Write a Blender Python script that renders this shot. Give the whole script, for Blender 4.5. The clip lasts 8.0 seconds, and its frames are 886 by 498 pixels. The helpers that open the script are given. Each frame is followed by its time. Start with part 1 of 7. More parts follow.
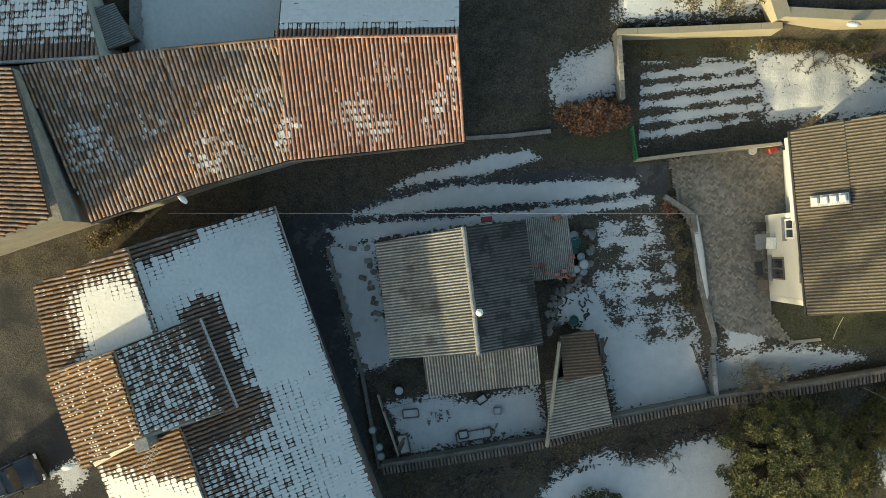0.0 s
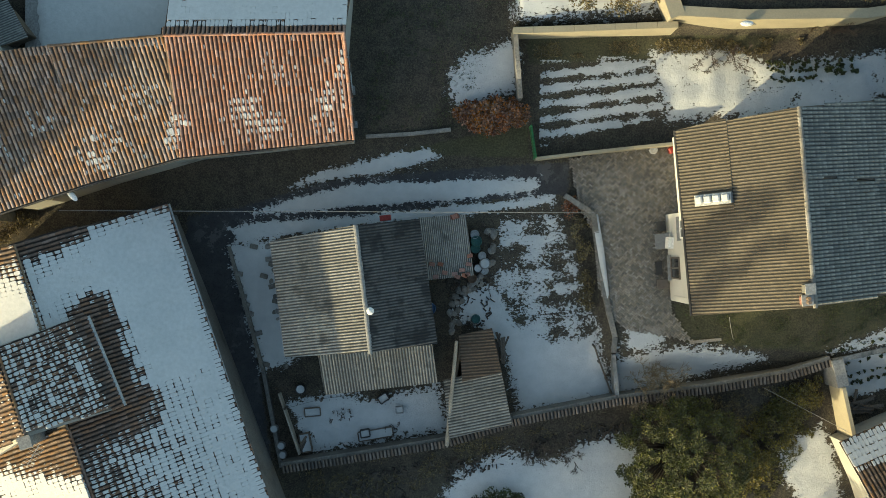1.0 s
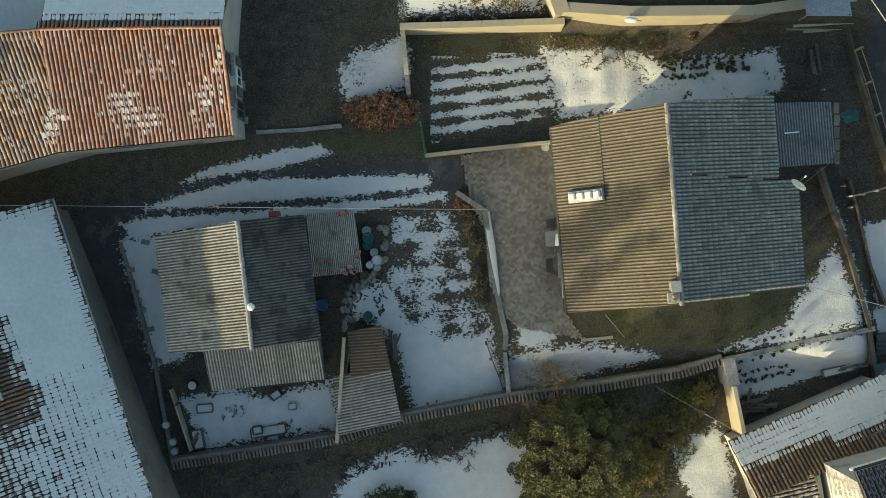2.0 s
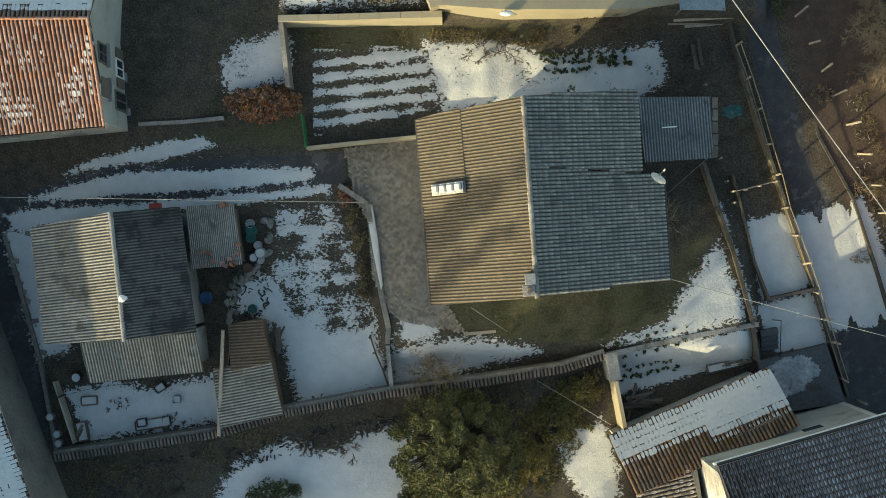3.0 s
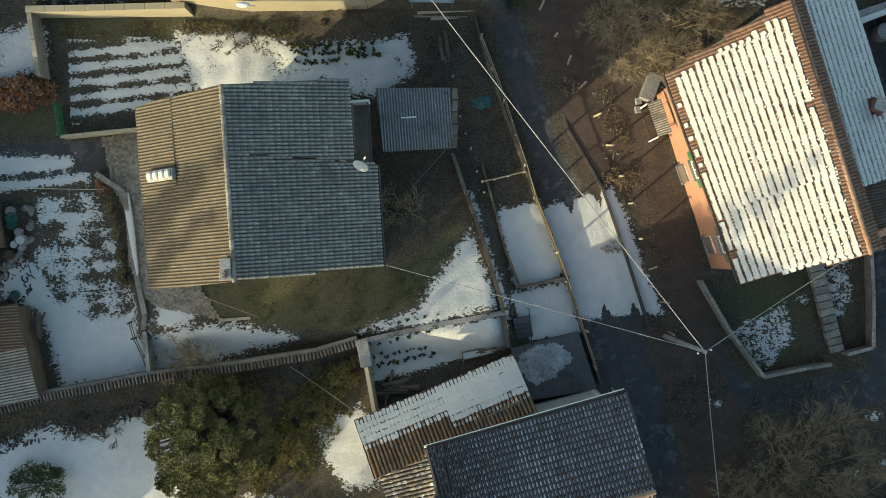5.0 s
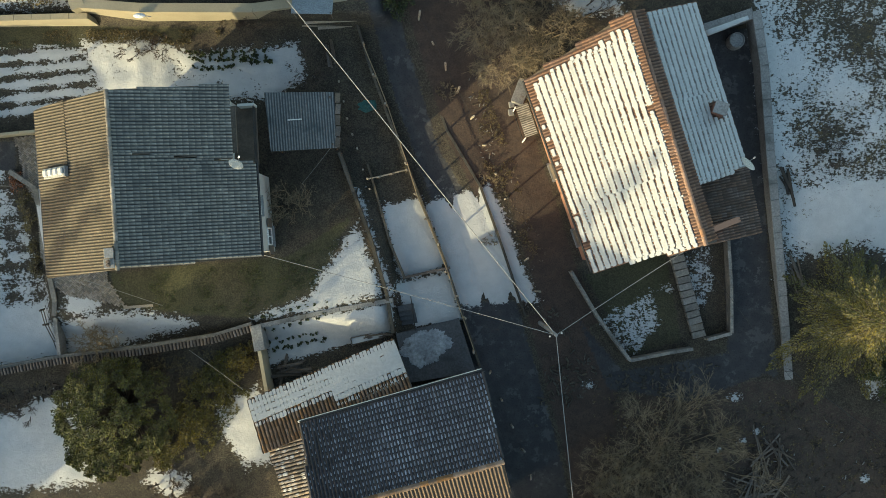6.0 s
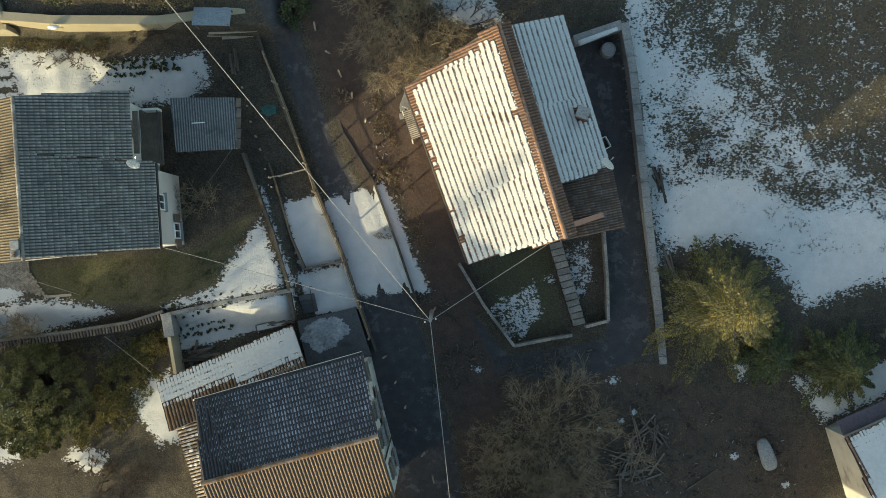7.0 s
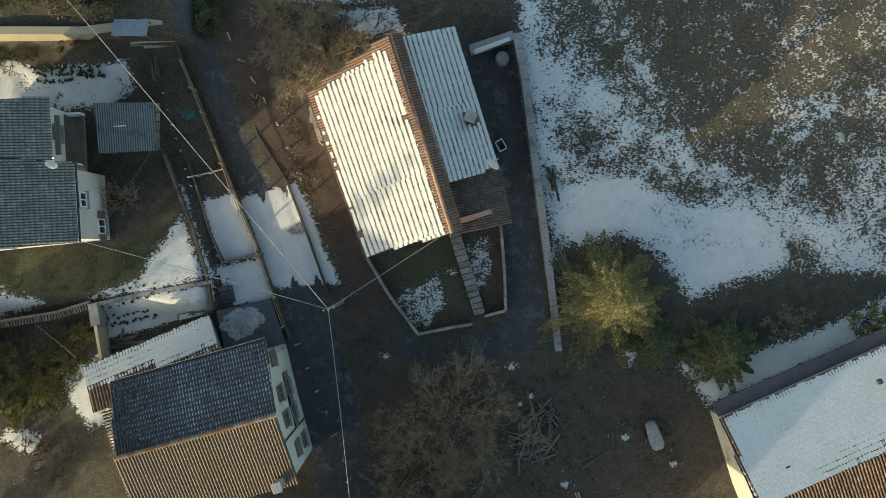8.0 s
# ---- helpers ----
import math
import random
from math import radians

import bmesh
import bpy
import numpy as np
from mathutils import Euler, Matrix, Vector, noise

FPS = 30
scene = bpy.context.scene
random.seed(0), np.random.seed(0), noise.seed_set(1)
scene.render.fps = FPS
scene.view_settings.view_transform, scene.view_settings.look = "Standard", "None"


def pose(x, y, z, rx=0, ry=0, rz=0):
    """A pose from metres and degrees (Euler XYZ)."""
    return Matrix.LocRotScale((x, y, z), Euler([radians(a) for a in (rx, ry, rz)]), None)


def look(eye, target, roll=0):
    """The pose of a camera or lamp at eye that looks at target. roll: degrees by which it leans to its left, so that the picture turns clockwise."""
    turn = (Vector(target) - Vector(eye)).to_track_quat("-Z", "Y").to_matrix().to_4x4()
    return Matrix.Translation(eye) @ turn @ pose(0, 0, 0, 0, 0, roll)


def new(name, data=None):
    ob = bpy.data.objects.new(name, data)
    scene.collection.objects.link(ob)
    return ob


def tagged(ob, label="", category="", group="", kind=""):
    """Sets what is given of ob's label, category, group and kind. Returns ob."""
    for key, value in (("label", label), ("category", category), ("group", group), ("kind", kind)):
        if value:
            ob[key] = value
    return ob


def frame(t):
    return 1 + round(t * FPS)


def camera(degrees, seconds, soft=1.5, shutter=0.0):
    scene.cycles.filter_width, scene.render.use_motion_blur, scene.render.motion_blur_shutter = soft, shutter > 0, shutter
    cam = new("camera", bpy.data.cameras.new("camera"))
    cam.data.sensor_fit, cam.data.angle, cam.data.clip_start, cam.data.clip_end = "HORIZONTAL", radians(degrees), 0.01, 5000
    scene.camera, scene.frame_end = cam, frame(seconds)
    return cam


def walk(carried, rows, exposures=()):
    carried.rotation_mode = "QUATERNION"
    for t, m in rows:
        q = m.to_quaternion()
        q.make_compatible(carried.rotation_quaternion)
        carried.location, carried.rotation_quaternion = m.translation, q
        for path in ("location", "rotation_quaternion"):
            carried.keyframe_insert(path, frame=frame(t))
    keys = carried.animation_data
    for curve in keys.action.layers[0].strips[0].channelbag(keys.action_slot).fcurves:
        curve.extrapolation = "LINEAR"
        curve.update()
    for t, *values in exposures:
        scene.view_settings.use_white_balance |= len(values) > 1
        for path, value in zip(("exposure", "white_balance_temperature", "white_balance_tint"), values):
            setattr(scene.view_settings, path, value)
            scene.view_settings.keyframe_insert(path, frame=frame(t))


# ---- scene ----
cam = camera(43.25, 8.0, soft=0.47)
# seconds, eye x, y, z, heading: the camera hangs level and looks straight down
PATH = [
    (0.0, 0.000, 0.000, 60.000, 0.000),
    (0.5, 2.564, -0.024, 59.943, 0.107),
    (1.0, 5.313, -0.064, 59.900, 0.204),
    (1.5, 8.147, -0.109, 59.797, 0.310),
    (3.0, 17.302, -0.490, 59.624, 0.766),
    (3.5, 20.522, -0.613, 59.657, 0.872),
    (4.0, 23.847, -0.731, 59.651, 0.987),
    (4.5, 27.228, -0.801, 59.762, 1.028),
    (4.7, 28.531, -0.845, 59.954, 1.030),
    (5.8, 35.675, -1.150, 64.325, 1.050),
    (6.0, 36.962, -1.228, 65.391, 1.075),
    (6.5, 40.202, -1.377, 68.026, 1.105),
    (7.0, 43.433, -1.507, 70.523, 1.080),
    (7.5, 46.573, -1.627, 73.046, 1.090),
    (8.0, 49.623, -1.750, 75.637, 1.100),
]
walk(cam, [(t, pose(x, y, z, 0, 0, turn)) for t, x, y, z, turn in PATH], [(0.0, 1.30, 6050, -1), (1.5, 1.34, 6050, -1), (8.0, 1.38, 6050, 0)])

# ---- world, sun, exposure ----
SUN_EL, SUN_AZ = 10.5, 41.0          # elevation; heading of the shadows, from +x towards +y
world = bpy.data.worlds.new("sky")
scene.world = world
world.use_nodes = True
wt = world.node_tree
sky = wt.nodes.new("ShaderNodeTexSky")
sky.sky_type, sky.sun_disc = "NISHITA", False
sky.sun_elevation, sky.sun_rotation = radians(SUN_EL), radians(270 - SUN_AZ)
sky.dust_density, sky.ozone_density = 2.2, 0.6
wt.nodes["Background"].inputs[1].default_value = 0.15
wt.links.new(sky.outputs[0], wt.nodes["Background"].inputs[0])
sun = new("sun", bpy.data.lights.new("sun", "SUN"))
sun.data.energy, sun.data.angle, sun.data.color = 2.85, radians(0.6), (1.0, 0.79, 0.47)
sun.matrix_world = look((0, 0, 0), (math.cos(radians(SUN_AZ)) * math.cos(radians(SUN_EL)), math.sin(radians(SUN_AZ)) * math.cos(radians(SUN_EL)), -math.sin(radians(SUN_EL))))

# ---- materials ----
rng = random.Random(7)


def mat(name, c1, c2, scale=0.6, fine=14.0, rough=0.85, bump=0.35, vary=0.0, metal=0.0, dist=0.02, stain=None, stain_scale=0.25, stain_at=0.58, spec=0.3, grain_range=(0.66, 1.28), groove=None):
    """Two colours mixed by broad and fine grain, with optional stains and piece-by-piece variation."""
    m = bpy.data.materials.new(name)
    m.use_nodes = True
    t = m.node_tree
    b = t.nodes["Principled BSDF"]
    b.inputs["Metallic"].default_value = metal
    b.inputs["Specular IOR Level"].default_value = spec
    geo = t.nodes.new("ShaderNodeNewGeometry")

    def noise_tex(s, detail):
        n = t.nodes.new("ShaderNodeTexNoise")
        n.inputs["Scale"].default_value, n.inputs["Detail"].default_value, n.inputs["Roughness"].default_value = s, detail, 0.6
        t.links.new(geo.outputs["Position"], n.inputs["Vector"])
        return n

    def mixer(kind, fac, a, c):
        x = t.nodes.new("ShaderNodeMix")
        x.data_type, x.blend_type = "RGBA", kind
        for sock, v in ((x.inputs[0], fac), (x.inputs[6], a), (x.inputs[7], c)):
            if hasattr(v, "is_output"):
                t.links.new(v, sock)
            else:
                sock.default_value = v
        return x.outputs[2]

    def ramp(v, lo, hi):
        r = t.nodes.new("ShaderNodeMapRange")
        r.inputs[1].default_value, r.inputs[2].default_value = lo, hi
        t.links.new(v, r.inputs[0])
        return r.outputs[0]

    broad, grain = noise_tex(scale, 4), noise_tex(fine, 5)
    col = mixer("MIX", ramp(broad.outputs[0], 0.32, 0.68), (*c1, 1), (*c2, 1))
    g = t.nodes.new("ShaderNodeMapRange")
    g.inputs[1].default_value, g.inputs[2].default_value, g.inputs[3].default_value, g.inputs[4].default_value = 0.3, 0.7, *grain_range
    t.links.new(grain.outputs[0], g.inputs[0])
    comb = t.nodes.new("ShaderNodeCombineColor")
    for i in range(3):
        t.links.new(g.outputs[0], comb.inputs[i])
    col = mixer("MULTIPLY", 1.0, col, comb.outputs[0])
    if stain:
        st = noise_tex(stain_scale, 6)
        col = mixer("MIX", ramp(st.outputs[0], stain_at, stain_at + 0.1), col, (*stain, 1))
    if vary:
        info = t.nodes.new("ShaderNodeObjectInfo")
        add = t.nodes.new("ShaderNodeMath")
        add.operation = "ADD"
        t.links.new(info.outputs["Random"], add.inputs[0])
        t.links.new(geo.outputs["Random Per Island"], add.inputs[1])
        fr = t.nodes.new("ShaderNodeMath")
        fr.operation = "FRACT"
        t.links.new(add.outputs[0], fr.inputs[0])
        hsv = t.nodes.new("ShaderNodeHueSaturation")
        vr = t.nodes.new("ShaderNodeMapRange")
        vr.inputs[3].default_value, vr.inputs[4].default_value = 1 - vary, 1 + vary
        t.links.new(fr.outputs[0], vr.inputs[0])
        t.links.new(vr.outputs[0], hsv.inputs["Value"])
        sr = t.nodes.new("ShaderNodeMath")
        sr.operation = "MULTIPLY"
        sr.inputs[1].default_value = 7.31
        t.links.new(fr.outputs[0], sr.inputs[0])
        sf = t.nodes.new("ShaderNodeMath")
        sf.operation = "FRACT"
        t.links.new(sr.outputs[0], sf.inputs[0])
        sm = t.nodes.new("ShaderNodeMapRange")
        sm.inputs[3].default_value, sm.inputs[4].default_value = 1 - vary, 1 + vary * 0.5
        t.links.new(sf.outputs[0], sm.inputs[0])
        t.links.new(sm.outputs[0], hsv.inputs["Saturation"])
        t.links.new(col, hsv.inputs["Color"])
        col = hsv.outputs[0]
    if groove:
        # rib shade painted into the channels, along with the dirt and moss there
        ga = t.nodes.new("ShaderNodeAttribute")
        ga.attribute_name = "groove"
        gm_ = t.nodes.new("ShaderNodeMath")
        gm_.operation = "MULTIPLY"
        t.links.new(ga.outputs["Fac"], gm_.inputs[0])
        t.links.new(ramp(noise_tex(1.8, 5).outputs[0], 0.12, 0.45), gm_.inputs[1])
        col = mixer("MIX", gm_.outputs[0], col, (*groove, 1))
    t.links.new(col, b.inputs["Base Color"])
    rr = t.nodes.new("ShaderNodeMapRange")
    rr.inputs[3].default_value, rr.inputs[4].default_value = max(0.05, rough - 0.12), min(1, rough + 0.1)
    t.links.new(grain.outputs[0], rr.inputs[0])
    t.links.new(rr.outputs[0], b.inputs["Roughness"])
    if bump:
        bp = t.nodes.new("ShaderNodeBump")
        bp.inputs["Strength"].default_value, bp.inputs["Distance"].default_value = bump, dist
        t.links.new(grain.outputs[0], bp.inputs["Height"])
        t.links.new(bp.outputs[0], b.inputs["Normal"])
    return m


M = {
    "tile_orange": mat("tile_orange", (0.347, 0.181, 0.117), (0.287, 0.151, 0.102), 0.35, 9, 0.85, 0.3, 0.26, stain=(0.29, 0.18, 0.13), stain_scale=0.5, stain_at=0.55, groove=(0.13, 0.075, 0.052)),
    "tile_old": mat("tile_old", (0.371, 0.225, 0.134), (0.300, 0.185, 0.115), 0.35, 9, 0.85, 0.3, 0.38, stain=(0.30, 0.215, 0.15), stain_scale=0.4, stain_at=0.54, groove=(0.09, 0.06, 0.043)),
    "tile_grey": mat("tile_grey", (0.30, 0.24, 0.18), (0.22, 0.18, 0.14), 0.4, 9, 0.9, 0.3, 0.35, stain=(0.12, 0.11, 0.095), stain_scale=0.6, groove=(0.04, 0.034, 0.028)),
    "tile_ochre": mat("tile_ochre", (0.192, 0.114, 0.060), (0.143, 0.090, 0.051), 0.4, 9, 0.85, 0.3, 0.32, stain=(0.15, 0.11, 0.08), stain_scale=0.7, groove=(0.06, 0.043, 0.03)),
    "tile_brown": mat("tile_brown", (0.19, 0.115, 0.075), (0.13, 0.085, 0.06), 0.4, 9, 0.85, 0.3, 0.3, stain=(0.08, 0.065, 0.055), stain_scale=0.6, groove=(0.035, 0.028, 0.023)),
    "tile_red": mat("tile_red", (0.306, 0.174, 0.106), (0.246, 0.140, 0.085), 0.4, 9, 0.8, 0.25, 0.18, groove=(0.09, 0.055, 0.04)),
    "tile_rust": mat("tile_rust", (0.22, 0.15, 0.11), (0.15, 0.105, 0.08), 0.5, 9, 0.9, 0.3, 0.4, stain=(0.11, 0.085, 0.07), stain_scale=0.9, groove=(0.08, 0.058, 0.045)),
    "tile_mossy": mat("tile_mossy", (0.16, 0.125, 0.095), (0.10, 0.085, 0.07), 0.5, 9, 0.95, 0.3, 0.35, stain=(0.07, 0.065, 0.05), stain_scale=0.9, groove=(0.04, 0.035, 0.03)),
    "tile_slate": mat("tile_slate", (0.38, 0.36, 0.30), (0.30, 0.285, 0.24), 0.4, 9, 0.75, 0.25, 0.2, stain=(0.19, 0.19, 0.17), stain_scale=0.5, groove=(0.06, 0.06, 0.057)),
    "tile_dark": mat("tile_dark", (0.060, 0.050, 0.058), (0.040, 0.033, 0.040), 0.4, 9, 0.42, 0.2, 0.25, spec=0.4, groove=(0.010, 0.010, 0.012)),
    "frost_glint": mat("frost_glint", (0.34, 0.345, 0.37), (0.20, 0.205, 0.23), 0.9, 8, 0.5, 0.2, 0.3),
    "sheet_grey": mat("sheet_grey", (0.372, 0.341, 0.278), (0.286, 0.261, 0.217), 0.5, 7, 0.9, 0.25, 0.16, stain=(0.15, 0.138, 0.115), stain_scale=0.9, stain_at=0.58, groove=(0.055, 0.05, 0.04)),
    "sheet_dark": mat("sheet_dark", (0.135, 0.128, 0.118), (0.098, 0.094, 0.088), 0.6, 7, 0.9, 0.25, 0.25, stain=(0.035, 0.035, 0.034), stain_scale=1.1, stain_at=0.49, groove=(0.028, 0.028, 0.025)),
    "sheet_tan": mat("sheet_tan", (0.150, 0.128, 0.093), (0.115, 0.099, 0.071), 0.4, 7, 0.9, 0.25, 0.06, stain=(0.16, 0.135, 0.10), stain_scale=0.5, stain_at=0.6, groove=(0.055, 0.046, 0.034)),
    "sheet_brown": mat("sheet_brown", (0.174, 0.122, 0.077), (0.140, 0.100, 0.065), 0.4, 7, 0.85, 0.2, 0.10, stain=(0.14, 0.105, 0.075), stain_scale=0.7, stain_at=0.58, groove=(0.07, 0.048, 0.032)),
    "sheet_metal": mat("sheet_metal", (0.25, 0.245, 0.225), (0.19, 0.188, 0.175), 0.5, 7, 0.7, 0.2, 0.15, stain=(0.10, 0.11, 0.105), stain_scale=0.8, groove=(0.05, 0.055, 0.055)),
    "plaster_white": mat("plaster_white", (0.539, 0.524, 0.471), (0.464, 0.449, 0.397), 0.5, 12, 0.9, 0.2, stain=(0.48, 0.46, 0.40), stain_scale=0.5, stain_at=0.62, grain_range=(0.9, 1.07)),
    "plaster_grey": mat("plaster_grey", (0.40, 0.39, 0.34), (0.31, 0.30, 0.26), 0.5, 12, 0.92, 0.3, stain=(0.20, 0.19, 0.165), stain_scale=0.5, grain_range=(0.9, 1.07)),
    "plaster_dark": mat("plaster_dark", (0.19, 0.18, 0.155), (0.13, 0.125, 0.11), 0.5, 12, 0.92, 0.3, stain=(0.09, 0.085, 0.075), stain_scale=0.5),
    "plaster_yellow": mat("plaster_yellow", (0.343, 0.302, 0.206), (0.275, 0.240, 0.165), 0.4, 12, 0.92, 0.25, stain=(0.35, 0.31, 0.21), stain_scale=0.4, stain_at=0.6, grain_range=(0.9, 1.07)),
    "plaster_pink": mat("plaster_pink", (0.384, 0.206, 0.133), (0.332, 0.173, 0.113), 0.5, 12, 0.9, 0.2, grain_range=(0.9, 1.07)),
    "concrete_wet": mat("concrete_wet", (0.085, 0.085, 0.085), (0.06, 0.06, 0.06), 0.6, 10, 0.6, 0.3, stain=(0.04, 0.04, 0.04), stain_scale=0.8),
    "slush": mat("slush", (0.34, 0.36, 0.37), (0.16, 0.17, 0.18), 1.1, 6, 0.6, 0.3, stain=(0.10, 0.10, 0.10), stain_scale=1.8, stain_at=0.6),
    "concrete": mat("concrete", (0.27, 0.265, 0.25), (0.20, 0.195, 0.18), 0.6, 10, 0.92, 0.35, stain=(0.12, 0.12, 0.11), stain_scale=0.6),
    "stone": mat("stone", (0.24, 0.22, 0.185), (0.15, 0.14, 0.12), 1.2, 9, 0.92, 0.5, 0.25),
    "stone_dark": mat("stone_dark", (0.10, 0.088, 0.065), (0.065, 0.058, 0.045), 1.2, 9, 0.95, 0.5, 0.25),
    "brick": mat("brick", (0.26, 0.12, 0.08), (0.18, 0.085, 0.06), 1.2, 15, 0.9, 0.4, 0.3),
    "wood": mat("wood", (0.16, 0.125, 0.09), (0.10, 0.08, 0.06), 1.5, 20, 0.85, 0.4, 0.3),
    "wood_dark": mat("wood_dark", (0.075, 0.06, 0.046), (0.045, 0.037, 0.03), 1.5, 20, 0.9, 0.4, 0.4),
    "wood_pale": mat("wood_pale", (0.36, 0.31, 0.23), (0.26, 0.22, 0.165), 1.5, 20, 0.85, 0.3, 0.2),
    "bark": mat("bark", (0.10, 0.08, 0.06), (0.06, 0.05, 0.04), 1.5, 25, 0.95, 0.5),
    "twig": mat("twig", (0.281, 0.221, 0.136), (0.187, 0.145, 0.089), 1.0, 25, 0.95, 0.2),
    "twig_dark": mat("twig_dark", (0.12, 0.095, 0.07), (0.08, 0.06, 0.05), 1.0, 25, 0.95, 0.2),
    "leaf_conifer": mat("leaf_conifer", (0.217, 0.170, 0.038), (0.081, 0.085, 0.024), 0.5, 6, 0.75, 0.0, 0.45),
    "leaf_green": mat("leaf_green", (0.085, 0.095, 0.028), (0.045, 0.058, 0.02), 0.6, 6, 0.7, 0.0, 0.45),
    "leaf_olive": mat("leaf_olive", (0.122, 0.119, 0.030), (0.061, 0.068, 0.020), 0.7, 6, 0.7, 0.0, 0.5),
    "leaf_rust": mat("leaf_rust", (0.30, 0.145, 0.05), (0.20, 0.075, 0.04), 0.8, 6, 0.75, 0.0, 0.5),
    "leaf_dry": mat("leaf_dry", (0.19, 0.15, 0.06), (0.13, 0.10, 0.045), 0.8, 6, 0.8, 0.0, 0.4),
    "snow": mat("snow", (0.497, 0.497, 0.476), (0.448, 0.452, 0.436), 0.5, 5, 0.8, 0.4, dist=0.05, grain_range=(0.90, 1.06)),
    "iron": mat("iron", (0.07, 0.068, 0.065), (0.045, 0.044, 0.042), 2, 20, 0.6, 0.2, metal=0.5),
    "zinc": mat("zinc", (0.42, 0.42, 0.40), (0.32, 0.32, 0.31), 1, 12, 0.5, 0.15, metal=0.5),
    "white_paint": mat("white_paint", (0.78, 0.76, 0.70), (0.68, 0.66, 0.60), 1, 14, 0.6, 0.1),
    "green_paint": mat("green_paint", (0.045, 0.17, 0.06), (0.035, 0.13, 0.05), 1, 14, 0.6, 0.1),
    "teal_plastic": mat("teal_plastic", (0.04, 0.12, 0.10), (0.03, 0.085, 0.075), 1, 14, 0.45, 0.1),
    "blue_plastic": mat("blue_plastic", (0.05, 0.11, 0.22), (0.04, 0.08, 0.16), 1, 14, 0.45, 0.1),
    "red_plastic": mat("red_plastic", (0.26, 0.04, 0.03), (0.20, 0.03, 0.025), 1, 14, 0.5, 0.1),
    "car_paint": mat("car_paint", (0.02, 0.024, 0.032), (0.016, 0.018, 0.025), 1, 30, 0.3, 0.0, spec=0.6),
    "glass_dark": mat("glass_dark", (0.03, 0.035, 0.04), (0.02, 0.024, 0.028), 1, 5, 0.1, 0.0, spec=0.7),
    "shutter": mat("shutter", (0.16, 0.13, 0.10), (0.11, 0.09, 0.07), 1, 14, 0.7, 0.2),
    "tarp": mat("tarp", (0.22, 0.24, 0.25), (0.17, 0.19, 0.20), 1, 14, 0.5, 0.3),
    "wire": mat("wire", (0.27, 0.27, 0.25), (0.20, 0.20, 0.19), 1, 14, 0.5, 0.0),
    "paver": mat("paver", (0.26, 0.225, 0.175), (0.18, 0.16, 0.13), 0.5, 14, 0.9, 0.3, 0.35, stain=(0.12, 0.105, 0.085), stain_scale=0.4),
}

# ---- builders ----
def world_of(ob):
    m = ob.matrix_basis.copy()
    return world_of(ob.parent) @ ob.matrix_parent_inverse @ m if ob.parent else m


def thing(name, base, label="", category="", group="", kind=""):
    e = new(name)
    e.location = base
    return tagged(e, label, category, group, kind)


def put(name, me, material, parent=None, label="", kind=""):
    if material is not None and not me.materials:
        me.materials.append(M[material])
    ob = new(name, me)
    if parent is not None:
        ob.parent = parent
        ob.matrix_parent_inverse = world_of(parent).inverted()
    return tagged(ob, label, kind=kind)


def part(name, bm, material, parent=None, label="", kind="", smooth=False):
    me = bpy.data.meshes.new(name)
    bm.to_mesh(me)
    bm.free()
    if smooth:
        me.shade_smooth()
    return put(name, me, material, parent, label, kind)


def channels(me, values):
    at = me.attributes.new("groove", "FLOAT", "POINT")
    at.data.foreach_set("value", np.asarray(values, np.float32))


def raw(name, verts, faces, material, parent=None, label="", kind="", smooth=False, groove=None):
    me = bpy.data.meshes.new(name)
    me.from_pydata([tuple(v) for v in verts], [], faces)
    if groove is not None:
        channels(me, groove)
    if smooth:
        me.shade_smooth()
    return put(name, me, material, parent, label, kind)


def box_at(bm, m, sx, sy, sz, bevel=0.0):
    """A box of that size whose base centre is at the matrix m."""
    got = bmesh.ops.create_cube(bm, size=1, matrix=m @ Matrix.Translation((0, 0, sz / 2)) @ Matrix.Diagonal((sx, sy, sz, 1)))
    if bevel:
        edges = list({e for v in got["verts"] for e in v.link_edges})
        bmesh.ops.bevel(bm, geom=edges, offset=bevel, segments=1, affect="EDGES")


def box(name, material, parent, centre, size, turn=0.0, bevel=0.01, label="", tilt=(0, 0)):
    bm = bmesh.new()
    box_at(bm, pose(*centre, tilt[0], tilt[1], turn), *size, bevel)
    return part(name, bm, material, parent, label)


def rod(bm, a, b, r0, r1=None, sides=6):
    a, b = Vector(a), Vector(b)
    r1 = r0 if r1 is None else r1
    q = (b - a).to_track_quat("Z", "Y").to_matrix()
    ring = []
    for p, r in ((a, r0), (b, r1)):
        ring.append([bm.verts.new(p + q @ Vector((math.cos(k * 2 * math.pi / sides) * r, math.sin(k * 2 * math.pi / sides) * r, 0))) for k in range(sides)])
    for k in range(sides):
        bm.faces.new((ring[0][k], ring[0][(k + 1) % sides], ring[1][(k + 1) % sides], ring[1][k]))
    bm.faces.new(ring[0][::-1])
    bm.faces.new(ring[1])


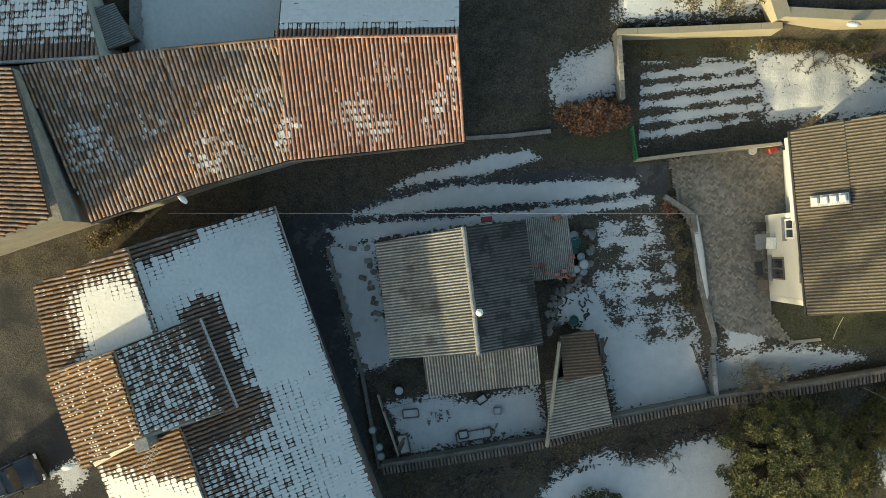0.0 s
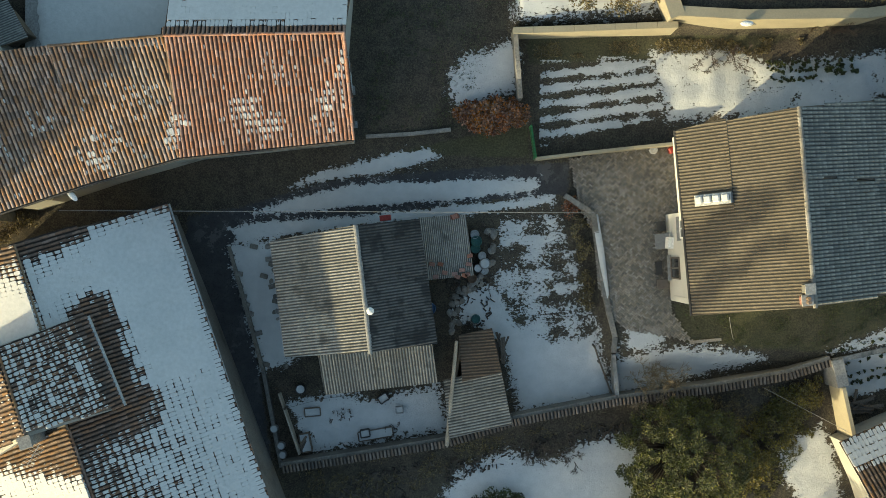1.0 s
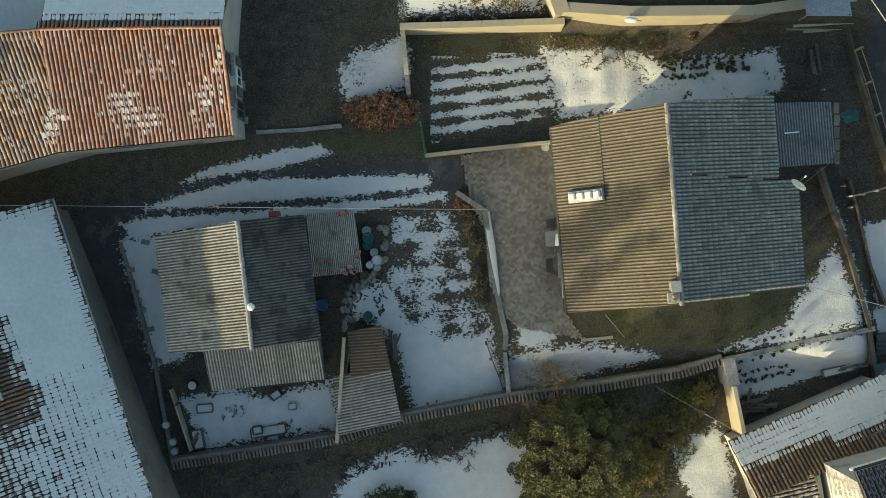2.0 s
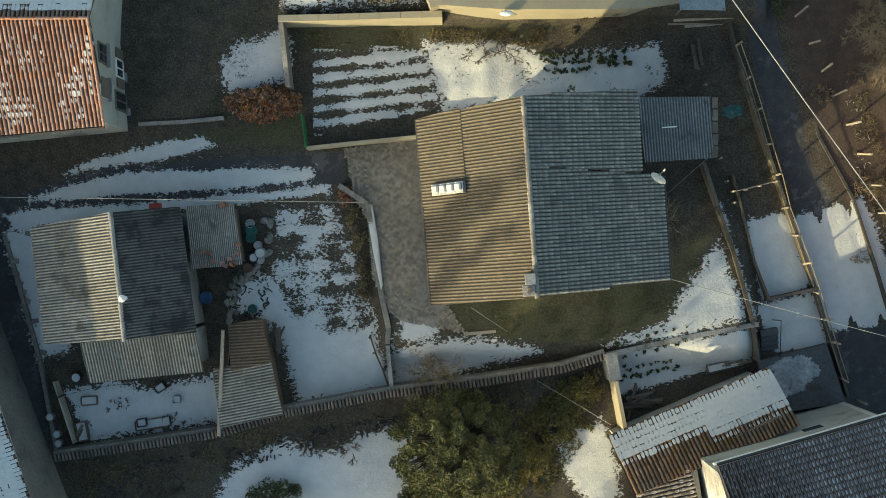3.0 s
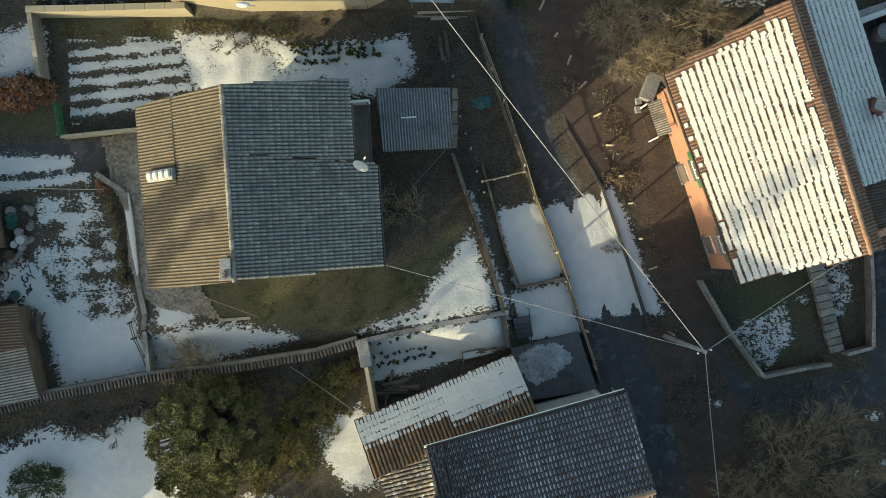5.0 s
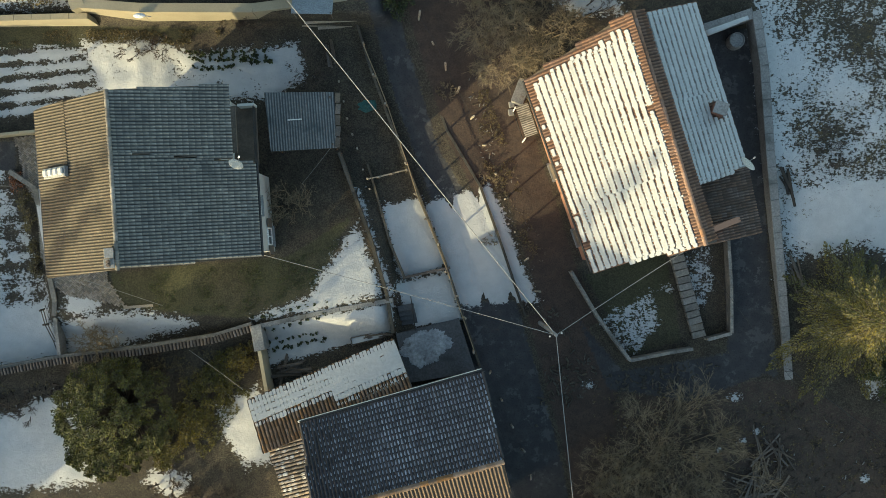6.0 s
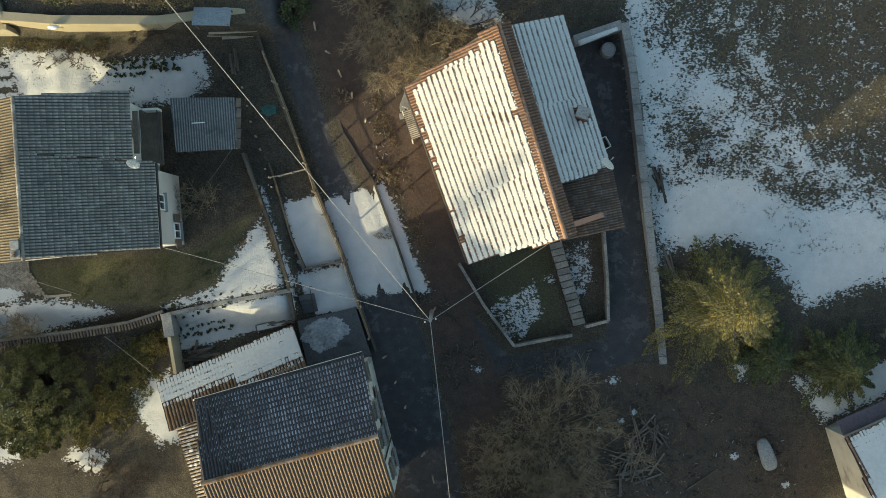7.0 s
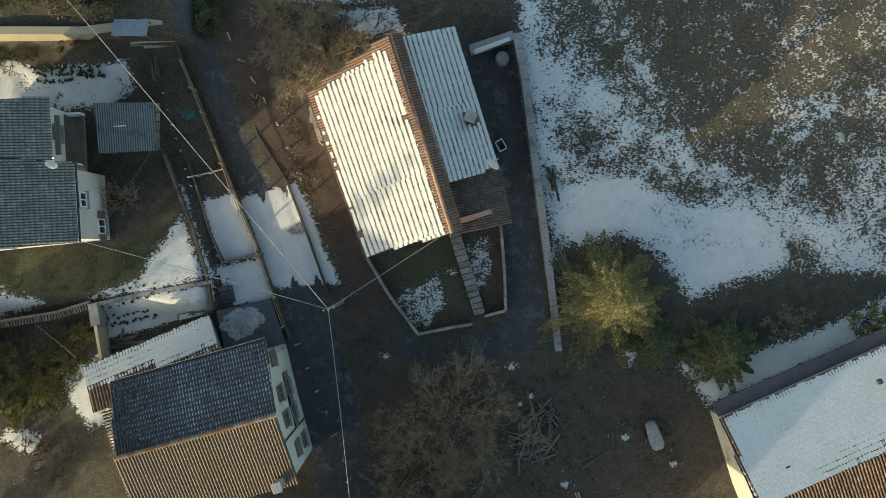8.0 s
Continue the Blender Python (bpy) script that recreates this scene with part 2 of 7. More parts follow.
def ground_z(x, y):
    """Height of the hillside: it rises to the north, with a made-up terrace for the big house and its yard."""
    x, y = np.asarray(x, float), np.asarray(y, float)
    z = np.interp(y, [-600, -60, -20, -14, -8, -3, 2, 5, 9, 12, 14, 30, 80, 600], [-8, -4, -2, -1.4, -1.1, -0.7, 0, 0.6, 1.3, 1.9, 2.4, 4, 8, 30])

    def st(a, b, v):
        v = np.clip((v - a) / (b - a), 0, 1)
        return v * v * (3 - 2 * v)

    k = st(13.2, 14.6, x) * (1 - st(33, 35, x)) * st(-7, -5.2, y) * (1 - st(5, 8, y))
    z = z + (0.35 - z) * k
    up = st(11.3, 11.6, y) * st(8.6, 9.2, x) * (1 - st(33, 34, x))
    return z + (1.3 + 1.1 * st(16.4, 17.4, x)) * up


def gz(x, y):
    return float(ground_z(x, y))


def inside(px, py, poly):
    """Signed distance to a polygon, positive inside."""
    d = np.full(px.shape, 1e9)
    odd = np.zeros(px.shape, bool)
    n = len(poly)
    for i in range(n):
        (x0, y0), (x1, y1) = poly[i], poly[(i + 1) % n]
        ex, ey = x1 - x0, y1 - y0
        k = np.clip(((px - x0) * ex + (py - y0) * ey) / (ex * ex + ey * ey + 1e-9), 0, 1)
        d = np.minimum(d, np.hypot(px - x0 - k * ex, py - y0 - k * ey))
        cross = (y0 > py) != (y1 > py)
        odd ^= cross & (px < ex * (py - y0) / (ey if abs(ey) > 1e-9 else 1e-9) + x0)
    return np.where(odd, d, -d)


class Slope:
    """A roof plane: eave from p to q, rising to the points of the ridge side; columns run up along the given way."""

    def __init__(self, poly, up=None):
        self.poly = [Vector(p) for p in poly]
        self.o = self.poly[0]
        self.u = (self.poly[1] - self.o).normalized()
        c = (Vector(up) if up else self.poly[-1] - self.o)
        self.n = self.u.cross(c).normalized()
        if self.n.z < 0:
            self.n = -self.n
        self.v = (self.n.cross(self.u)).normalized()
        if self.v.dot(c) < 0:
            self.v = -self.v
        self.ab = [((p - self.o).dot(self.u), (p - self.o).dot(self.v)) for p in self.poly]
        # a frame with x to the right when looking uphill
        self.x = self.v.cross(self.n)

    def span(self, a):
        hits = []
        for (a0, b0), (a1, b1) in zip(self.ab, self.ab[1:] + self.ab[:1]):
            if (a0 <= a) != (a1 <= a):
                hits.append(b0 + (a - a0) / (a1 - a0) * (b1 - b0))
        return (min(hits), max(hits)) if len(hits) >= 2 else None

    def at(self, a, b, h=0.0):
        return self.o + self.u * a + self.v * b + self.n * h

    def reach(self):
        return min(a for a, _ in self.ab), max(a for a, _ in self.ab)


def deck(slope, parent, material="wood", thick=0.14, drop=0.03):
    n = len(slope.poly)
    top = [slope.at(a, b, -drop) for a, b in slope.ab]
    low = [slope.at(a, b, -drop - thick) for a, b in slope.ab]
    faces = [list(range(n)), list(range(2 * n - 1, n - 1, -1))] + [[i, (i + 1) % n, n + (i + 1) % n, n + i] for i in range(n)]
    return raw("roof_deck", top + low, faces, material, parent)


def barrel(width, length):
    """A barrel tile with the half channels beside it; x across, y uphill, z out."""
    v, f = [], []
    for y, r, z in ((0.0, 0.385, 0.03), (length * 1.12, 0.31, 0.0)):
        for k in range(6):
            w = math.pi * (1 - k / 5)
            v.append((math.cos(w) * r * width, y, z + math.sin(w) * width * 0.42))
    f += [(k, k + 1, 7 + k, 6 + k) for k in range(5)]
    f.append((5, 4, 3, 2, 1, 0))
    b = len(v)
    for y, z in ((0.0, 0.004), (length * 1.05, -0.012)):
        v += [(0.28 * width, y, z + 0.02), (0.5 * width, y, z - 0.012), (0.72 * width, y, z + 0.02)]
    f += [(b, b + 1, b + 4, b + 3), (b + 1, b + 2, b + 5, b + 4)]
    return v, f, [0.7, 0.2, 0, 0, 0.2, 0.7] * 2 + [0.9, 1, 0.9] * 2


def rolled(width, length, rolls=2, rise=0.075):
    """A flat interlocking tile with rolls."""
    v, f = [], []
    n = rolls * 4
    for y, z in ((0.0, 0.045), (length * 1.0, 0.0)):
        for k in range(n + 1):
            a = k / n
            v.append(((a - 0.5) * (width - 0.012), y, z + rise * (0.5 - 0.5 * math.cos(a * rolls * 2 * math.pi)) ** 1.4))
    f += [(k, k + 1, n + 2 + k, n + 1 + k) for k in range(n)]
    b = len(v)
    v += [((k / n - 0.5) * (width - 0.012), 0.0, -0.01) for k in range(n + 1)]
    f += [(b + k, b + k + 1, k + 1, k) for k in range(n)]
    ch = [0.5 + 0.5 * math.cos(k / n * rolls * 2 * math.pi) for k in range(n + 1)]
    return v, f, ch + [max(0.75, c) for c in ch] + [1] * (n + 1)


def tile_roof(slope, parent, form, width, length, material, near=None, singles=150, jitter=0.012, noun="tile", clip=0.0):
    """Tiles in columns up the slope: those near the given spot are single pieces, the others are one joined piece."""
    v0, f0, ch = form(width, length)
    r = random.Random(int(abs(slope.o.x * 100)) + 3)
    a0, a1 = slope.reach()
    me = bpy.data.meshes.new(noun)
    me.from_pydata(v0, [], f0)
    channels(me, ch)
    me.materials.append(M[material])
    basis = np.array([[slope.x[i], slope.v[i], slope.n[i]] for i in range(3)])
    cells, verts, faces = [], [], []
    a = a0 + width / 2
    while a < a1:
        s = slope.span(a)
        if s and s[1] - s[0] > length * 0.4:
            cnt = max(1, round((s[1] - s[0]) / length))
            step = (s[1] - s[0]) / cnt
            for k in range(cnt):
                cells.append((a, s[0] + k * step, step))
        a += width
    if near is not None:
        order = sorted(range(len(cells)), key=lambda i: (slope.at(cells[i][0], cells[i][1]) - Vector(near)).length)
    else:
        order = list(range(len(cells)))
    chosen = set(order[:singles])
    arr = np.array(v0)
    for i, (a, b, step) in enumerate(cells):
        p = slope.at(a + r.uniform(-jitter, jitter), b + r.uniform(-jitter, jitter), r.uniform(0, jitter * 0.6))
        turn = r.uniform(-0.03, 0.03) * jitter / 0.012
        ct, st = math.cos(turn), math.sin(turn)
        loc = np.array([[ct, -st, 0], [st, ct, 0], [0, 0, 1]])
        if i in chosen:
            ob = put(noun, me, None, parent)
            rot = Matrix([list(row) for row in (basis @ loc)]).to_4x4()
            ob.matrix_basis = Matrix.Translation(p) @ rot @ Matrix.Diagonal((1, step / length, 1, 1))
        else:
            base = len(verts)
            verts.extend((np.array(p) + (arr * [1, step / length, 1]) @ (basis @ loc).T).tolist())
            faces.extend([tuple(base + q for q in f) for f in f0])
    if faces:
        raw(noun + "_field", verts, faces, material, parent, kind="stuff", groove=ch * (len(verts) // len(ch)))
    return cells


def sheet_roof(slope, parent, material, pitch=0.15, waves=7, rise=0.025, band=2.2, noun="sheet", skip=None):
    """Corrugated sheets lapped in bands up the slope, each a piece of its own."""
    a0, a1 = slope.reach()
    r = random.Random(int(abs(slope.o.y * 100)) + 5)
    wide = pitch * waves
    seg = 6
    bands = [slope.span(a0 + (a1 - a0) * k / 8) for k in range(1, 8)]
    lo, hi = min(s[0] for s in bands if s), max(s[1] for s in bands if s)
    nb = max(1, round((hi - lo) / band))
    k = 0
    while a0 + k * wide < a1:
        for j in range(nb):
            b0, b1 = lo + (hi - lo) * j / nb - (0.02 if j == 0 else 0.10), lo + (hi - lo) * (j + 1) / nb
            verts, faces, cols = [], [], []
            lift = r.uniform(0, 0.006)
            slip = r.uniform(-0.02, 0.02)
            for q in range(waves * seg + 1):
                a = a0 + k * wide + q * pitch / seg
                if a > a1 + 0.01:
                    break
                s = slope.span(min(max(a, a0 + 1e-3), a1 - 1e-3))
                if not s:
                    continue
                low, top = max(b0 + slip, s[0]), min(b1, s[1])
                if j == nb - 1:
                    top = s[1]
                if j == 0:
                    low = s[0]
                if top - low < 0.05:
                    continue
                h = rise * (1 + math.cos(q * 2 * math.pi / seg)) + lift
                cols.append((slope.at(a, low, h + 0.035), slope.at(a, top, h + 0.008), q))
            for lowp, topp, q in cols:
                verts += [lowp, topp]
            for i in range(len(cols) - 1):
                if cols[i + 1][2] == cols[i][2] + 1:
                    faces.append((2 * i, 2 * i + 2, 2 * i + 3, 2 * i + 1))
            n = len(verts)
            if faces:
                verts += [p - slope.n * 0.012 for p in verts]
                faces += [tuple(n + x for x in f[::-1]) for f in faces]
                faces += [(2 * i, n + 2 * i, n + 2 * i + 2, 2 * i + 2) for i in range(len(cols) - 1) if cols[i + 1][2] == cols[i][2] + 1]
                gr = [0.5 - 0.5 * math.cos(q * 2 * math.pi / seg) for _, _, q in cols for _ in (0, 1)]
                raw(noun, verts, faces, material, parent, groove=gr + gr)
        k += 1


def roof_snow(slope, parent, width, length, amount, lift, shift=0.5, fill=0.96, seed=3, label="thin crust of melting snow", runs=False, dense=0.82, squash=1.0, material="snow"):
    """Snow lying tile by tile; amount(point, a, b) says how much, from 0 to 1."""
    r = random.Random(seed)
    a0, a1 = slope.reach()
    verts, faces = [], []
    a = a0 + width * shift
    while a < a1 + width:
        s = slope.span(a)
        if s:
            cnt = max(1, round((s[1] - s[0]) / length))
            step = (s[1] - s[0]) / cnt
            for k in range(cnt):
                b = s[0] + (k + 0.5) * step
                p = slope.at(a, b)
                q = amount(p, a, b)
                q += 0.34 * noise.noise(p * 2.6) + r.uniform(-0.16, 0.16) * (2.2 if dense >= 2 else 0.4 if q > 0.9 and not runs else 1.0)
                if q < (0.36 if runs else 0.22):
                    continue
                whole = q >= 1.15 and not runs
                snug = whole or (not runs and q > dense)
                if snug:
                    # a closed crust, with a slot here and there where the edge of a tile shows
                    wf, lf, off = 1.0, 1.0, 0.0
                    h = lift + 0.004 * noise.noise(p * 0.7)
                    if not whole and r.random() < 0.22:
                        lf = r.uniform(0.86, 0.95)
                        off = step * (1 - lf) / 2
                    if k == 0:
                        wf, lf = r.uniform(0.7, 0.98), r.uniform(0.6, 1.0)
                        off = step * (1 - lf) / 2
                else:
                    wf = min(1.0, 0.42 + 0.62 * q) * fill
                    lf = min(1.0, 0.45 + 0.62 * q) * r.uniform(0.92, 1.0)
                    h = lift if runs else lift * (0.55 + 0.45 * min(1, q))
                    if runs:
                        wf, lf = r.uniform(1.30, 1.5), min(0.87, 0.60 + 0.24 * q) * r.uniform(0.82, 1.10)
                    else:
                        wf *= r.uniform(0.88, 1.0)
                    off = step * (1 - lf) * r.uniform(-0.4, 0.4)
                    if runs:
                        off *= 0.3
                hw, hl = width * wf / 2, step * lf * squash / 2
                base = len(verts)
                inset = 1.0 if snug else 0.86 if runs else 0.74
                open_ = 0.0 if whole else 0.06 + 0.4 * (1.15 - q)
                jig = [1 - (r.uniform(0.3, 1.6) * open_ if n % 2 == 0 else 0.0) for n in range(8)] if snug else [r.uniform(0.88, 1.1) for _ in range(8)] if runs else [r.uniform(0.8, 1.12) for _ in range(8)]
                for z, g in ((0.0, 1.0), (h * 0.72, 0.97 if inset < 1 else 1.0), (h, inset)):
                    for n, (sx, sy) in enumerate(((-1, -1), (0, -1.06), (1, -1), (1.06, 0), (1, 1), (0, 1.06), (-1, 1), (-1.06, 0))):
                        if snug:
                            sx, sy = max(-1, min(1, sx)), max(-1, min(1, sy))
                        else:
                            sx, sy = (sx * (0.97 if n % 2 == 0 else 1), sy * (0.80 if n % 2 == 0 else 1)) if runs else (sx * (0.86 if n % 2 == 0 else 1), sy * (0.86 if n % 2 == 0 else 1))
                        verts.append(slope.at(a + sx * hw * g * jig[n], b + off + sy * hl * g * jig[n], z))
                for ring in (0, 8):
                    faces += [(base + ring + i, base + ring + (i + 1) % 8, base + ring + 8 + (i + 1) % 8, base + ring + 8 + i) for i in range(8)]
                faces.append(tuple(base + 16 + i for i in range(8)))
                if runs and q > 0.6 and r.random() < 0.3:
                    # a bridge of snow in the hollow between two courses
                    base, bw = len(verts), width * r.uniform(0.14, 0.3)
                    mid = a + width * r.uniform(-0.2, 0.2)
                    for z in (0.0, h * 0.8):
                        verts += [slope.at(mid + sx * bw, b + sy, z) for sx, sy in ((-1, 0), (1, 0), (1, step * 0.62), (-1, step * 0.62))]
                    faces += [(base, base + 1, base + 5, base + 4), (base + 1, base + 2, base + 6, base + 5), (base + 2, base + 3, base + 7, base + 6), (base + 3, base, base + 4, base + 7), (base + 4, base + 5, base + 6, base + 7)]
        a += width
    if faces:
        ob = raw("roof_snow", verts, faces, material, parent, label, kind="stuff", smooth=False)
        bm = bmesh.new()
        bm.from_mesh(ob.data)
        bmesh.ops.recalc_face_normals(bm, faces=bm.faces)
        bm.to_mesh(ob.data)
        bm.free()


def ridge_cap(a, b, parent, material, size=0.24, length=0.42):
    """Half-round ridge tiles from a to b, each a piece."""
    a, b = Vector(a), Vector(b)
    n = max(1, round((b - a).length / length))
    d = (b - a) / n
    v, f = [], []
    for y, s in ((0, 1.0), (d.length * 1.1, 0.86)):
        for k in range(7):
            w = math.pi * (1 - k / 6)
            v.append((math.cos(w) * size * 0.5 * s, y, math.sin(w) * size * 0.42 * s + (0.02 if y == 0 else 0)))
    f = [(k, k + 1, 8 + k, 7 + k) for k in range(6)] + [(6, 5, 4, 3, 2, 1, 0)]
    me = bpy.data.meshes.new("ridge_tile")
    me.from_pydata(v, [], f)
    me.materials.append(M[material])
    q = d.to_track_quat("Y", "Z").to_matrix().to_4x4()
    for k in range(n):
        ob = put("ridge_tile", me, None, parent)
        ob.matrix_basis = Matrix.Translation(a + d * k) @ q @ pose(0, 0, 0.0, 0, rng.uniform(-3, 3), rng.uniform(-1.5, 1.5))


def walls(parent, pts, low, material, thick=0.3, closed=True):
    """Slabs of wall between points (x, y, top); the outer face runs through the points, counter-clockwise."""
    n = len(pts)
    for i in range(n if closed else n - 1):
        (x0, y0, t0), (x1, y1, t1) = pts[i], pts[(i + 1) % n]
        d = Vector((x1 - x0, y1 - y0, 0)).normalized()
        inn = Vector((-d.y, d.x, 0)) * thick
        a, b = Vector((x0, y0, 0)), Vector((x1, y1, 0)) - d * 0.004
        v = [(*p.xy, z) for p, z in ((a, low), (b, low), (b + inn, low), (a + inn, low), (a, t0), (b, t1), (b + inn, t1), (a + inn, t0))]
        raw("wall", v, [(3, 2, 1, 0), (4, 5, 6, 7), (0, 1, 5, 4), (1, 2, 6, 5), (2, 3, 7, 6), (3, 0, 4, 7)], material, parent)


def window(parent, at, out, w=1.0, h=1.3, shut=0, frame_mat="white_paint", name="window"):
    """A window at the middle of its sill, facing the way out; shut: 1 closed shutters, 2 open ones."""
    o = Vector((out[0], out[1], 0)).normalized()
    ang = math.degrees(math.atan2(o.x, -o.y))
    m = Matrix.Translation(at) @ pose(0, 0, 0, 0, 0, ang)
    bm = bmesh.new()
    for sx in (-1, 1):
        box_at(bm, m @ pose(sx * (w / 2 - 0.04), -0.02, 0), 0.08, 0.10, h, 0.008)
    box_at(bm, m @ pose(0, -0.02, h - 0.08), w - 0.16, 0.10, 0.08, 0.008)
    box_at(bm, m @ pose(0, -0.02, 0), w - 0.16, 0.10, 0.08, 0.008)
    box_at(bm, m @ pose(0, -0.02, 0.08), 0.06, 0.09, h - 0.16, 0.006)
    win = part(name, bm, frame_mat, parent)
    for sx in (-1, 1):
        bm = bmesh.new()
        box_at(bm, m @ pose(sx * (w / 4 - 0.01), -0.012, 0.08), w / 2 - 0.11, 0.03, h - 0.16)
        part("pane", bm, "glass_dark", win)
    bm = bmesh.new()
    box_at(bm, m @ pose(0, -0.10, -0.07), w + 0.2, 0.22, 0.06, 0.01)
    part("sill", bm, "concrete", win)
    if shut:
        for sx in (-1, 1):
            bm = bmesh.new()
            if shut == 1:
                box_at(bm, m @ pose(sx * w / 4, -0.10, 0), w / 2 - 0.01, 0.04, h, 0.006)
            else:
                box_at(bm, m @ pose(sx * (w * 0.75 + 0.02), -0.07, 0), w / 2, 0.04, h, 0.006)
            part("shutter", bm, "shutter", win)
    return win

# ---- ground ----
SNOW = [
    [(8.8, 10.7), (7.6, 10.3), (6.4, 10.0), (5.6, 9.2), (5.5, 8.3), (5.9, 7.5), (6.6, 7.3), (7.6, 7.8), (9.1, 8.3), (9.1, 10.4)],
    [(-4.9, 1.8), (-2.4, 2.65), (-0.1, 3.3), (3.4, 3.5), (6.5, 3.65), (10.4, 3.75), (10.5, 3.1), (6.5, 2.6), (3.2, 2.35), (0.5, 2.15), (-2.4, 1.9)],
    [(-2.9, 3.2), (-1.3, 4.05), (1.2, 4.5), (2.6, 4.9), (4.6, 5.3), (5.4, 4.8), (2.3, 4.05), (-0.7, 3.6)],
    [(-6.1, 1.0), (-4.4, 1.35), (-0.7, 1.62), (3.0, 1.95), (6.5, 2.3), (11.2, 2.85), (11.2, 2.4), (6.6, 1.75), (1.1, 1.2), (-4.4, 0.45), (-5.6, 0.3)],
    [(-6.3, 0.1), (-3.6, 0.4), (-2.8, -6.1), (-4.5, -6.7)],
    [(-3.2, -8.6), (-0.6, -8.0), (1.8, -8.3), (5.0, -7.5), (5.8, -10.1), (2.0, -10.6), (-1.6, -11.2)],
    [(6.0, -3.6), (6.6, -2.3), (8.3, -1.9), (9.3, -4.0), (11.2, -4.9), (13.6, -4.6), (14.6, -8.0), (9.5, -9.1), (8.6, -5.5), (7.4, -4.4)],
    [(5.5, -13.2), (6.0, -12.6), (6.7, -11.8), (8.9, -11.1), (10.8, -11.7), (12.6, -10.9), (14.4, -10.2), (16.1, -10.4), (16.0, -11.7), (16.8, -13.0), (16.4, -15.6), (9.0, -16.5), (5.2, -15.0)],
    [(14.5, -6.0), (16.5, -5.5), (19.2, -5.2), (21.9, -5.5), (22.8, -5.95), (20.4, -6.6), (17.6, -7.5), (14.9, -8.0)],
    [(14.9, -5.1), (15.2, -4.3), (16.7, -4.1), (17.2, -4.9), (15.9, -5.5)],
    [(25.8, -5.5), (28.0, -4.7), (29.3, -4.2), (30.1, -2.6), (31.3, -0.6), (32.0, 0.2), (32.7, -1.6), (33.6, -4.0), (29.8, -4.9)],
    [(26.4, -6.0), (34.0, -4.5), (34.1, -6.2), (30.5, -7.3), (26.7, -8.4)],
    [(35.9, 1.3), (37.0, 1.75), (39.6, 2.6), (40.6, 0.4), (41.6, -2.2), (42.6, -4.2), (41.0, -4.4), (39.6, -4.5), (37.9, -4.6)],
    [(33.3, 1.2), (35.5, 1.7), (37.2, -2.2), (34.5, -3.1)],
    [(34.2, -3.3), (37.3, -2.6), (38.2, -5.4), (35.3, -5.9)],
    [(35.4, -6.3), (37.0, -6.0), (37.3, -7.3), (35.6, -7.9)],
    [(46.6, -5.3), (47.2, -4.5), (47.9, -4.6), (49.2, -3.7), (49.6, -5.5), (48.6, -6.9), (47.9, -7.0)],
    [(51.3, -1.6), (52.6, -1.0), (52.9, -3.4), (51.9, -4.6)],
    [(56.6, 3.4), (58.4, 3.0), (61.7, 3.6), (64.4, 2.4), (66.3, 1.7), (70.5, 1.5), (72.6, 0.2), (73.6, -2.4), (70.2, -3.4), (66.7, -4.8), (65.2, -2.9), (64.0, -1.2), (61.7, -0.5), (59.0, -1.2), (57.7, -1.0), (57.0, -3.0)],
    [(66.0, -9.4), (70.5, -8.6), (75.5, -6.8), (80.0, -4.5), (80.5, -6.6), (74.0, -9.4), (68.2, -12.0)],
    [(62.0, -8.4), (64.6, -7.4), (65.4, -8.6), (62.6, -9.5)],
    [(-21.4, -12.2), (-20.0, -11.4), (-19.4, -12.6), (-20.6, -13.6)],
    [(20.0, 15.0), (9.5, 15.5), (8.9, 11.8), (16.0, 12.0)],
    [(26.0, -9.6), (23.6, -11.0), (24.0, -12.6), (25.4, -14.4), (27.2, -14.0), (26.8, -11.0)],
    [(20.4, -14.2), (19.2, -15.6), (21.4, -16.6), (22.0, -15.4)],
    [(42.0, 13.6), (46.0, 14.0), (47.0, 12.3), (44.0, 12.4)],
    [(31.75, 2.3), (32.05, 2.3), (33.0, -0.5), (34.1, -3.9), (33.8, -4.0), (32.8, -0.9)],
    [(29.5, 15.2), (46.0, 17.5), (46.0, 14.6), (41.5, 14.2)],
]
LEFTOVERS = [(*(54.48, -9.70), 0.5), (*(55.88, -11.78), 0.4), (*(58.39, -17.91), 0.45), (*(62.38, -14.41), 0.4), (*(50.27, -3.24), 0.5), (*(45.72, -9.09), 0.45), (*(53.68, -12.91), 0.3), (*(62.46, -14.58), 0.4), (*(65.83, -16.38), 0.4), (*(45.79, -9.22), 0.35), (*(55.12, -12.33), 0.35)]
FURROWS = [(10.4, 9.9), (13.4, 10.0), (16.2, 10.2), (17.2, 6.9), (13.0, 6.0), (10.3, 5.2)]
TRODDEN = [(16.0, 10.3), (20.2, 10.5), (22.6, 9.6), (24.2, 9.9), (28.4, 10.3), (29.0, 8.4), (27.0, 7.3), (20.6, 7.0), (17.2, 6.7)]
BEDS = [(8.4, 1.3), (11.4, 1.7), (12.4, -0.9), (13.7, -4.4), (11.0, -5.0), (9.2, -4.4), (8.3, -1.7)]
FIELD = [(54.2, 30), (54.4, 12.0), (56.4, 1.5), (57.2, -1.0), (59.8, 0.2), (65.7, -2.0), (72.0, -2.6), (90, -3.0), (110, 30)]
